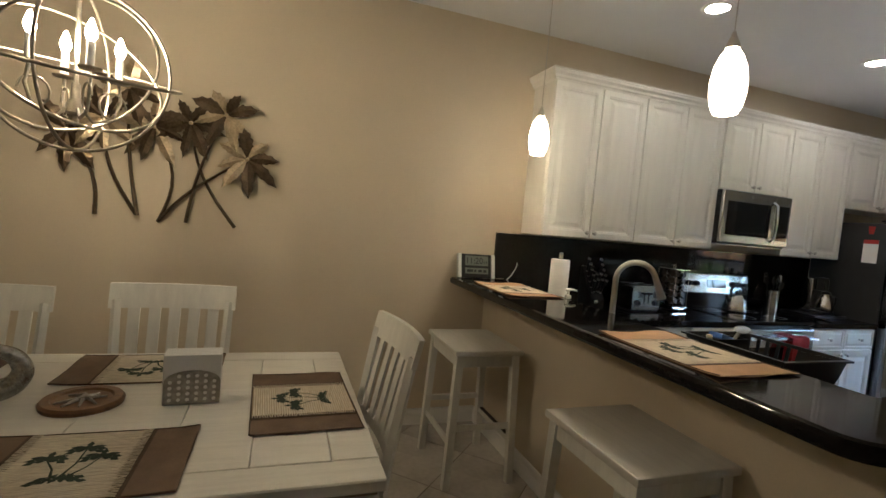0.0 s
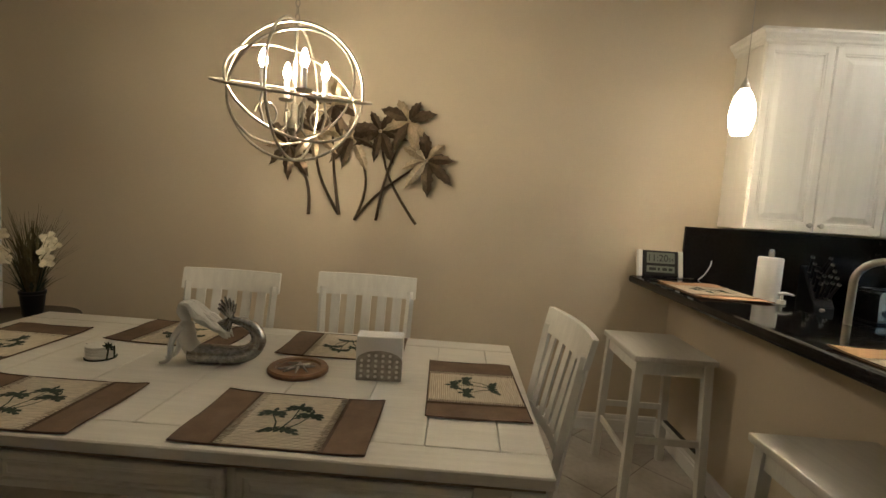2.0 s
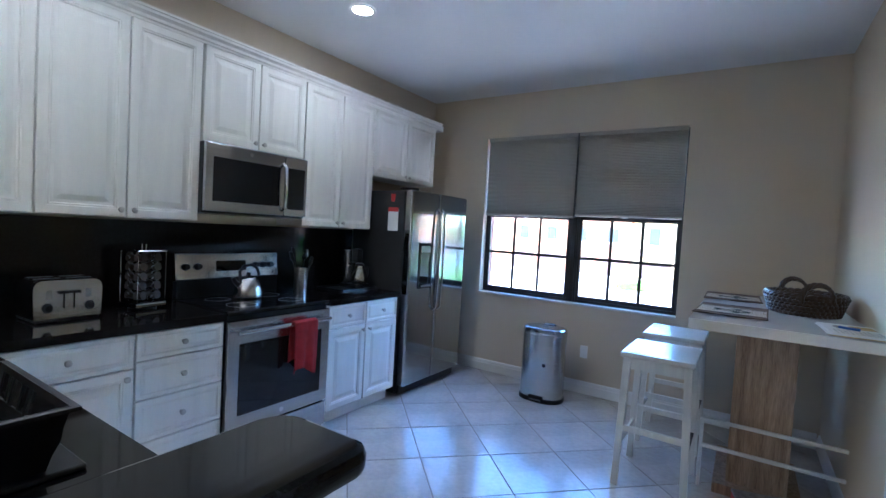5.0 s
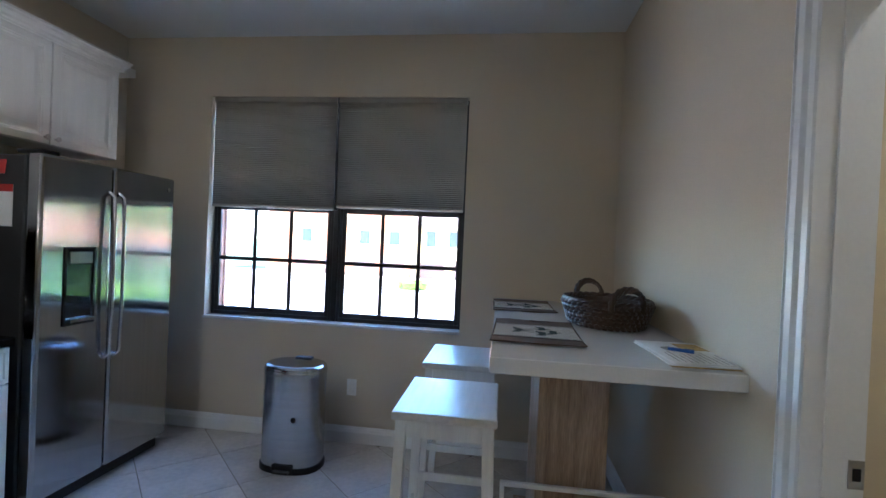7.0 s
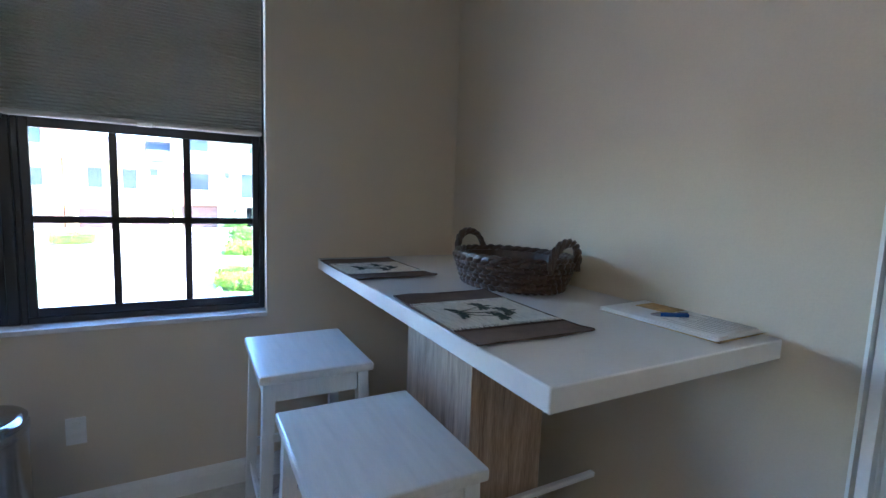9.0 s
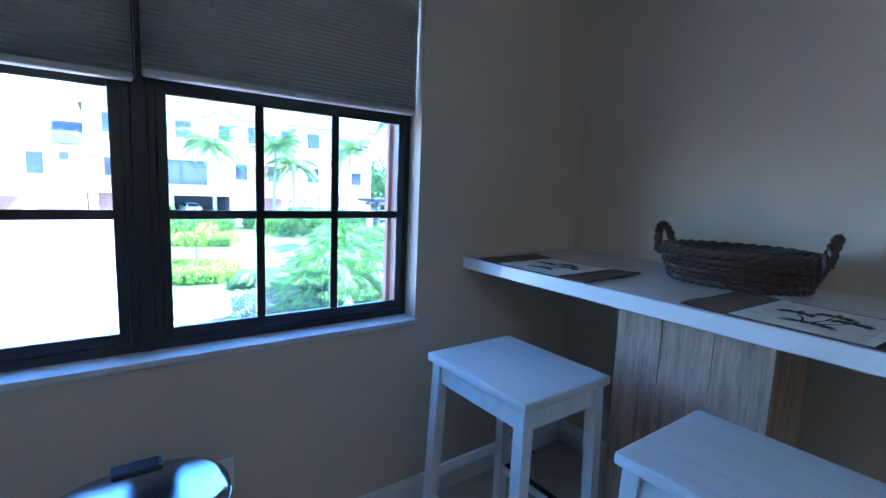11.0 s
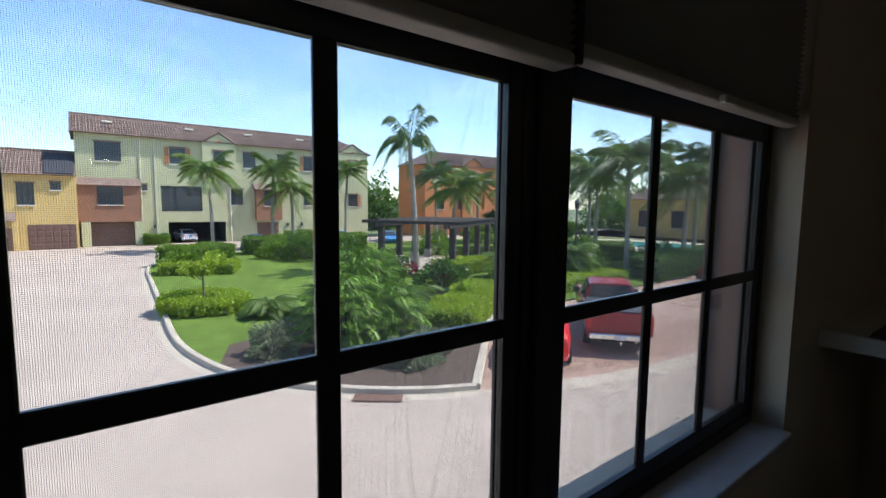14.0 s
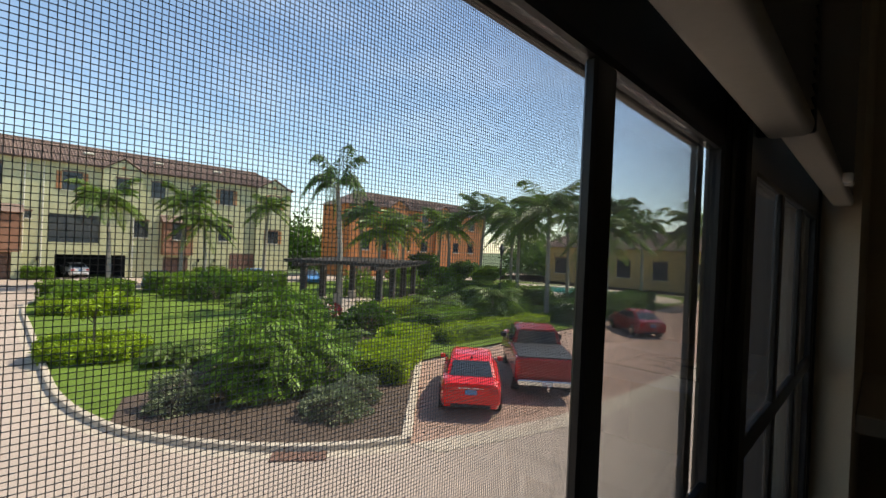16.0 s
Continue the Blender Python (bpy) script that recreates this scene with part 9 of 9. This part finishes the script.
def yellow_house():
    t = thing("townhouse", "two-storey yellow stucco townhouse with brown garages", "building", ROW_M)
    x = 78.0
    bm = bmesh.new()
    box(bm, x, 3.66, G, x + 9, 15.2, 5.7)
    part("wall", bm, X_YELW, t)
    tiled_roof(t, 3.66, 15.4, x - 0.5, 5.7, x + 4.5, 8.9, 0.01, 0.01)
    part("dark_roof_panel", box(bmesh.new(), 0.2, 3.8, 0.16, 5.2, 6.6, 0.24, 0, Matrix.Translation((x - 0.5, 0, 5.7)) @ Matrix.Rotation(-math.atan2(3.2, 5.0), 4, "Y")), X_ROOFD, t, "dark solar panel")
    facade_window(t, 12.0, 2.2, 1.5, 2.5, x)
    facade_window(t, 8.3, 2.2, 1.5, 2.5, x)
    facade_window(t, 5.6, 4.0, 0.9, 0.9, x, bars=False)
    garage_door(t, 6.1, 4.4, 3.0, x)
    garage_door(t, 11.6, 4.4, 2.6, x)
    bm = bmesh.new()
    v = [bm.verts.new(p) for p in ((x - 1.2, 9.2, 0.4), (x - 1.2, 14.2, 0.4), (x - 0.002, 14.2, 1.3), (x - 0.002, 9.2, 1.3), (x - 0.002, 14.2, 0.4), (x - 0.002, 9.2, 0.4))]
    for f in ((0, 1, 2, 3), (0, 3, 5), (1, 4, 2), (0, 5, 4, 1)):
        bm.faces.new([v[k] for k in f])
    part("porch_roof", bm, X_ROOF, t)
    for y in (9.3, 14.0):
        part("porch_post", one(x - 1.1, y - 0.2, G, x - 0.7, y + 0.2, 0.398), X_YELW, t)
    o = thing("townhouse", "orange stucco townhouse at the end of the row", "building", ROW_M)
    part("wall", one(x - 0.3, 15.3, G, x + 9, 40, 10.8), X_ORW, o)
    tiled_roof(o, 15.1, 40.4, x - 0.8, 10.8, x + 4.5, 13.6, 0.01, 3)
    for y in (18, 23, 28, 33):
        facade_window(o, y, 7.4, 1.7, 2.2, x - 0.3, True)
        facade_window(o, y, 2.2, 1.7, 2.2, x - 0.3)
        garage_door(o, y, 3.6, 2.9, x - 0.3)


yellow_house()


def orange_house():
    t = thing("townhouse", "three-storey orange stucco townhouse beyond the palms", "building", ROW_M)
    x = 76.0
    part("wall", one(x, -84, G, x + 9, -46, 10.2), X_ORW, t)
    tiled_roof(t, -84.5, -45.5, x - 0.6, 10.2, x + 4.5, 13.0, 3.5, 4.5)
    for k in range(7):
        y = -49.5 - 5.0 * k
        facade_window(t, y, 7.2, 1.7, 2.1, x, k % 2 == 0)
        facade_window(t, y, 1.9, 1.7, 2.1, x)
        garage_door(t, y, 3.4, 2.8, x)
    gable_front(t, -57, 5.0, x, G, 10.2, 11.8, X_ORW)
    facade_window(t, -57, 7.2, 1.7, 2.1, x - 0.5, True)
    gable_front(t, -70, 5.0, x, G, 10.2, 11.8, X_ORW)
    facade_window(t, -70, 7.2, 1.7, 2.1, x - 0.5, True)
    o = thing("townhouse", "low yellow clubhouse behind the pool", "building", Matrix.Translation((34, -66, 0)) @ Matrix.Rotation(radians(-90), 4, "Z"))
    part("wall", one(0, -24, G, 8, 14, 2.6), X_YELW, o)
    tiled_roof(o, -24.5, 14.5, -0.6, 2.6, 4, 5.2, 3, 3)
    for k in range(7):
        facade_window(o, -20 + 5.2 * k, -1.6, 2.0, 2.4, 0)


orange_house()
# outer leaf of the home's own wall, in brown stucco
OX0, OX1 = E + 0.2, E + 0.225
WY_OUT = 7.145 + 0.032
oy0, oy1, oz0, oz1 = WY0 + 0.03, WY1 - 0.02, WZ0 - 0.03, WZ1 + 0.03
wall("wall_outer", [(WY_OUT, WY0 + 0.0005, WZ0, OX0, WY0 + 0.012, WZ1), (WY_OUT, WY1 - 0.012, WZ0, OX0, WY1 - 0.0005, WZ1), (OX0, 0.1, G, OX1, oy0, H + 0.4), (OX0, oy1, G, OX1, 9, H + 0.4), (OX0, oy0, G, OX1, oy1, oz0), (OX0, oy0, oz1, OX1, oy1, H + 0.4)], X_BROWNW, "reddish brown stucco outer wall")


def paving():
    """The brick pavers nearest the window, laid in a herringbone of single bricks."""
    L, W, g = 0.40, 0.20, 0.012
    def brick_mesh(mat):
        bm = box(bmesh.new(), -L / 2 + g / 2, -W / 2 + g / 2, 0, L / 2 - g / 2, W / 2 - g / 2, 0.010)
        me = bpy.data.meshes.new("paver")
        bm.to_mesh(me)
        bm.free()
        me.materials.append(mat)
        return me
    lot = bpy.data.objects["parking_lot"]
    me = brick_mesh(X_PAVER2)
    k = 0
    for i in range(0, 60):
        for j in range(0, 40):
            d, s = 0.3 + i * W, j * L + (L / 2 if i % 2 else 0)
            y = -5.6 - s
            x = np.interp(-y, [4.7, 7.4, 9.5, 12, 17.3, 30], [14.95, 14.1, 13.6, 13.3, 13.0, 12.9]) + 0.12 + d
            if k >= 290 or y < -17 or d > 2.4:
                continue
            o = new("paver", me)
            o.parent = lot
            o.matrix_basis = pose(float(x), y, G + 0.0085, 0, 0, 90)
            k += 1


paving()
# ---------------------------------------------------------------- floor tiles


def floor_tiles():
    """Square tiles laid on the diagonal, cut at the walls, with a recessed joint."""
    step, g = 0.323, 0.0035
    ox, oy = 5.40, 2.41
    half = step - g
    def tile_bm(cx, cy):
        bm = bmesh.new()
        c = 0.004
        lo = [bm.verts.new((x, y, -0.0028)) for x, y in ((half, 0), (0, half), (-half, 0), (0, -half))]
        md = [bm.verts.new((x, y, -0.0012)) for x, y in ((half, 0), (0, half), (-half, 0), (0, -half))]
        hi = [bm.verts.new((x, y, 0.0)) for x, y in ((half - c, 0), (0, half - c), (-half + c, 0), (0, -half + c))]
        for a, b in ((lo, md), (md, hi)):
            for k in range(4):
                bm.faces.new((a[k], a[(k + 1) % 4], b[(k + 1) % 4], b[k]))
        bm.faces.new(hi)
        return bm
    full = None
    rooms = [(-3.2, -2.85, 3.75, N), (3.75, S, E, N), (3.9, BS, BE, SB)]
    for i in range(-28, 8):
        for j in range(-18, 7):
            if (i + j) % 2:
                continue
            cx, cy = ox + i * step, oy + j * step
            for x0, y0, x1, y1 in rooms:
                if not (x0 - step < cx < x1 + step and y0 - step < cy < y1 + step):
                    continue
                inside = x0 + step < cx < x1 - step and y0 + step < cy < y1 - step
                if inside and full is not None:
                    o = new("tile", full)
                else:
                    bm = tile_bm(cx, cy)
                    if not inside:
                        for co, no in (((x1 - cx, 0, 0), (1, 0, 0)), ((x0 - cx, 0, 0), (-1, 0, 0)), ((0, y1 - cy, 0), (0, 1, 0)), ((0, y0 - cy, 0), (0, -1, 0))):
                            bmesh.ops.bisect_plane(bm, geom=bm.verts[:] + bm.edges[:] + bm.faces[:], plane_co=co, plane_no=no, clear_outer=True)
                        if not bm.faces or sum(f.calc_area() for f in bm.faces) < 0.002:
                            bm.free()
                            continue
                    me = bpy.data.meshes.new("tile")
                    bm.to_mesh(me)
                    bm.free()
                    me.materials.append(M_TILE)
                    if inside:
                        full = me
                    o = new("tile", me)
                o.location = (cx, cy, 0)
                o.parent = floor


floor_tiles()
